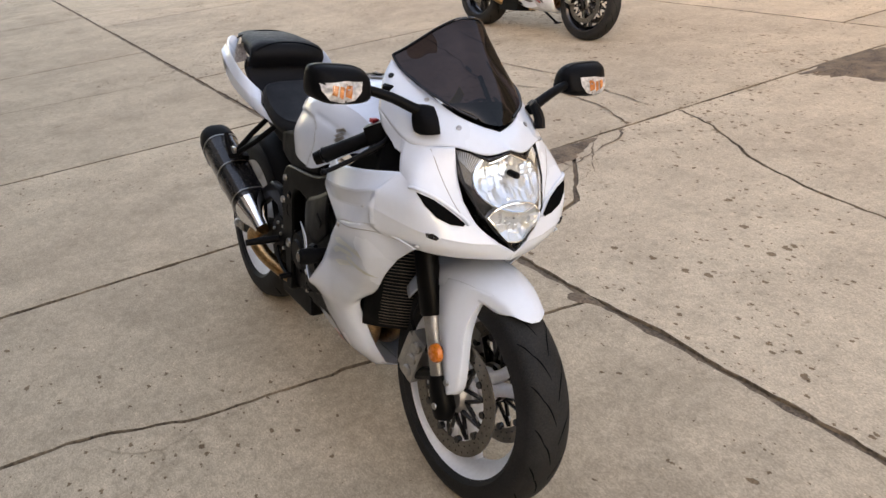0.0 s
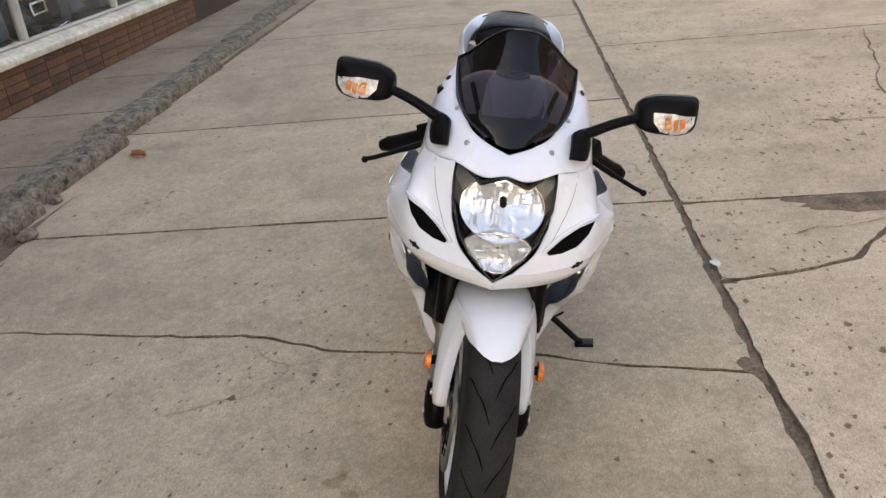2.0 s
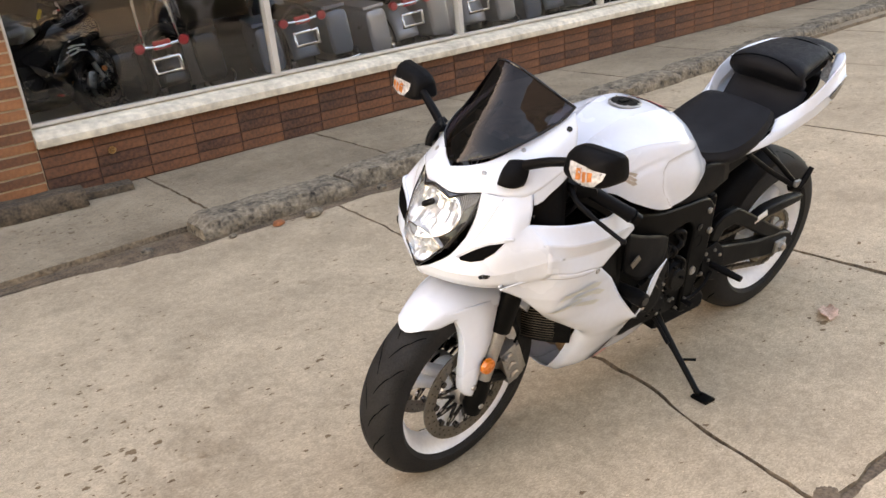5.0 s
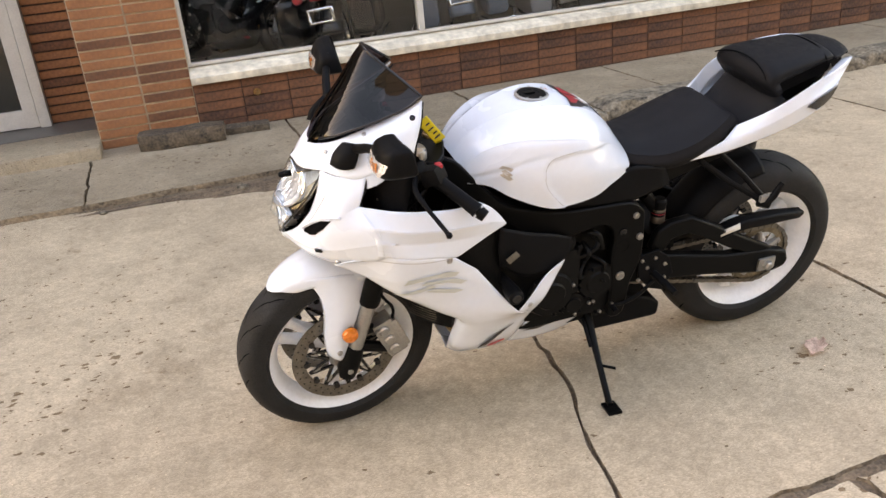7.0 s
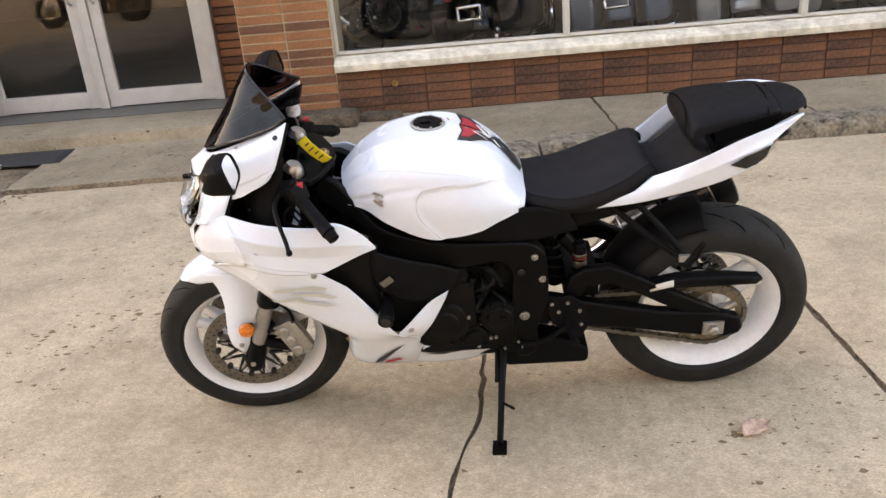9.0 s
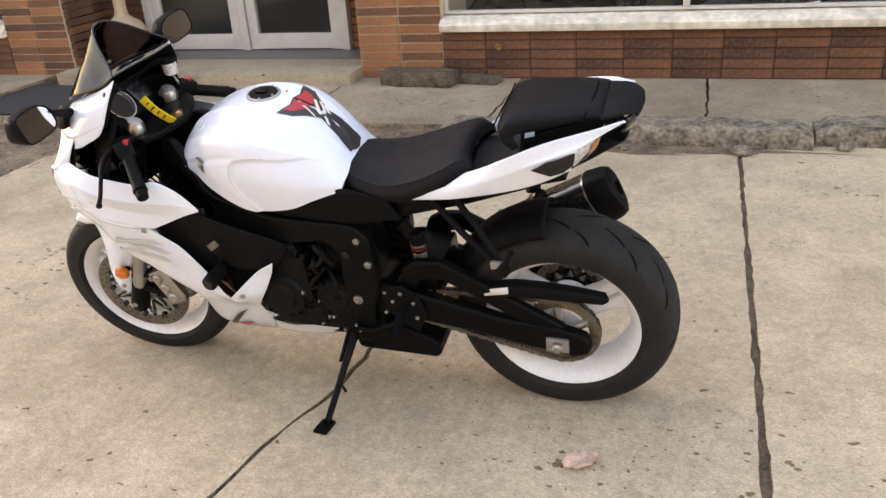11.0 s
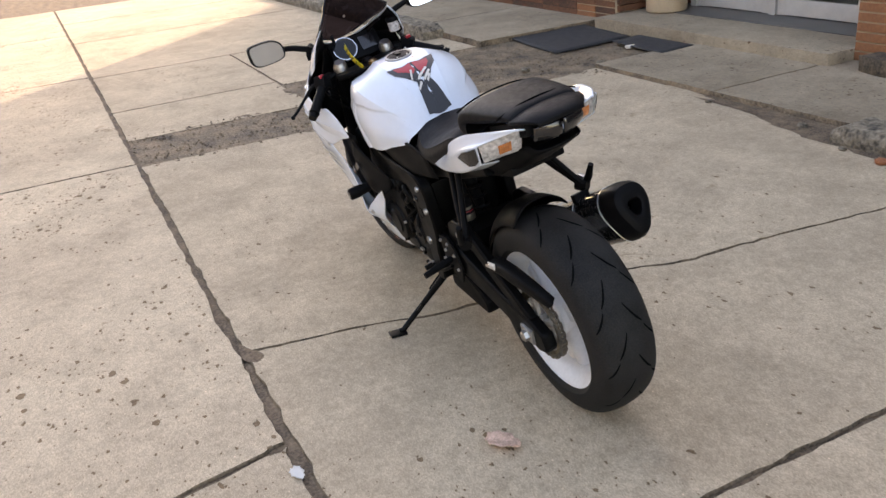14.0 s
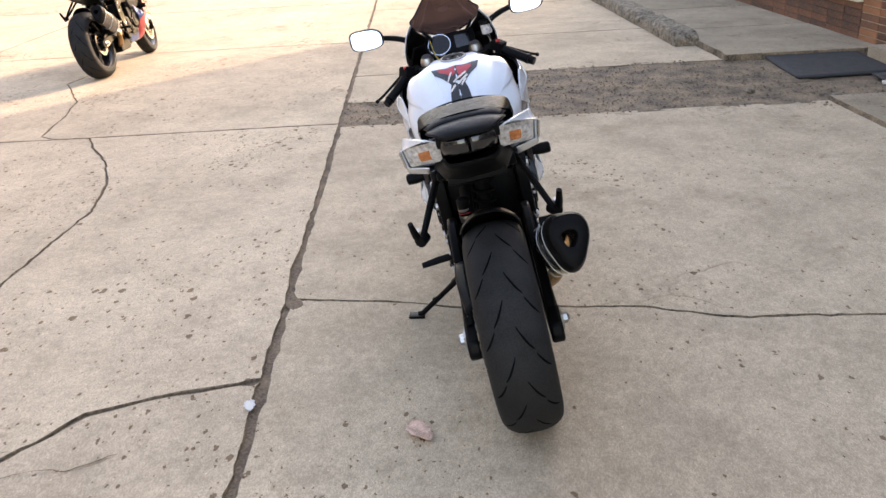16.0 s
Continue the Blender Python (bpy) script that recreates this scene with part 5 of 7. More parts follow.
SP = [[(.232, .229, .430), (.190, .222, .468), (.135, .208, .514), (.084, .203, .543)], [(.214, .216, .414), (.180, .212, .442), (.135, .204, .480), (.088, .202, .530)], [(.195, .204, .402), (.170, .202, .422), (.130, .200, .462), (.092, .200, .518)], [(.176, .190, .372), (.160, .192, .400), (.128, .194, .450), (.096, .198, .508)]]
ST = [[(.170, .150, .308), (.120, .142, .300), (.030, .132, .290), (-.06, .118, .282)], [(.190, .130, .260), (.120, .125, .255), (.030, .118, .254), (-.06, .108, .258)], [(.205, .110, .218), (.130, .106, .206), (.040, .100, .206), (-.05, .095, .228)]]
SB = [[(.392, .080, .222), (.355, .092, .206), (.285, .102, .203), (.205, .110, .218), (.130, .106, .206), (.040, .100, .206)], [(.385, .04, .205), (.345, .05, .190), (.28, .055, .186), (.21, .06, .190), (.13, .06, .19), (.04, .06, .195)], [(.38, 0, .200), (.34, 0, .184), (.28, 0, .180), (.21, 0, .18), (.13, 0, .182), (.04, 0, .19)]]
su, sl, sp, st, sb = (Skin(n, 7) for n in (folded(SU, (1, 2)), folded(SL, (1,), 0.2), SP, ST, SB))
for mirror in (False, True):
    f = sub("side_fairing", (0, 0, 0), "white side fairing with pale ghosted graphics")
    s = -1 if mirror else 1
    for nm, k in (("upper_panel", su), ("lower_panel", sl), ("rear_spur", sp), ("belly_edge", st), ("belly_floor", sb)):
        part(nm, k.geo().mirrored() if mirror else k.geo(), M_WHITE, f, solid=0.003, sharp=60)
    part("panel_seam", seam(sl, [(.715, .662), (.62, .672), (.56, .668), (.50, .655), (.43, .646)], 0.0009, mirror=mirror), M_SEAM, f)
    for k, x, h in ((sl, .43, .64), (sp, .195, .438)):
        p, q = k.at(x, h)
        part("fairing_screw", bolt((p[0], s * p[1], p[2]), (q[0], s * q[1], q[2]), 0.0085, 0.004), M_STEEL, f)
    # ghosted letter-like graphic: a slanted bow with a leg and its outline
    for o in ([(.575, .585), (.565, .598), (.475, .600), (.445, .588), (.455, .580), (.49, .590), (.55, .588)], [(.535, .575), (.525, .583), (.455, .574), (.425, .560), (.44, .556), (.47, .568)], [(.595, .552), (.575, .560), (.51, .571), (.50, .564), (.545, .556)], [(.525, .556), (.505, .560), (.45, .546), (.432, .538), (.455, .536)]):
        part("fairing_graphic", decal(sl, [(.50 + (a - .53) * 1.15, .572 + (b - .57) * 1.2) for a, b in o], lift=0.0042, mirror=mirror), M_DECALGREY, f, "pale ghosted lettering-like graphic")
    part("fairing_slash", decal(sl, [(.322, .262), (.318, .272), (.27, .325), (.222, .358), (.258, .318), (.30, .268)], lift=0.0045, mirror=mirror), M_DECALBLK, f, "black slash decal")
    part("fairing_badge", decal(sl, [(.292, .262), (.286, .274), (.245, .282), (.236, .272), (.255, .268), (.27, .258)], lift=0.0045, mirror=mirror), M_DECALRED, f, "small red badge")
    part("fairing_slash", decal(st, [(.17, .262), (.12, .272), (.03, .276), (.05, .262), (.12, .252)], lift=0.0045, mirror=mirror), M_DECALBLK, f, "black slash decal")
    sld = sub("frame_slider", (0, 0, 0), "round black crash slider")
    part("slider_puck", Geo().lathe([(0.0001, s * .282), (.016, s * .282), (.0215, s * .277), (.0225, s * .25), (.018, s * .215), (.012, s * .15)], (.256, 0, .508), n=24), M_SATIN, sld)
    part("slider_cap", Geo().lathe([(0.0001, s * .2825), (.013, s * .2825), (.015, s * .280)], (.256, 0, .508), n=20), M_GLOSSB, sld)

# -- radiator, headers, engine --
rad = sub("radiator", (0, 0, 0), "black radiator with curved core")
part("radiator_core", Geo().grid([[(.50 - 0.10 * (t * t), .16 * t, h) for t in np.linspace(-1, 1, 13)] for h in np.linspace(.36, .66, 8)]), M_ENGINE, rad, solid=0.03)
g = Geo()
for h in np.linspace(.37, .65, 36):
    g.tube([(.504 - 0.10 * t * t, .155 * t, h) for t in np.linspace(-1, 1, 9)], 0.0012, 4, False)
part("radiator_fin", g, M_DISC, rad)
ex = sub("exhaust", (0, 0, 0), "exhaust with heat-tinted headers and black canister")
for l in (-.13, -.045, .045, .13):
    part("header_pipe", Geo().tube(spline([(.30, l, .50), (.385, l, .46), (.40, l * 0.95, .37), (.33, l * 0.75, .27), (.20, l * 0.55, .225), (.05, l * 0.45, .20)], 6), 0.0185, 14), M_BRONZE, ex, "bronze-tinted header pipe")
g = Geo()
g.box((.14, 0, .46), (.26, .34, .16), 0.02)
g.box((.02, 0, .36), (.34, .30, .18), 0.03)
g.box((.20, 0, .58), (.20, .30, .16), 0.02, pose(0, 0, 0, 0, -25, 0))
g.box((-.06, 0, .28), (.22, .22, .12), 0.02)
g.box((-.04, 0, .50), (.22, .24, .20), 0.03)
engine = sub("engine", (0, 0, 0), "blacked-out four-cylinder engine")
part("engine_block", g, M_ENGINE, engine)
for (x, h, r, l0, l1, nm) in ((.105, .405, .075, .15, .188, "generator_cover"), (-.055, .40, .062, .13, .168, "sprocket_cover"), (.02, .335, .042, .13, .165, "pump_cover"), (.06, .56, .035, .14, .172, "cam_cover")):
    for s in (1, -1):
        part(nm, Geo().lathe([(0.0001, s * l1), (r * 0.55, s * l1), (r * 0.62, s * (l1 - 0.006)), (r * 0.9, s * (l1 - 0.008)), (r, s * (l1 - 0.02)), (r * 1.03, s * l0)], (x, 0, h), n=32), M_ENGINE, engine)
        rb = random.Random(int(x * 1000))
        for k in range(6):
            a = 2 * math.pi * k / 6 + rb.random()
            part("cover_bolt", bolt((x + r * 0.98 * math.cos(a), s * (l1 - 0.012), h + r * 0.98 * math.sin(a)), (0, s, 0), 0.0055, 0.006), M_STEEL if (k + int(x * 100)) % 6 == 0 else M_BLACK, engine)
rh = random.Random(8)
for k in range(9):
    x, h = rh.uniform(-.05, .14), rh.uniform(.46, .57)
    part("hose", Geo().tube(spline([(x, .13, h), (x + rh.uniform(-.04, .04), .165, h + rh.uniform(-.05, .03)), (x + rh.uniform(-.07, .07), .15, h - rh.uniform(.04, .1))], 5), rh.uniform(.004, .009), 8), M_ENGINE, engine, "black rubber hose")
for k in range(14):
    part("casing_bolt", bolt((rh.uniform(-.13, .13), .168, rh.uniform(.29, .57)), (0, 1, 0), rh.uniform(.004, .006), 0.006), M_STEEL if k % 3 == 0 else M_BLACK, engine)
pan = Geo().prism([(-.06, .235), (-.06, .172), (-.08, .165), (-.310, .160), (-.322, .17), (-.322, .21), (-.29, .235), (-.20, .27)], -.11, .105)
part("collector_box", pan, M_SATIN, ex, "flat black exhaust chamber", bevel=0.01)
# canister on the far side
a0, a1 = Vector((-.405, -.165, .388)), Vector((-.792, -.199, .586))
axis = (a1 - a0).normalized()
side = Vector((0, 1, 0)) - axis * axis.y
side.normalize()
upv = axis.cross(side)


def oval(t, ru, rs, lobes=0.10):
    c = a0 + (a1 - a0) * t
    out = []
    for k in range(32):
        b = 2 * math.pi * k / 32
        r = 1 + lobes * math.cos(3 * b + 1.6)
        out.append(tuple(c + upv * ru * r * math.sin(b) + side * rs * r * math.cos(b)))
    return out


part("canister", Geo().grid([oval(t, ru, rs) for t, ru, rs in ((.16, .070, .052), (.2, .076, .056), (.6, .080, .058), (.86, .080, .058))], close_v=True), M_CARBON, ex, "gloss carbon silencer sleeve")
part("end_cap", Geo().grid([oval(t, ru, rs) for t, ru, rs in ((.85, .082, .060), (.87, .083, .061), (.96, .078, .056), (1.0, .070, .050), (1.015, .055, .040), (1.02, .034, .028), (1.015, .024, .021), (.9, .020, .018))], close_v=True), M_SATIN, ex, "black silencer end cap")
for t in (.20, .52, .845):
    part("canister_band", Geo().grid([oval(t + d, .0815 + e, .0595 + e) for d, e in ((-.006, 0), (-.005, .0015), (.005, .0015), (.006, 0))], close_v=True), M_STEEL, ex, "steel canister band")
part("canister_cone", Geo().grid([oval(t, ru, rs, 0.10 * max(0, (t + .05) / .2)) for t, ru, rs in ((-.10, .026, .026), (-.02, .032, .030), (.08, .056, .044), (.16, .072, .053))], close_v=True), M_CHROME, ex, "polished canister cone")
part("link_pipe", Geo().tube(spline([tuple(a0 - axis * .03), (-.42, -.175, .33), (-.37, -.15, .27), (-.30, -.10, .225), (-.25, -.06, .20)], 6), 0.0245, 16), M_BRONZE, ex, "heat-tinted link pipe")
part("hanger", Geo().box((-.60, -.165, .52), (.025, .05, .12), 0.005, pose(0, 0, 0, 0, 20, 0)), M_SATIN, ex)

# -- frame, airbox cover, swingarm --
fr = sub("frame", (0, 0, 0), "black twin-spar aluminium frame")


def warp(g, s):
    out = []
    for x, y, z in g.v:
        k = float(np.interp(x, [-.2, .1, .25, .40], [.92, 1.0, .93, .50]))
        out.append((x, s * y * k, z))
    g.v = out
    return g


SPAR = [(.41, .85), (.36, .85), (.301, .785), (.231, .722), (.111, .680), (-.012, .662), (-.136, .650), (-.178, .622), (-.192, .585), (-.195, .452), (-.168, .372), (-.152, .262), (-.10, .262), (-.10, .368), (-.092, .47), (-.097, .549), (-.06, .595), (.038, .588), (.147, .608), (.236, .662), (.32, .735), (.41, .79)]
spar_loop = [tuple(p) for p in spline(np.array(SPAR), 3, True)]
for s in (1, -1):
    part("spar", warp(Geo().prism(spar_loop, .128, .172), s), M_BLACK, fr, bevel=0.006, sharp=30)
    for x, h, r in ((-.158, .605, .010), (-.178, .530, .011), (-.126, .405, .015), (-.12, .56, .012), (-.125, .51, .02)):
        part("frame_bolt", bolt((x, s * .160, h), (0, s, 0), r, 0.008) if r < .019 else Geo().lathe([(0.0001, s * .160), (r, s * .160), (r, s * .163)], (x, 0, h), n=24), M_STEEL if r < .012 or r == .015 else M_GLOSSB, fr)
    part("duct_cover", Geo().grid(surface([[(x, s * y, z) for x, y, z in r] for r in ([(.275, .205, .690), (.19, .198, .652), (.10, .188, .618), (.05, .178, .590)], [(.282, .214, .630), (.20, .212, .590), (.12, .200, .560), (.052, .182, .560)], [(.275, .208, .570), (.21, .210, .522), (.14, .204, .512), (.082, .194, .528)])], 5, 5)), M_SATIN, fr, "satin black duct cover", solid=0.004)
    part("inner_duct", Geo().grid(surface([[(x, s * y, z) for x, y, z in r] for r in ([(.44, .185, .70), (.36, .195, .70), (.26, .190, .70)], [(.44, .195, .63), (.36, .20, .62), (.27, .195, .58)], [(.40, .195, .52), (.33, .20, .48), (.26, .195, .45)])], 4, 4)), M_ENGINE, fr, solid=0.004)
    part("duct_mesh_panel", Geo().box((.245, s * .222, .600), (.036, .004, .020), 0.002, pose(0, 0, 0, 0, 35, 0)), M_DISC if s > 0 else M_SATIN, fr)
part("steering_head", Geo().tube([(.455, 0, .70), (.405, 0, .86)], 0.038, 20), M_BLACK, fr)
g = Geo()
for s in (1, -1):
    g.prism([(-.10, .70), (-.19, .64), (-.26, .655), (-.45, .705), (-.62, .762), (-.60, .79), (-.44, .75), (-.25, .715), (-.12, .735)], s * .075, s * .112)
part("subframe", g, M_BLACK, fr, bevel=0.005)
part("undertray", Geo().box((-.46, 0, .735), (.50, .16, .05), 0.01, pose(0, 0, 0, 0, 14, 0)), M_SATIN, fr)
part("seat_side_cover", Geo().grid(surface([[(.10, .150, .70), (-.02, .158, .715), (-.13, .140, .752), (-.25, .135, .725)], [(.10, .152, .682), (-.02, .158, .68), (-.13, .148, .690), (-.27, .130, .690)], [(.10, .150, .672), (-.02, .156, .663), (-.14, .150, .65), (-.28, .125, .66)]], 4, 4)), M_SATIN, fr, solid=0.004)
part("seat_side_cover", Geo().grid(surface([[(.10, .150, .70), (-.02, .158, .715), (-.13, .140, .752), (-.25, .135, .725)], [(.10, .152, .682), (-.02, .158, .68), (-.13, .148, .690), (-.27, .130, .690)], [(.10, .150, .672), (-.02, .156, .663), (-.14, .150, .65), (-.28, .125, .66)]], 4, 4)).mirrored(), M_SATIN, fr, solid=0.004)

swing = sub("swingarm", (0, 0, 0), "black braced swingarm")
LOW = [(-.13, .44), (-.20, .445), (-.35, .405), (-.52, .362), (-.68, .345), (-.755, .322), (-.768, .285), (-.757, .262), (-.715, .252), (-.60, .272), (-.446, .305), (-.150, .350)]
BRC = [(-.24, .445), (-.26, .505), (-.30, .528), (-.374, .532), (-.46, .485), (-.56, .425), (-.70, .345), (-.62, .335), (-.54, .378), (-.43, .445), (-.37, .475), (-.31, .468), (-.29, .43)]
for s in (1, -1):
    part("swing_beam", Geo().prism(LOW, s * .100, s * .138), M_BLACK, swing, bevel=0.008)
    part("swing_brace", Geo().prism(BRC, s * .104, s * .134), M_BLACK, swing, bevel=0.007)
    part("axle_block", Geo().box((RX, s * .140, RH - .012), (.062, .012, .046), 0.004), M_ALU, swing, "cast chain adjuster block")
    part("axle_end", Geo().lathe([(0.0001, s * .163), (.010, s * .163), (.0165, s * .158), (.0175, s * .145)], (RX, 0, RH - .012), n=6), M_STEEL, swing, "steel axle nut")
part("swing_cross", Geo().box((-.30, 0, .43), (.10, .20, .10), 0.02), M_BLACK, swing)
shock = sub("rear_shock", (0, 0, 0), "rear shock absorber with coil spring")
part("shock_body", Geo().tube([(-.19, 0, .64), (-.235, 0, .40)], 0.024, 16), M_SATIN, shock)
part("shock_spring", Geo().tube([(-.195 - .045 * t / 40 + .034 * math.cos(t * .9) * 1.0, .034 * math.sin(t * .9), .62 - .20 * t / 40) for t in range(41)], 0.006, 8), M_SATIN, shock)
part("shock_reservoir", Geo().tube([(-.245, .055, .60), (-.30, .06, .53)], 0.020, 16), M_SATIN, shock)

# chain
g = Geo()
loop = []
for a in np.linspace(math.pi / 2 + .06, -math.pi / 2 - .1, 44):
    loop.append((RX - .104 * math.cos(a), RH + .104 * math.sin(a)))
front_c, front_r = (-.125, .372), .035
for a in np.linspace(-math.pi / 2 - .1, math.pi / 2 + .06, 14):
    loop.append((front_c[0] + front_r * math.cos(a), front_c[1] + front_r * math.sin(a)))
loop = np.array(loop + [loop[0]])
seg = np.linalg.norm(np.diff(loop, axis=0), axis=1)
cum = np.r_[0, np.cumsum(seg)]
for k, d in enumerate(np.arange(0, cum[-1], 0.0145)):
    x, z = np.interp(d, cum, loop[:, 0]), np.interp(d, cum, loop[:, 1])
    x2, z2 = np.interp(min(d + .01, cum[-1]), cum, loop[:, 0]), np.interp(min(d + .01, cum[-1]), cum, loop[:, 1])
    ang = math.degrees(math.atan2(z2 - z, x2 - x))
    w = .009 if k % 2 else .0065
    for l in (.091 - w, .091 + w):
        g.box((x, l, z), (.0165, .0022, .0125), 0.0, pose(0, 0, 0, 0, -ang, 0))
    g.tube([(x, .091 - w, z), (x, .091 + w, z)], .0042, 6)
part("chain", g, M_DISC, swing, "oily steel drive chain", sharp=20)
part("chain_guard", Geo().grid(surface([[(-.47, .100, .452), (-.56, .098, .474), (-.68, .096, .470), (-.80, .094, .452)], [(-.47, .130, .445), (-.56, .130, .468), (-.68, .126, .463), (-.812, .112, .440)], [(-.48, .134, .42), (-.56, .134, .442), (-.66, .130, .438), (-.795, .115, .425)]], 4, 4)), M_SATIN, swing, "black chain guard", solid=0.003)
part("guard_label", Geo().grid([[(-.485, .1315, .455), (-.552, .1325, .471)], [(-.487, .1355, .438), (-.553, .137, .452)]]), M_PAPER, swing, "white warning label", solid=0.001)
hug = []
for deg in (26, 36, 46, 56, 66, 76, 84):
    a = radians(deg)
    r = RR + .020 + .02 * math.sin(radians(deg))
    hug.append([(RX + (r - .05 * abs(t) ** 3) * math.cos(a), .088 * t, RH + (r - .05 * abs(t) ** 3) * math.sin(a)) for t in (-1, -.8, -.4, 0, .4, .8, 1)])
part("hugger", Geo().grid(surface([[(x + (.30 if False else 0), y, z) for x, y, z in r] for r in hug], 4, 4)), M_SATIN, swing, "black rear tyre hugger", solid=0.004)

# -- pegs, stand --
for s in (1, -1):
    po = 0.198 if s > 0 else 0.190
    pg = sub("passenger_peg", (0, 0, 0), "black passenger footpeg on a twin-bar bracket")
    g = Geo().tube([(-.375, s * .115, .715), (-.46, s * (.115 + po) / 2, .648), (-.555, s * po, .585)], 0.009, 10)
    g.tube([(-.43, s * .115, .735), (-.50, s * (.115 + po) / 2, .665), (-.565, s * po, .588)], 0.009, 10)
    g.tube([(-.545, s * (po - .007), .585), (-.575, s * (po + .010), .58)], 0.018, 10)
    part("peg_bracket", g, M_SATIN, pg)
    part("peg", Geo().tube([(-.560, s * (po + .013), .585), (-.578, s * (po + .018), .61), (-.595, s * (po + .022), .65)], [0.012, 0.011, 0.008], 10), M_SATIN, pg)
    part("peg_spring", Geo().box((-.552, s * (po + .010), .600), (.03, .012, .02), 0.003), M_ALU, pg)
    rp = sub("rider_peg", (0, 0, 0), "black rider footpeg with lever")
    part("heel_plate", Geo().prism([(-.19, .445), (-.26, .455), (-.30, .42), (-.32, .36), (-.29, .30), (-.24, .32), (-.20, .37)], s * .142, s * .150), M_SATIN, rp, bevel=0.002)
    part("peg", Geo().tube([(-.25, s * .15, .375), (-.255, s * .20, .372), (-.262, s * .255, .368)], [.011, .0125, .010], 12), M_SATIN, rp)
    part("foot_lever", Geo().tube(spline([(-.25, s * .155, .35), (-.20, s * .165, .32), (-.15, s * .165, .30), (-.10, s * .168, .305)], 4), 0.006, 8), M_BLACK, rp)
    part("lever_toe", Geo().tube([(-.105, s * .165, .305), (-.105, s * .20, .303)], 0.009, 10), M_SATIN, rp)
    for x, h in ((-.205, .43), (-.25, .43), (-.285, .40), (-.225, .40), (-.20, .36), (-.29, .35)):
        part("plate_bolt", bolt((x, s * .150, h), (0, s, 0), 0.006, 0.006), M_STEEL, rp)
foot = BIKE.inverted() @ Vector((-0.045, 0.492, 0.0))
stand = sub("side_stand", (0, 0, 0), "black side stand folded out to the ground")
top = Vector((-.062, .105, .235))
knee = top.lerp(foot, 0.93)
part("stand_leg", Geo().tube([tuple(top), tuple(top.lerp(foot, .12)), tuple(top.lerp(foot, .5)), tuple(knee), tuple(foot + Vector((0, 0, .012)))], [.016, .013, .010, .010, .009], 12), M_BLACK, stand)
m = BIKE.inverted() @ pose(-0.045, 0.50, 0.005)
part("stand_foot", Geo().box((0, 0, 0), (.042, .060, .010), 0.003).moved(m), M_BLACK, stand)
part("stand_tang", Geo().tube([tuple(top.lerp(foot, .55)), tuple(top.lerp(foot, .55) + Vector((-.035, .035, .005)))], .0045, 8), M_BLACK, stand)
part("stand_spring", Geo().tube([tuple(top + Vector((.02, .01, 0))), tuple(top.lerp(foot, .33) + Vector((.016, .006, 0)))], .006, 8), M_SATIN, stand)

# -- rear shock reservoir --
shock = sub("shock_reservoir", (0, 0, 0), "small black shock reservoir with a pale label band")
part("reservoir_body", Geo().lathe([(.0001, .480), (.019, .482), (.021, .488), (.021, .577), (.016, .583), (.0001, .584)], (-.294, .070, 0), "z", 20), M_SATIN, shock)
for h0, h1, paint in ((.503, .526, M_DISC), (.534, .537, M_DECALRED), (.541, .550, M_DISC)):
    part("label_band", Geo().lathe([(.0212, h0), (.0218, h0 + .001), (.0218, h1 - .001), (.0212, h1)], (-.294, .070, 0), "z", 20), paint, shock)

# -- tank, seat, tail --
TK = [[(.352, 0, .834), (.350, .034, .832), (.346, .060, .824), (.340, .088, .812), (.336, .100, .804), (.335, .107, .797), (.333, .111, .788)],
      [(.290, 0, .888), (.290, .040, .890), (.287, .068, .873), (.284, .110, .866), (.283, .121, .848), (.284, .134, .816), (.283, .137, .784)],
      [(.200, 0, .931), (.200, .052, .930), (.200, .085, .910), (.205, .134, .893), (.207, .146, .868), (.214, .158, .806), (.221, .154, .748)],
      [(.100, 0, .943), (.100, .068, .941), (.100, .105, .922), (.105, .153, .889), (.106, .163, .866), (.112, .178, .800), (.116, .171, .706)],
      [(.010, 0, .927), (.010, .066, .923), (.010, .105, .904), (.008, .146, .866), (.008, .154, .848), (.004, .177, .790), (.002, .172, .712)],
      [(-.075, 0, .876), (-.075, .055, .871), (-.074, .090, .854), (-.072, .122, .824), (-.071, .132, .810), (-.070, .156, .772), (-.070, .158, .732)],
      [(-.150, 0, .792), (-.149, .040, .790), (-.148, .064, .784), (-.147, .086, .776), (-.146, .098, .770), (-.142, .118, .758), (-.138, .126, .744)]]
TK = [[(x if x > -.10 else x + .004, y * (1.13 if -.02 < x < .25 else 1.07), z + .007 * (1 if z > .8 else 0)) for x, y, z in r] for r in TK]
tank = sub("fuel_tank", (0, 0, 0), "glossy white fuel tank")
tk = Skin(across(folded(across(TK), (1, 3), 0.10)), 12)


def ease(t):
    t = np.clip(t, 0, 1)
    return t * t * (3 - 2 * t)


# hollow for the knee, with a crisp front and upper border
kx = np.interp(tk.p[..., 2], [.70, .74, .775, .826, .85, .87], [.086, .116, .143, .150, .128, .06])
kz = np.interp(tk.p[..., 0], [-.15, -.05, .06, .13], [.80, .845, .858, .852])
hollow = ease((kx - tk.p[..., 0]) / 0.008) * ease((kz - tk.p[..., 2]) / 0.008) * ease((tk.p[..., 0] + 0.12) / 0.12)
tk.p[..., 1] -= 0.0065 * hollow
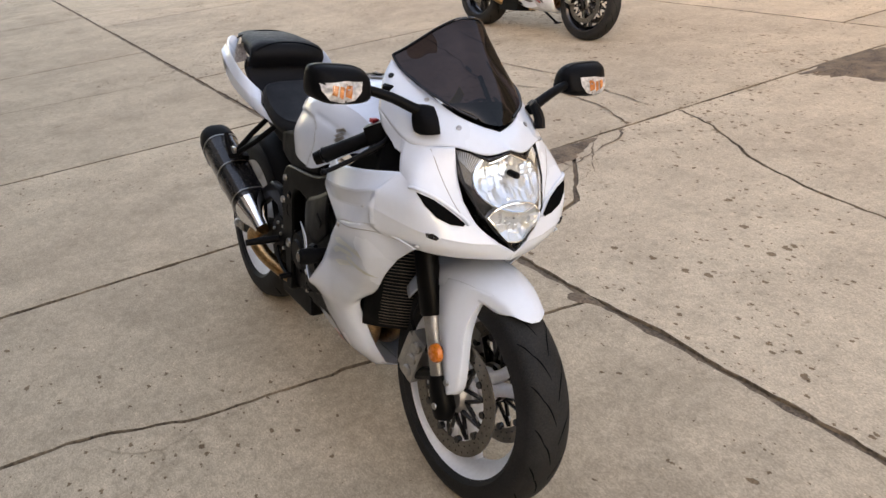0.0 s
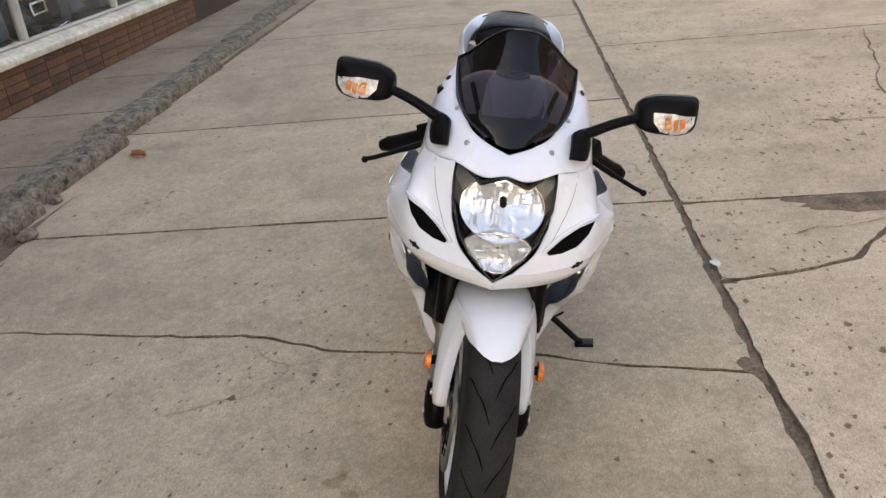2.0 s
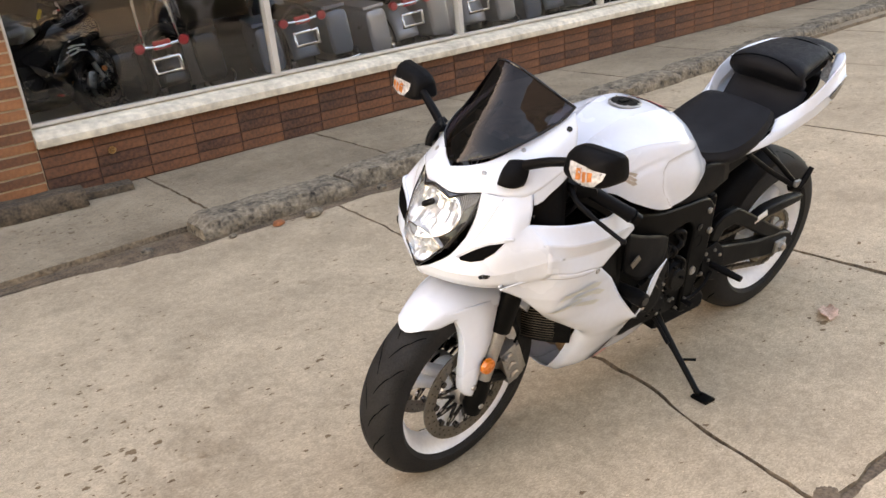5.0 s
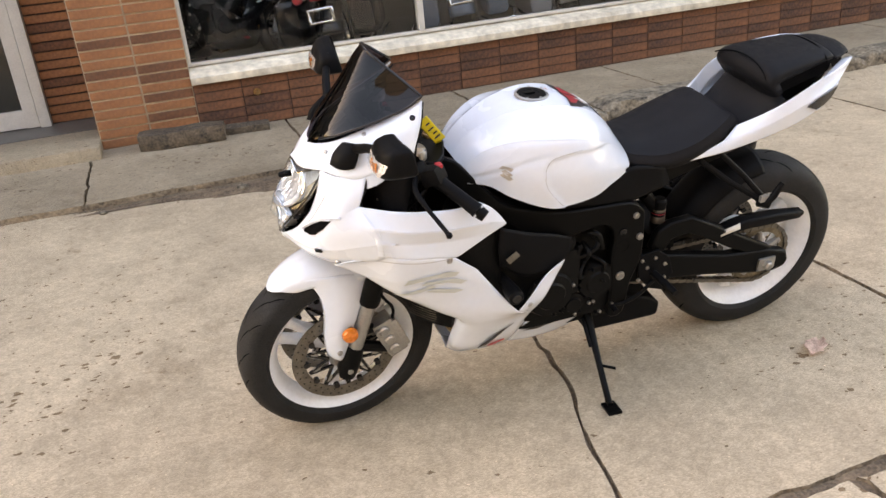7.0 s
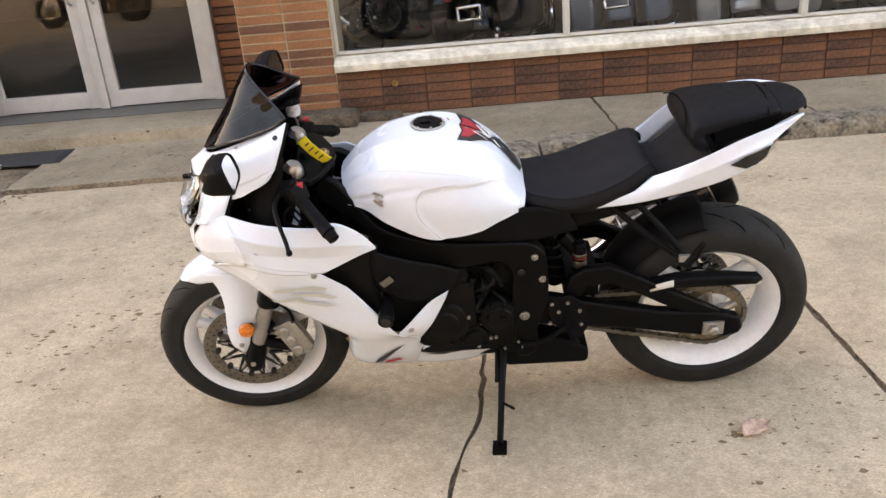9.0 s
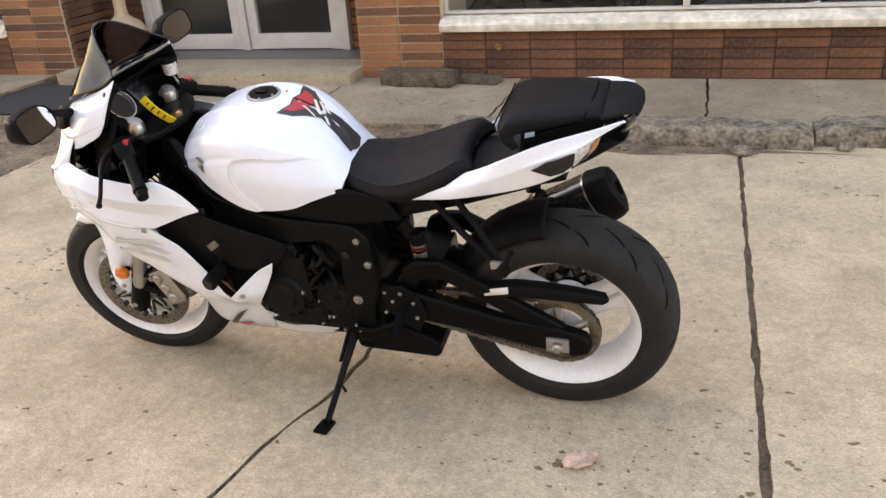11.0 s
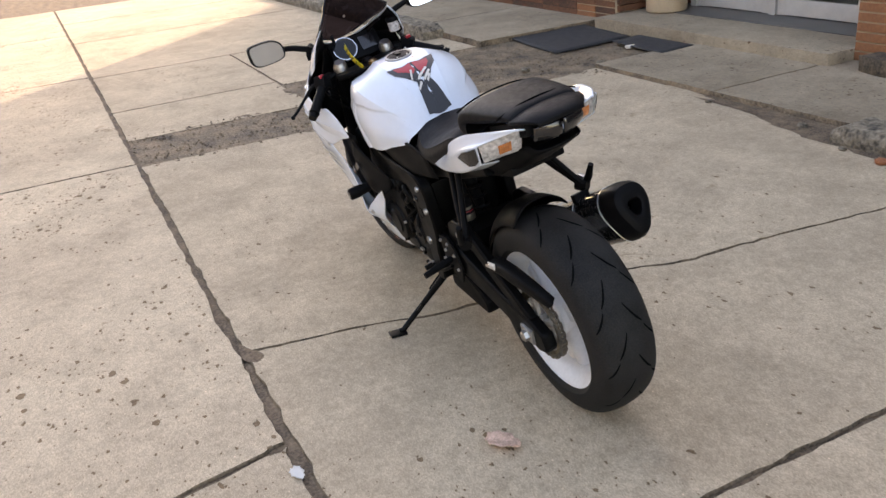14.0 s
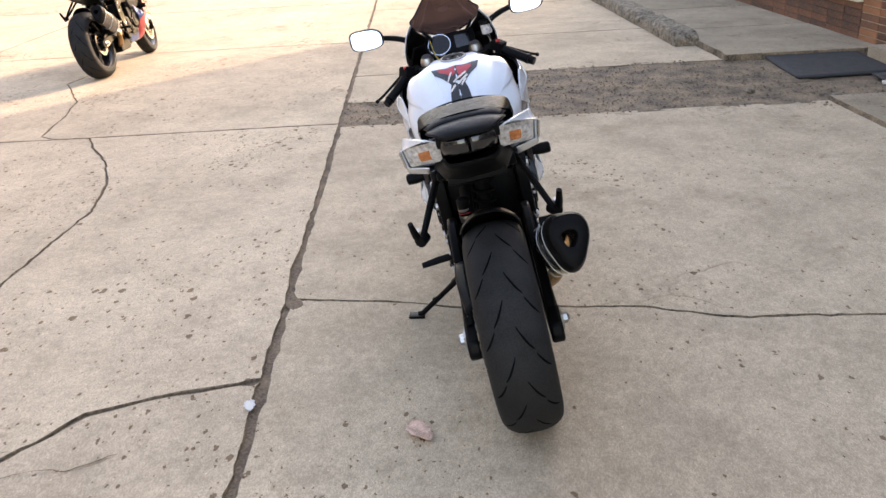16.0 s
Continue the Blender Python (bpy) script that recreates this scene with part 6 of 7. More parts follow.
# a pressed line over the shoulder
line = np.interp(tk.p[..., 0], [.06, .13, .20, .33], [.852, .858, .845, .80])
tk.p[..., 1] -= 0.004 * np.exp(-((tk.p[..., 2] - line) / 0.007) ** 2) * ease((tk.p[..., 0] - 0.10) / 0.06) * (tk.p[..., 1] > 0.09)
part("tank_shell", both(tk.geo()), M_WHITE, tank, sharp=70)
for mirror in (False, True):
    part("tank_crease", seam(tk, [(.04, .858), (.10, .856), (.132, .845), (.146, .815), (.141, .775), (.116, .738), (.089, .706)], 0.0006, mirror=mirror), M_SEAM, tank)
    s = -1 if mirror else 1
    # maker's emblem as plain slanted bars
    for o in ([(.268, .838), (.254, .850), (.218, .838), (.228, .828), (.238, .834), (.250, .838)], [(.258, .828), (.246, .834), (.222, .818), (.234, .812)], [(.264, .816), (.252, .824), (.246, .816), (.232, .812), (.222, .802), (.236, .796)]):
        part("tank_emblem", decal(tk, [(.243 + (a - .243) * .72, .824 + (b - .824) * .72) for a, b in o], lift=0.003, mirror=mirror, n=3), M_STEEL, tank, "dark steel emblem bar")
part("filler_ring", Geo().lathe([(.046, -.003), (.046, .002), (.044, .004), (.040, .004), (.039, .001)], (0, 0, 0), "z", 40).moved(Matrix.Translation((.105, 0, .950)) @ pose(0, 0, 0, 0, -3, 0)), M_ALU, tank, "pale filler ring")
part("filler_cap", Geo().lathe([(.0001, .004), (.020, .004), (.021, .005), (.037, .005), (.040, .001)], (0, 0, 0), "z", 40).moved(Matrix.Translation((.105, 0, .950)) @ pose(0, 0, 0, 0, -3, 0)), M_SATIN, tank, "dark locking filler cap")
part("filler_latch", Geo().box((.112, 0, .957), (.03, .016, .005), 0.002), M_BLACK, tank)
g = Geo()
for k in range(7):
    a = 2 * math.pi * k / 7
    g.lathe([(.0001, .0075), (.003, .007), (.003, .005)], (.105 + .040 * math.cos(a), .040 * math.sin(a), .950), "z", 8)
part("filler_bolt", g, M_STEEL, tank)
UPZ = dict(axes=(0, 1), out=(0, 0, 1))
STAR = [(-.025, 0), (-.02, .03), (.0, .072), (-.045, .042), (-.062, .018), (-.10, .032), (-.128, .034), (-.128, -.034), (-.10, -.032), (-.062, -.018), (-.045, -.042), (.0, -.072), (-.02, -.03)]


class Both(Skin):
    def __init__(self, k):
        m = k.p * (1, -1, 1)
        self.p, self.n = np.concatenate([k.p, m], 1), np.concatenate([k.n, -k.n * (1, -1, 1)], 1)


tk2 = Both(tk)
part("tank_pad", decal(tk2, [(-.052, .020), (-.080, .030), (-.132, .040), (-.142, .0), (-.132, -.040), (-.080, -.030), (-.052, -.020), (-.060, 0)], lift=0.0016, **UPZ), M_DECALBLK, tank, "black tank pad sticker")
for k in (1, -1):
    part("tank_pad", decal(tk2, [(a, k * b) for a, b in [(.022, .0), (.016, .030), (.030, .082), (-.008, .072), (-.030, .048), (-.060, .024), (-.050, 0)]], lift=0.0018, **UPZ), M_DECALBLK, tank, "black tank pad sticker")
for o in ([(.018, -.004), (.012, -.030), (.014, -.056), (-.004, -.052), (-.022, -.034), (-.044, -.012), (-.020, -.004)], [(.018, .002), (.012, .030), (.020, .062), (.000, .056), (-.014, .034), (-.030, .016), (-.018, .002)]):
    part("tank_pad_flash", decal(tk2, o, lift=0.0028, **UPZ), M_DECALRED, tank, "red flash on the tank pad")
for x0, y0, x1, y1 in ((-.020, -.030, -.052, .016), (-.032, -.034, -.060, .0), (-.010, .018, -.046, .034), (-.046, -.026, -.066, -.008), (-.062, .012, -.078, .030)):
    part("tank_pad_mark", decal(tk2, [(x0, y0), (x1, y1), (x1 - .006, y1 - .002), (x0 - .006, y0 - .004)], lift=0.0036, n=3, **UPZ), M_PAPER, tank, "white slash mark")
part("tank_sticker", decal(tk2, [(.055, -.034), (.050, -.020), (.046, -.020), (.050, -.034)], lift=0.0016, n=3, **UPZ), M_ORANGE, tank, "thin orange sticker")

SEAT = [[(-.138, 0, .798), (-.138, .055, .792), (-.136, .088, .778), (-.132, .100, .752), (-.130, .100, .735)],
        [(-.175, 0, .792), (-.175, .062, .786), (-.173, .108, .768), (-.172, .122, .742), (-.172, .112, .722)],
        [(-.245, 0, .790), (-.245, .078, .785), (-.248, .132, .765), (-.250, .142, .738), (-.252, .125, .712)],
        [(-.320, 0, .808), (-.320, .088, .803), (-.326, .142, .784), (-.330, .150, .756), (-.330, .132, .722)],
        [(-.390, 0, .836), (-.390, .085, .830), (-.398, .135, .812), (-.405, .144, .785), (-.41, .130, .745)],
        [(-.440, 0, .850), (-.442, .075, .846), (-.448, .118, .835), (-.455, .128, .812), (-.46, .122, .775)],
        [(-.462, 0, .842), (-.466, .062, .838), (-.476, .100, .832), (-.486, .112, .818), (-.49, .112, .795)],
        [(-.468, 0, .820), (-.472, .055, .815), (-.482, .092, .812), (-.490, .104, .805), (-.492, .105, .788)]]
seat = sub("rider_seat", (0, 0, 0), "black vinyl rider seat")
sk = Skin(across(folded(across(SEAT), (2,), 0.15)), 6)
part("seat_cushion", both(sk.geo()), M_SEAT, seat, sharp=60)
ridge = Skin([[(-.455, 0, .800), (-.462, .06, .795), (-.470, .098, .785)], [(-.525, 0, .800), (-.53, .06, .797), (-.535, .118, .790)], [(-.580, 0, .838), (-.585, .06, .834), (-.590, .130, .828)], [(-.605, 0, .895), (-.61, .06, .89), (-.62, .130, .865)]], 4)
part("seat_riser", both(ridge.geo()), M_SEAT, seat, solid=0.004)
PIL = [[(-.552, 0, .870), (-.553, 0.066, .868), (-.560, 0.114, .866), (-.572, 0.134, .868), (-.59, 0.134, .876)],
       [(-.530, 0, .918), (-.531, 0.077, .914), (-.540, 0.126, .902), (-.556, 0.141, .890), (-.585, 0.136, .888)],
       [(-.548, 0, .952), (-.550, 0.083, .950), (-.555, 0.129, .938), (-.565, 0.136, .918), (-.58, 0.129, .905)],
       [(-.630, 0, .966), (-.630, 0.077, .963), (-.632, 0.118, .950), (-.640, 0.125, .932), (-.645, 0.116, .918)],
       [(-.720, 0, .972), (-.720, 0.071, .969), (-.720, 0.107, .958), (-.724, 0.114, .946), (-.728, 0.107, .936)],
       [(-.785, 0, .972), (-.785, 0.062, .969), (-.785, 0.094, .960), (-.787, 0.101, .952), (-.79, 0.097, .946)],
       [(-.800, 0, .955), (-.800, 0.055, .953), (-.800, 0.086, .950), (-.80, 0.092, .946), (-.80, 0.088, .943)]]
PIL = [[(x - .02 * (x > -.60), y * .94, z + .008 * (z < .91)) for x, y, z in r] for r in PIL]
pil = sub("pillion_seat", (0, 0, 0), "black textured pillion pad")
part("pillion_cushion", both(Skin(PIL, 6).geo()), M_PILLION, pil, sharp=60)
for x0 in (-.566, -.772):
    loop = [(x0 + .012 * (abs(y) / .1) ** 2, y, float(np.interp(x0, [-.80, -.72, -.63, -.56], [.974, .9745, .9685, .957])) - 1.4 * y * y * (1 + 26 * y * y)) for y in np.linspace(-.118, .118, 19)]
    part("pillion_seam", Geo().tube(loop, 0.0022, 6), M_VOID, pil, "dark stitched seam")
part("pillion_rear", both(Skin([[(-.795, 0, .966), (-.795, .06, .962), (-.795, .102, .950)], [(-.84, 0, .968), (-.84, .052, .965), (-.84, .086, .955)], [(-.878, 0, .960), (-.874, .04, .957), (-.868, .066, .950)], [(-.882, 0, .945), (-.878, .04, .943), (-.87, .064, .940)]], 5).geo()), M_PILLION, pil, "black tail pad", solid=0.006)

TL = [[(-.478, .098, .765), (-.53, .122, .790), (-.59, .138, .830), (-.68, .132, .885), (-.78, .096, .922), (-.840, .072, .935)],
      [(-.470, .112, .808), (-.525, .134, .840), (-.585, .150, .876), (-.68, .146, .918), (-.785, .122, .940), (-.848, .090, .946)],
      [(-.425, .126, .780), (-.50, .144, .802), (-.58, .156, .838), (-.64, .160, .868), (-.70, .158, .892), (-.752, .150, .908)],
      [(-.325, .118, .733), (-.43, .134, .752), (-.54, .146, .781), (-.62, .152, .806), (-.685, .151, .832), (-.735, .144, .856)],
      [(-.335, .095, .728), (-.43, .100, .742), (-.54, .104, .768), (-.62, .106, .792), (-.68, .104, .818), (-.728, .100, .842)]]
TL = [[(x, y * 1.15, z) for x, y, z in r] for r in TL]
tail = sub("tail_cowl", (0, 0, 0), "white tail cowl with sharp edges")
tl, tl_out = Skin(folded(TL, (1, 2, 3), 0.1), 6), Skin(folded(TL, (1, 2, 3), 0.1), 6)
tl_out.p, tl_out.n = tl.p[12:49], tl.n[12:49]
half_twin("tail_side", tl.geo(), M_WHITE, tail, solid=0.003, sharp=50)
for mirror in (False, True):
    s = -1 if mirror else 1
    part("tail_inset", decal(tl_out, [(-.648, .862), (-.69, .886), (-.748, .903), (-.738, .868), (-.718, .852), (-.69, .844)], lift=0.0065, mirror=mirror), M_GLOSSB, tail, "black tail inset")
    ts = sub("rear_turn_signal", (0, 0, 0), "clear rear turn signal with amber bulb")
    ca, cb, cc, cd = (Vector(p) for p in ((-.752, .173, .912), (-.808, .072, .929), (-.782, .074, .866), (-.740, .163, .856)))
    nrm = Vector((-.85, .5, -.1)).normalized()

    def patch(u0, u1, v0, v1, lift, n=9, rib=0.0):
        rows = []
        for v in np.linspace(v0, v1, n):
            row = []
            for u in np.linspace(u0, u1, 2 * n + 1):
                q = ca.lerp(cb, u).lerp(cd.lerp(cc, u), v) + nrm * (lift + 0.010 * (1 - (2 * u - 1) ** 2) * (1 - (2 * v - 1) ** 2) + rib * (round(u * 40) % 2))
                row.append((q.x, s * q.y, q.z))
            rows.append(row)
        return Geo().grid(rows)

    part("signal_reflector", patch(.02, .98, .02, .98, -0.003, 9, 0.0012), M_TURN, ts, "silver ribbed reflector")
    part("turn_bulb", patch(.44, .74, .30, .74, 0.0012, 9, 0.0012), M_AMBER, ts, "amber ribbed bulb area")
    part("turn_lens", patch(0, 1, 0, 1, 0.0045), M_LENS, ts, "clear lens").visible_shadow = False
tlamp = sub("tail_light", (0, 0, 0), "dark smoked tail light")
for s in (1, -1):
    part("tail_lens", Geo().grid(surface([[(-.868, s * .004, .938), (-.864, s * .035, .938), (-.850, s * .066, .936)], [(-.872, s * .004, .918), (-.867, s * .035, .918), (-.850, s * .070, .916)], [(-.862, s * .004, .896), (-.856, s * .035, .896), (-.835, s * .066, .896)]], 4, 4)), M_TAILLENS, tlamp, solid=0.006)
part("undertail", Geo().grid(surface([[(-.44, .09, .74), (-.60, .10, .785), (-.72, .10, .845), (-.80, .066, .880)], [(-.44, .05, .71), (-.60, .06, .74), (-.72, .06, .80), (-.84, .05, .872)], [(-.44, -.05, .71), (-.60, -.06, .74), (-.72, -.06, .80), (-.84, -.05, .872)], [(-.44, -.09, .74), (-.60, -.10, .785), (-.72, -.10, .845), (-.80, -.066, .880)]], 4, 4)), M_SATIN, tail, "black undertail", solid=0.004)
part("tail_filler", Geo().box((-.735, 0, .905), (.20, .16, .04), 0.01, pose(0, 0, 0, 0, 16, 0)), M_SATIN, tail)

# -- handlebars and cockpit --
hb = sub("handlebar", (0, 0, 0), "black clip-on handlebars with rubber grips")
for s in (1, -1):
    i, o = Vector((.462, s * .182, .872)), Vector((.385, s * .283, .808))
    d = (o - i).normalized()
    part("bar_tube", Geo().tube([(.470, s * .10, .880), (.470, s * .14, .880), tuple(i), tuple(o)], 0.011, 12), M_BLACK, hb)
    part("grip", Geo().tube([tuple(i.lerp(o, t)) for t in (.12, .14, .3, .5, .7, .9, .96)], [.021, .0185, .017, .0172, .017, .018, .0195], 18), M_SATIN, hb, "ribbed black rubber grip")
    part("bar_end", Geo().tube([tuple(o), tuple(o + d * .018)], [.017, .015], 16), M_BLACK, hb)
    part("switch_box", Geo().box(tuple(i + Vector((0, s * .002, .006))), (.046, .052, .044), 0.009, pose(0, 0, 0, 25, 0, s * 40)), M_SATIN, hb)
    part("switch_button", Geo().box(tuple(i + Vector((-.014, s * .004, .030))), (.016, .018, .010), 0.003), M_RED, hb, "red switch")
    lv = sub("hand_lever", (0, 0, 0), "black hand lever with ball end")
    part("lever_blade", Geo().tube(spline([(.498, s * .168, .880), (.518, s * .206, .862), (.510, s * .252, .838), (.494, s * .300, .812), (.487, s * .327, .800)], 5), [.007] * 10 + [.0055] * 11, 10), M_SATIN, lv)
    part("lever_ball", Geo().lathe([(.0001, .0085), (.006, .006), (.0085, 0), (.006, -.006), (.0001, -.0085)], (.486, s * .330, .798), "z", 14), M_SATIN, lv)
    part("lever_perch", Geo().box((.486, s * .158, .880), (.035, .05, .026), 0.006), M_BLACK, lv)
yoke = sub("top_yoke", (0, 0, 0), "black top yoke with key switch")
part("yoke_plate", Geo().prism([(.47, -.05), (.455, -.135), (.43, -.14), (.40, -.11), (.372, -.045), (.362, 0), (.372, .045), (.40, .11), (.43, .14), (.455, .135), (.47, .05)], .866, .884, "z"), M_BLACK, yoke, bevel=0.004)
part("stem_nut", Geo().lathe([(.0001, .897), (.010, .897), (.012, .893), (.016, .892), (.018, .884)], (.395, 0, 0), "z", 24), M_BRONZE, yoke, "gold stem nut")
part("key_switch", Geo().lathe([(.0001, .897), (.016, .897), (.020, .892), (.022, .88)], (.44, 0, 0), "z", 20), M_BLACK, yoke)
for s in (1, -1):
    part("fork_cap_ring", Geo().lathe([(.0001, .915), (.010, .915), (.012, .910), (.024, .909), (.027, .900), (.027, .884)], (.470, s * .098, 0), "z", 24), M_STEEL, yoke, "steel fork cap")
    part("clip_clamp", Geo().lathe([(.034, .884), (.034, .862), (.027, .862), (.027, .884)], (.470, s * .098, 0), "z", 24, True), M_BLACK, yoke)
dash = sub("instrument_panel", (0, 0, 0), "black dash with round chrome-ringed gauge")
dm = Matrix.Translation((.545, 0.01, .925)) @ pose(0, 0, 0, 0, -52, 0)
part("dash_body", Geo().box((0, -.01, -.012), (.10, .20, .03), 0.014).moved(dm), M_SATIN, dash)
gm = dm @ Matrix.Translation((0, .035, .006))
part("gauge_ring", Geo().lathe([(.042, -.004), (.0465, 0), (.046, .008), (.043, .008), (.042, .002)], (0, 0, 0), "z", 40, True).moved(gm), M_CHROME, dash, "chrome gauge ring")
part("gauge_face", Geo().lathe([(.0001, .002), (.043, .002)], (0, 0, 0), "z", 40).moved(gm), M_GLOSSB, dash)
part("lcd", Geo().box((0, -.058, .006), (.055, .06, .004), 0.002).moved(dm), M_TAILLENS, dash)
res = sub("brake_reservoir", (0, 0, 0), "milky brake-fluid reservoir with black lid")
part("cup", Geo().lathe([(.0001, .935), (.020, .936), (.022, .945), (.022, .972), (.0001, .972)], (.475, -.158, 0), "z", 24), M_TURN, res, "milky plastic cup")
part("lid", Geo().lathe([(.0001, .990), (.020, .990), (.025, .986), (.025, .972), (.0001, .972)], (.475, -.158, 0), "z", 24), M_SATIN, res)
part("bracket", Geo().tube([(.475, -.158, .94), (.47, -.165, .90), (.45, -.165, .86)], .005, 8), M_STEEL, res)
ta, tb, tw = Vector((.433, .073, .966)), Vector((.377, .048, .886)), Vector((.82, 0, -.57)) * 0.015
tag_net = [[tuple(ta.lerp(tb, t) + tw * q + Vector((0, 0.008 * math.sin(math.pi * t), 0))) for q in (-1, 0, 1)] for t in (0, .33, .66, 1)]
tag = part("price_tag", Geo().grid(surface(tag_net, 4, 4)).add(*(lambda q: (q.v, q.f))(Geo().tube([tuple(tb), (.385, .03, .872)], .0012, 6))), M_YELLOW, bike, "curled yellow key tag", solid=0.001)
for k in range(4):
    c = ta.lerp(tb, .2 + .18 * k) + Vector((0, 0.008 * math.sin(math.pi * (.2 + .18 * k)) + .0015, 0))
    part("tag_bar", Geo().tube([tuple(c - tw * .6), tuple(c + tw * (.2 + .3 * (k % 2)))], 0.0022, 6), M_DECALBLK, tag)
rc = random.Random(12)
for k in range(7):
    s = 1 if k % 2 else -1
    part("cable", Geo().tube(spline([(.45, s * .15, .85), (.50 + rc.uniform(-.02, .03), s * rc.uniform(.12, .2), .83), (.50 + rc.uniform(-.03, .03), s * rc.uniform(.06, .18), .76), (.45, s * rc.uniform(.03, .1), .68)], 6), rc.uniform(.003, .005), 8), M_SATIN, hb, "black control cable")
part("speaker_grille", Geo().box((.56, .17, .80), (.05, .006, .045), 0.003, pose(0, 0, 0, 0, 20, 0)), M_ALU, cowl, "round-holed metal grille")

for o in bike.children_recursive:
    if o.name.split(".")[0] in ("disc_hole", "disc_carrier", "carrier_web", "tail_led", "filler_bolt", "lamp_corner_rib", "radiator_fin", "tread_cut"):
        o["kind"] = "stuff"

# the front bodywork is drawn slim and high: its nets, set to their true breadth and height
def slim(p):
    x, y, z = p
    a = abs(y)
    front = float(ease((x - .54) / .12))
    low = float(ease((.93 - z) / .06))
    breadth = np.interp(z, [.40, .50, .60, .66, .72, .78, .90, 1.0, 1.06], [1.0, .93, .86, .84, .91, .95, .93, .97, .99])
    rear = float(ease((.34 - x) / .16))
    side = np.interp(z, [.40, .50, .80, .90], [1.0, .92, .92, .95]) + .11 * rear * float(ease((z - .36) / .08))
    rise = np.interp(z, [.60, .64, .69, .74, .80, .88, .94, 1.02, 1.14], [.055, .056, .045, .030, .022, .020, .017, .013, .002]) * (1 - .65 * low * min(1.0, a / .22) ** 2)
    flank = np.interp(z, [.45, .58, .70, .80], [0.0, .016, .012, .004]) * (1 - .8 * rear)
    back = low * np.interp(a, [0, .06, .11, .15, .20, .24], [-.018, -.030, -.042, -.024, -.004, -.012]) - (1 - low) * .014 - .018 * float(ease((.72 - z) / .05)) * float(ease((.10 - a) / .08))
    return (x + front * back, y * (side + front * (breadth - side)), z + flank + front * (rise - flank))


for o in bike.children:
    if o.name.split(".")[0] in ("nose_cowl", "headlight", "windscreen", "side_fairing", "radiator"):
        for c in o.children:
            if c.name.split(".")[0] not in ("cowl_top", "cowl_cheek", "cowl_ear", "cowl_seam", "cowl_screw", "cowl_liner", "intake_mouth", "intake_lip", "lower_slot", "nose_underside", "upper_panel"):
                for v in c.data.vertices:
                    v.co = slim(v.co)
# the bars are turned a little to the left
head = Matrix.Translation((.44, 0, .75)) @ Matrix.Rotation(radians(5.0), 4, Vector((-FSL, 0, 1)).normalized()) @ Matrix.Translation((-.44, 0, -.75))
for o in bike.children:
    if o.name.split(".")[0] in ("front_wheel", "fork_leg", "caliper", "reflector", "front_mudguard", "handlebar", "hand_lever", "top_yoke", "brake_reservoir"):
        o.matrix_basis = head @ Matrix.Translation(o.location)

# ---- things by the shop front ----
def stuff(ob):
    ob["kind"] = "stuff"
    return ob


def rough_block(name, size, m, material, label, category, seed, amp=0.012):
    """A weathered timber or stone block with split ends and worn edges."""
    nx, ny, nz = 18, 5, 5
    g = Geo()
    lx, ly, lz = size
    prof = []
    for k in range(16):
        a = 2 * math.pi * k / 16
        c, s = math.cos(a), math.sin(a)
        prof.append((ly / 2 * math.copysign(abs(c) ** 0.06, c), lz / 2 * math.copysign(abs(s) ** 0.06, s)))
    rows = []
    for i in range(nx):
        t = i / (nx - 1)
        x = (t - 0.5) * lx
        f = 1 - 0.03 * max(0, abs(2 * t - 1) - 0.85) / 0.15
        rows.append([(x + amp * 1.5 * wob(b * 9, c * 9, 3, seed) * (t in (0.0, 1.0)), b * f + amp * wob(x * 4, c * 20, 1, seed + b), c * f + lz / 2 + amp * wob(x * 4, b * 20, 1, seed + 5)) for b, c in prof])
    g.grid(rows, close_v=True)
    n = len(prof)
    g.f += [tuple(reversed(range(n))), tuple((nx - 1) * n + i for i in range(n))]
    ob = part(name, g, material, sharp=50)
    ob.matrix_world = m
    return tagged(ob, label, category)


rough_block("timber_block", (0.56, 0.17, 0.105), SITE @ pose(1.0, -3.42, 0.033, 0, 0, -7), M_WOOD, "split weathered timber block against the shop wall", "timber", 3.0)
rough_block("timber_offcut", (0.30, 0.14, 0.045), SITE @ pose(0.56, -3.49, 0.033, 0, 0, -6), M_WOOD, "thin grey timber offcut beside the block", "timber", 9.0, 0.006)

mat_ob = part("door_mat", Geo().grid(surface([[(3.56, -2.52, .012), (4.0, -2.55, .016), (4.52, -2.60, .03)], [(3.58, -2.92, .012), (4.0, -2.96, .018), (4.55, -3.0, .03)], [(3.60, -3.34, .014), (4.05, -3.38, .018), (4.57, -3.42, .034)]], 5, 5)), M_RUBBERMAT, solid=0.012, offset=1.0)
mat_ob.matrix_world = SITE
tagged(mat_ob, "flat black rubber mat lying on gravel", "mat")
plate = part("steel_plate", Geo().grid(surface([[(2.75, -2.98, .036), (3.05, -3.0, .034), (3.5, -3.06, .03)], [(2.76, -3.15, .036), (3.08, -3.17, .034), (3.5, -3.20, .03)], [(2.78, -3.33, .038), (3.1, -3.34, .036), (3.5, -3.35, .034)]], 4, 4)), M_RUBBERMAT, solid=0.01, offset=1.0)
plate.matrix_world = SITE
tagged(plate, "dark bent rubber sheet before the door step", "mat")
cup = part("crushed_cup", Geo().lathe([(.0001, .0), (.035, .0), (.045, .02), (.042, .03), (.03, .022), (.0001, .02)], (0, 0, 0), "z", 18), M_PAPER, sharp=40)
cup.matrix_world = SITE @ pose(3.22, -3.04, 0.0, 12, 8, 30)
tagged(cup, "crushed white paper cup on gravel", "litter")

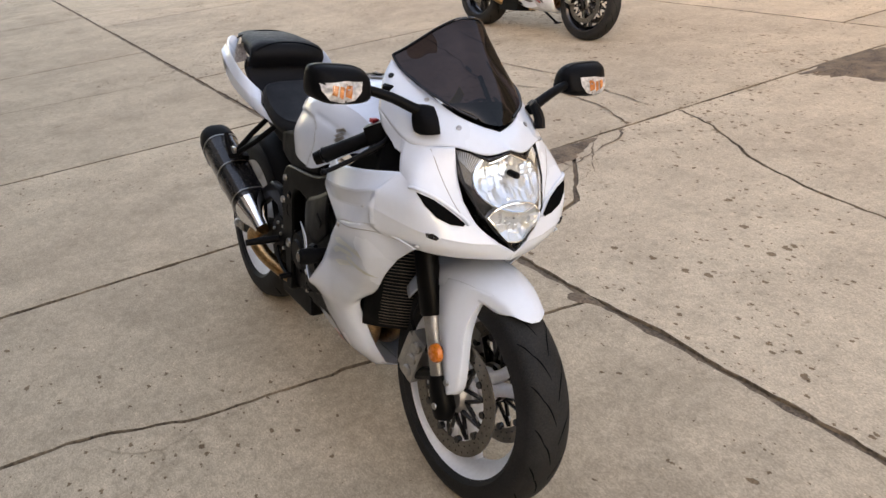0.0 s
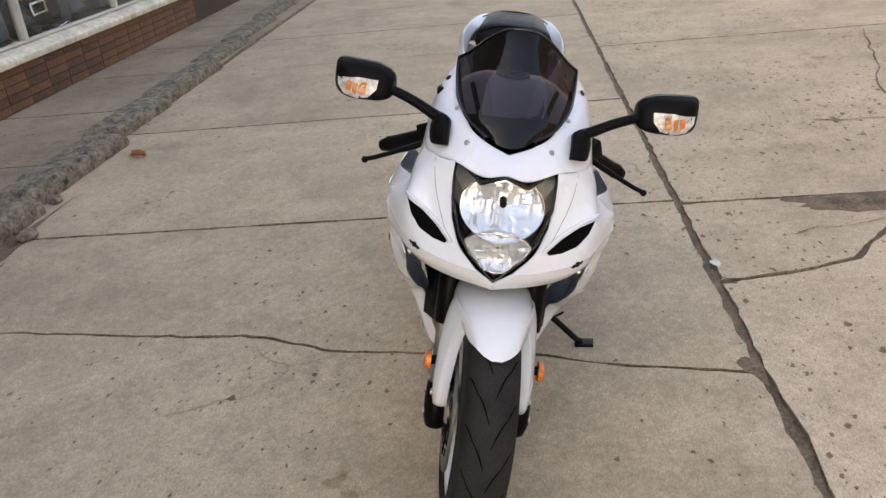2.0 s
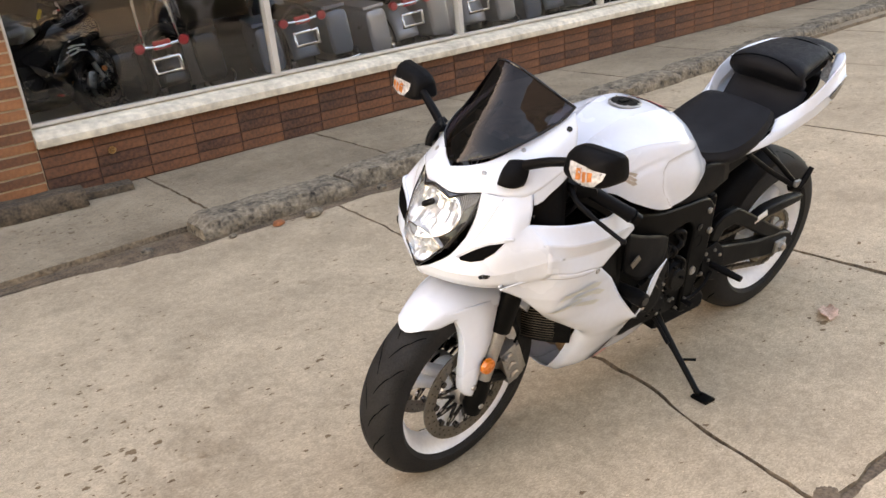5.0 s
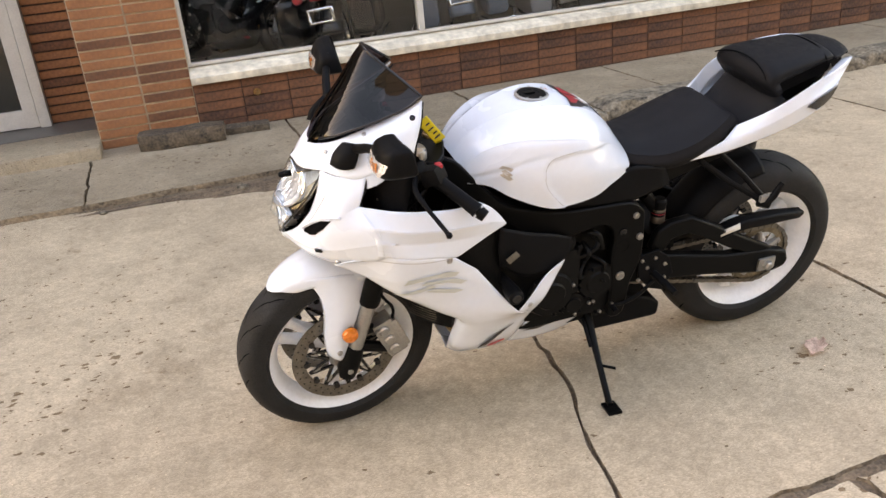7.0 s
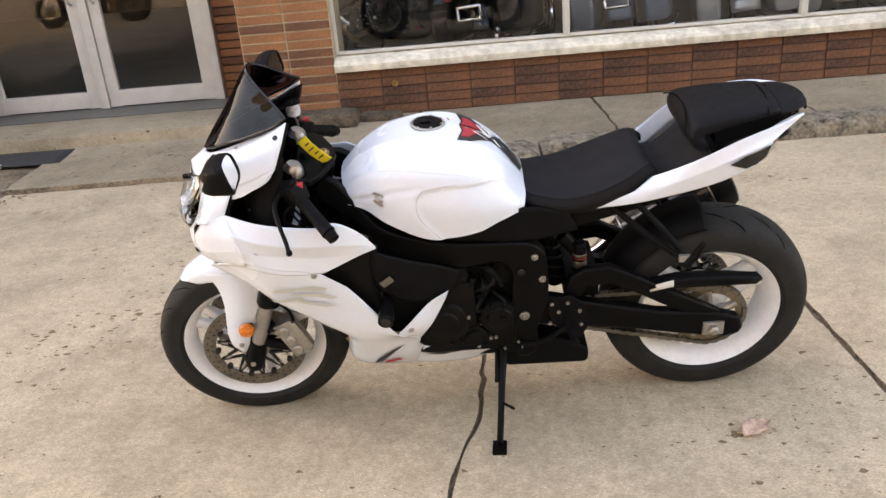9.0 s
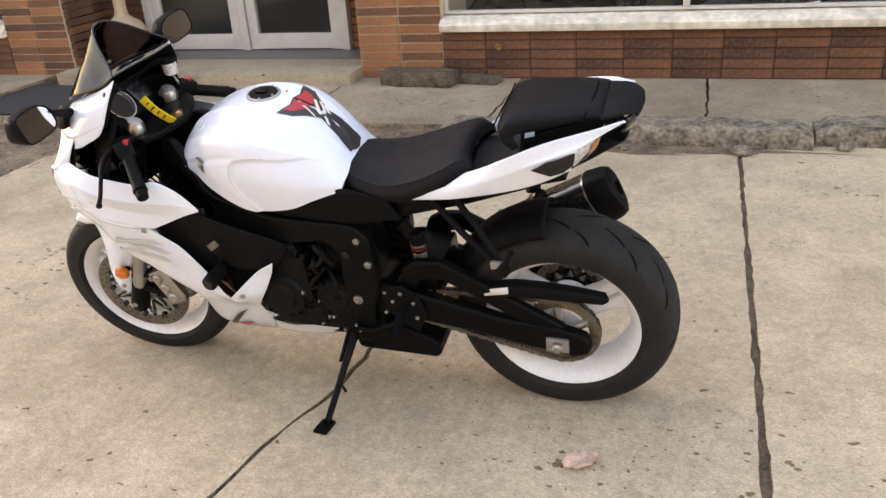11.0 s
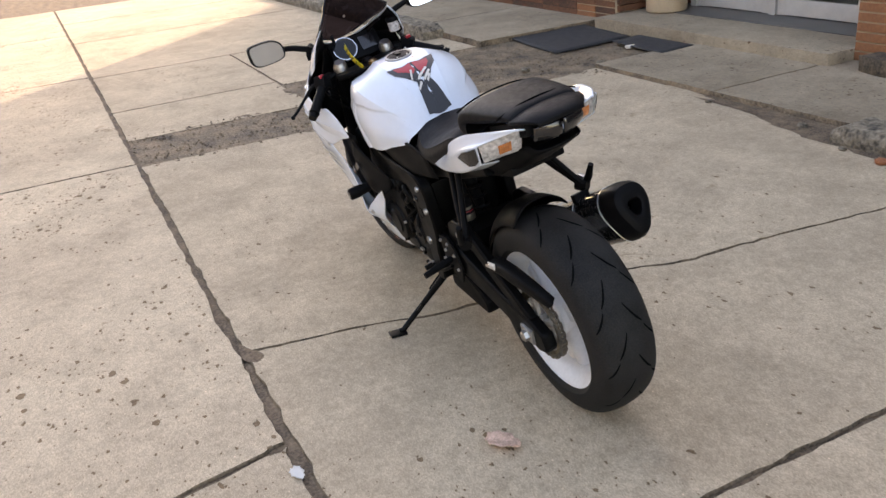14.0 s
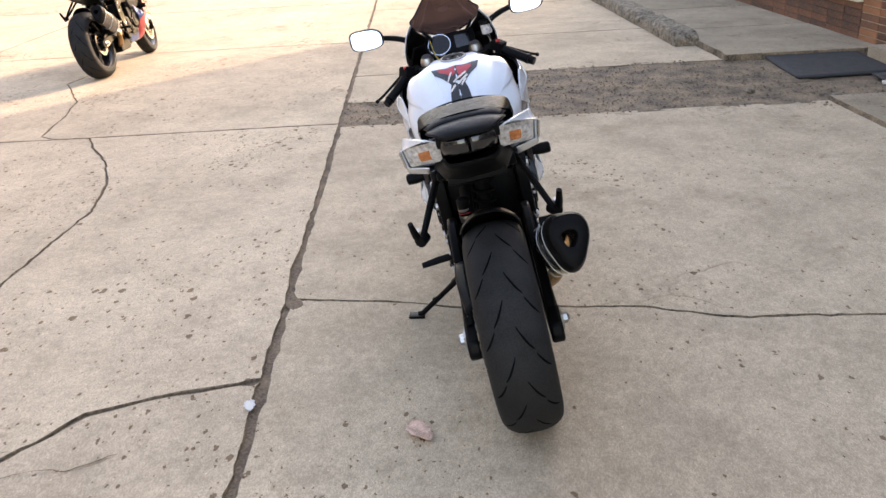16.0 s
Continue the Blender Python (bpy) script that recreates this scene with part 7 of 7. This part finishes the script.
can = thing("ash_bin", "tan plastic smokers' bin with a tall neck", "ash bin", SITE @ pose(3.88, -3.98, 0.117))
part("bin_base", Geo().lathe([(.0001, 0), (.175, 0), (.19, .012), (.188, .20), (.178, .26), (.15, .31), (.09, .345), (.062, .37)], (0, 0, 0), "z", 40), M_ASH, can)
part("bin_neck", Geo().lathe([(.062, .365), (.052, .42), (.048, .90), (.06, .98), (.05, 1.02), (.0001, 1.03)], (0, 0, 0), "z", 28), M_ASH, can)
part("bin_seam", Geo().lathe([(.189, .205), (.192, .212), (.189, .22)], (0, 0, 0), "z", 40), M_ASH, can)

tap = thing("wall_tap", "small brass pipe stub in the brick wall", "pipe", SITE @ pose(0.44, WALL_V + 0.008, 0.265))
part("flange", Geo().lathe([(.0001, .006), (.012, .006), (.024, .004), (.026, 0)], (0, 0, 0), "y", 16), M_BRONZE, tap)
part("stub", Geo().lathe([(.0001, .03), (.008, .03), (.009, .0)], (0, 0, 0), "y", 10), M_BRONZE, tap)


def leaf(name, u, v, z, r, turn, material, label, curl=0.35):
    """A dry curled leaf with a stalk."""
    rows = []
    for i in range(9):
        t = i / 8
        w = r * 0.62 * math.sin(math.pi * (0.06 + 0.88 * t)) ** 0.7 * (1 + 0.18 * math.sin(t * 19))
        rows.append([((t - 0.5) * 2 * r, s * w, curl * r * (s * s * 0.7 + 0.25 * math.sin(3 * t + s)) + 0.15 * r * (t - .5) ** 2) for s in (-1, -.5, 0, .5, 1)])
    ob = part(name, Geo().grid(rows), material, solid=0.0012, sharp=60)
    ob.matrix_world = SITE @ pose(u, v, z, 0, 0, turn)
    return tagged(ob, label, "leaf")


leaf("leaf", -0.735, 0.505, 0.004, 0.052, 35, M_LEAF, "pinkish-tan dry leaf curled on the concrete")
leaf("leaf", -2.45, -2.06, 0.004, 0.06, 70, M_ORANGE_LEAF, "orange-brown dry leaf at the kerb", 0.6)
leaf("leaf", -0.53, 1.04, -0.002, 0.03, 10, M_PAPER, "pale scrap of leaf in a joint", 0.3)
for k, (u, v, r) in enumerate(((-0.10, -2.05, .045), (0.10, -2.08, .03), (-1.2, -2.1, .05), (0.35, -2.12, .02), (1.5, -2.3, .02), (-0.6, -2.12, .03), (-1.7, -2.22, .04), (2.9, -2.5, .04), (3.2, -2.0, .035), (0.75, -2.28, .03))):
    rs = random.Random(k)
    g = Geo()
    rows = []
    for i in range(7):
        a = math.pi * (i / 6 - 0.5)
        rows.append([(r * (1 + .3 * rs.random()) * math.cos(a) * math.cos(b) + 1e-4 * i, r * (.8 + .3 * rs.random()) * math.cos(a) * math.sin(b), r * .6 * math.sin(a) + r * .45) for b in np.linspace(0, 2 * math.pi, 9, endpoint=False)])
    ob = part("stone", Geo().grid(rows, close_v=True), M_KERB if k != 1 else M_ORANGE_LEAF, sharp=30)
    ob.matrix_world = SITE @ pose(u, v, 0.0)
    tagged(ob, "broken grey stone chip lying by the kerb" if k != 1 else "broken red brick chip lying by the kerb", "stone", "stone chips")

# ---- other motorcycles ----
def repaint(ob, swaps):
    """Other paint on a copy of a thing."""
    for o in ob.children_recursive:
        if o.type == "MESH" and o.material_slots and o.material_slots[0].material in swaps:
            new_mat = swaps[o.material_slots[0].material]
            o.material_slots[0].link = "OBJECT"
            o.material_slots[0].material = new_mat


LEAN = pose(0, 0, 0, -10.7, 0, 0)
a = radians(-2)
far = copy_thing(bike, SITE @ pose(5.22 + .678 * math.cos(a), 3.42 + .678 * math.sin(a), 0, 0, 0, -2) @ LEAN)
tagged(far, "red, white and blue sport motorcycle with black wheels", "motorcycle")
repaint(far, {M_RIM: M_GLOSSB})
for o in far.children_recursive:
    kind = o.name.split(".")[0]
    paint = {"upper_panel": M_REDP, "lower_panel": M_REDP, "tank_shell": M_REDP, "rear_spur": M_BLUE, "belly_edge": M_BLUE, "cowl_cheek": M_REDP}.get(kind)
    if o.type == "MESH" and paint:
        o.material_slots[0].link = "OBJECT"
        o.material_slots[0].material = paint
side_bike = copy_thing(bike, SITE @ pose(-3.745, 3.74, 0, 0, 0, 3) @ LEAN)
tagged(side_bike, "white sport motorcycle with black wheels, parked alone", "motorcycle")
repaint(side_bike, {M_RIM: M_GLOSSB})


def touring(u, v, turn, paint, label, rack=False):
    """A touring motorcycle seen from its tail: panniers, mudguard, lamps, seat."""
    t = thing("touring_motorcycle", label, "motorcycle", SITE @ pose(u, v, 0.122, 0, 0, turn) @ pose(0, 0, 0, -6, 0, 0), "showroom motorcycles")
    R = 0.32
    part("rear_tyre", Geo().lathe(tyre_profile(R, .075, .20, .06), (0, 0, R), n=40), M_TYRE, t)
    part("rear_rim", Geo().lathe([(.205, -.05), (.19, -.03), (.06, -.03), (.06, .03), (.19, .03), (.205, .05)], (0, 0, R), n=32), M_CHROME, t)
    part("front_tyre", Geo().lathe(tyre_profile(R, .065, .20, .05), (1.55, 0, R), n=40), M_TYRE, t)
    part("front_rim", Geo().lathe([(.205, -.045), (.19, -.03), (.06, -.03), (.06, .03), (.19, .03), (.205, .045)], (1.55, 0, R), n=32), M_CHROME, t)
    for s in (1, -1):
        rows = []
        for x, w, h0, h1 in ((-.42, .07, .40, .66), (-.40, .09, .36, .70), (-.1, .105, .33, .72), (.2, .10, .34, .70), (.26, .08, .40, .66)):
            row = []
            for k in range(16):
                b = 2 * math.pi * k / 16
                c, d = math.cos(b), math.sin(b)
                row.append((x, s * .28 + w * math.copysign(abs(c) ** .35, c), (h0 + h1) / 2 + (h1 - h0) / 2 * math.copysign(abs(d) ** .35, d)))
            rows.append(row)
        g = Geo().grid(rows, close_v=True)
        g.f += [tuple(range(16)), tuple(reversed(range(64, 80)))]
        part("pannier", g, paint, t, bevel=0.006)
        part("pannier_lid", Geo().box((-.08, s * .28, .725), (.62, .19, .03), 0.012), paint, t)
        part("pannier_guard", Geo().tube([(-.40, s * .20, .30), (-.40, s * .40, .32), (-.30, s * .42, .36), (.1, s * .41, .34)], .011, 8), M_CHROME, t, "chrome guard bar")
        part("rear_signal", Geo().lathe([(.0001, -.52), (.03, -.515), (.038, -.49), (.03, -.45)], (0, s * .15, .70), "x", 16), M_DECALRED, t, "red rear signal")
        part("exhaust_pipe", Geo().tube([(.5, s * .2, .2), (.0, s * .24, .22), (-.45, s * .26, .24)], .04, 14), M_CHROME, t, "chrome exhaust pipe")
    fr_rows = []
    for deg in (70, 90, 110, 130, 150, 168):
        b = radians(deg)
        fr_rows.append([((R + .06 - .06 * abs(q) ** 3) * math.cos(b), .11 * q, R + (R + .06 - .06 * abs(q) ** 3) * math.sin(b)) for q in (-1, -.7, 0, .7, 1)])
    part("rear_mudguard", Geo().grid(surface(fr_rows, 3, 3)), paint, t, solid=0.004)
    part("number_frame", Geo().grid([[(-.50, y, z) for y, z in ((-.10, .50), (-.10, .62), (.10, .62), (.10, .50))], [(-.50, y * .8, z) for y, z in ((-.10, .52), (-.10, .60), (.10, .60), (.10, .52))]], close_v=True), M_CHROME, t, "chrome plate surround", solid=0.01)
    part("tail_lamp", Geo().box((-.47, 0, .70), (.05, .12, .06), 0.012), M_DECALRED, t, "red tail lamp")
    part("light_bar", Geo().tube([(-.47, -.17, .70), (-.49, 0, .69), (-.47, .17, .70)], .012, 8), M_CHROME, t, "chrome light bar")
    part("seat", Geo().grid(surface([[(-.30, -.13, .72), (-.30, 0, .80), (-.30, .13, .72)], [(.0, -.16, .72), (.0, 0, .80), (.0, .16, .72)], [(.3, -.15, .66), (.3, 0, .71), (.3, .15, .66)], [(.55, -.10, .68), (.55, 0, .76), (.55, .10, .68)]], 4, 4)), M_SEAT, t, solid=0.03)
    part("tank", Geo().grid(surface([[(.55, -.06, .68), (.55, 0, .78), (.55, .06, .68)], [(.75, -.16, .66), (.75, 0, .90), (.75, .16, .66)], [(1.05, -.14, .70), (1.05, 0, .92), (1.05, .14, .70)]], 4, 4)), paint, t, solid=0.02)
    part("engine", Geo().box((.72, 0, .42), (.45, .36, .38), 0.04), M_ALU, t, "polished twin engine")
    part("front_fork", Geo().tube([(1.5, .1, .4), (1.22, .1, 1.0)], .028, 10).add(*(lambda q: (q.v, q.f))(Geo().tube([(1.5, -.1, .4), (1.22, -.1, 1.0)], .028, 10))), M_CHROME, t)
    part("handlebar", Geo().tube(spline([(.90, -.40, 1.02), (1.1, -.25, 1.06), (1.2, 0, 1.02), (1.1, .25, 1.06), (.90, .40, 1.02)], 5), .014, 8), M_CHROME, t)
    part("headlamp", Geo().lathe([(.0001, 1.42), (.07, 1.41), (.09, 1.36), (.07, 1.26), (.0001, 1.24)], (0, 0, .90), "x", 20), M_CHROME, t)
    if rack:
        part("sissy_bar", Geo().tube(spline([(-.36, -.12, .70), (-.42, -.11, .95), (-.45, -.06, 1.16), (-.45, .06, 1.16), (-.42, .11, .95), (-.36, .12, .70)], 5), .011, 8), M_CHROME, t, "chrome passenger backrest hoop")
    return t


for k, (u, paint, label, rack) in enumerate(((-.27, M_GLOSSB, "black touring motorcycle with chrome backrest in the showroom", True), (-1.35, M_GREYP, "slate-blue touring motorcycle with hard panniers in the showroom", False), (-2.28, M_SILVERP, "silver touring motorcycle with red lamps in the showroom", False), (-3.15, M_SILVERP, "silver touring motorcycle with red lamps in the showroom", False), (-4.1, M_GREYP, "slate-blue touring motorcycle with hard panniers in the showroom", False), (-5.1, M_GLOSSB, "black touring motorcycle with chrome backrest in the showroom", True), (-6.1, M_GREYP, "slate-blue touring motorcycle with hard panniers in the showroom", False))):
    touring(u - .12, -4.36 - .05 * (k % 2), -112 + 5 * (k % 3), paint, label, rack)
wheel_only = copy_thing(bike, SITE @ pose(0.55, -5.35, 0.12, 0, 0, 190) @ LEAN)
tagged(wheel_only, "dark sport motorcycle standing in the showroom", "motorcycle", "showroom motorcycles")
repaint(wheel_only, {M_RIM: M_GLOSSB, M_WHITE: M_GLOSSB})

# ---- bricks, last ----
bricks(UEND + 7.0, 0.865, 0.035, 0.378, 0.325, [M_BRICK_DARK, M_BRICK_MID, M_BRICK_MID, M_BRICK_MID], shop, joint=0.007, vj=0.006, seed=2)
bricks(0.865, 1.53, 0.03, 1.75, 0.33, [M_BRICK, M_BRICK, M_BRICK, M_BRICK_MID], shop, joint=0.012, vj=0.012, seed=3)
bricks(4.20, 4.83, 0.03, 1.6, 0.31, [M_BRICK_MID, M_BRICK, M_BRICK_DARK], shop, joint=0.010, vj=0.010, seed=4)
bricks(4.83, UFAR, 0.035, 0.378, 0.325, [M_BRICK_DARK, M_BRICK_MID], shop, joint=0.006, vj=0.006, seed=5)
# darker brick mixes here put the door recess's shade into the colour
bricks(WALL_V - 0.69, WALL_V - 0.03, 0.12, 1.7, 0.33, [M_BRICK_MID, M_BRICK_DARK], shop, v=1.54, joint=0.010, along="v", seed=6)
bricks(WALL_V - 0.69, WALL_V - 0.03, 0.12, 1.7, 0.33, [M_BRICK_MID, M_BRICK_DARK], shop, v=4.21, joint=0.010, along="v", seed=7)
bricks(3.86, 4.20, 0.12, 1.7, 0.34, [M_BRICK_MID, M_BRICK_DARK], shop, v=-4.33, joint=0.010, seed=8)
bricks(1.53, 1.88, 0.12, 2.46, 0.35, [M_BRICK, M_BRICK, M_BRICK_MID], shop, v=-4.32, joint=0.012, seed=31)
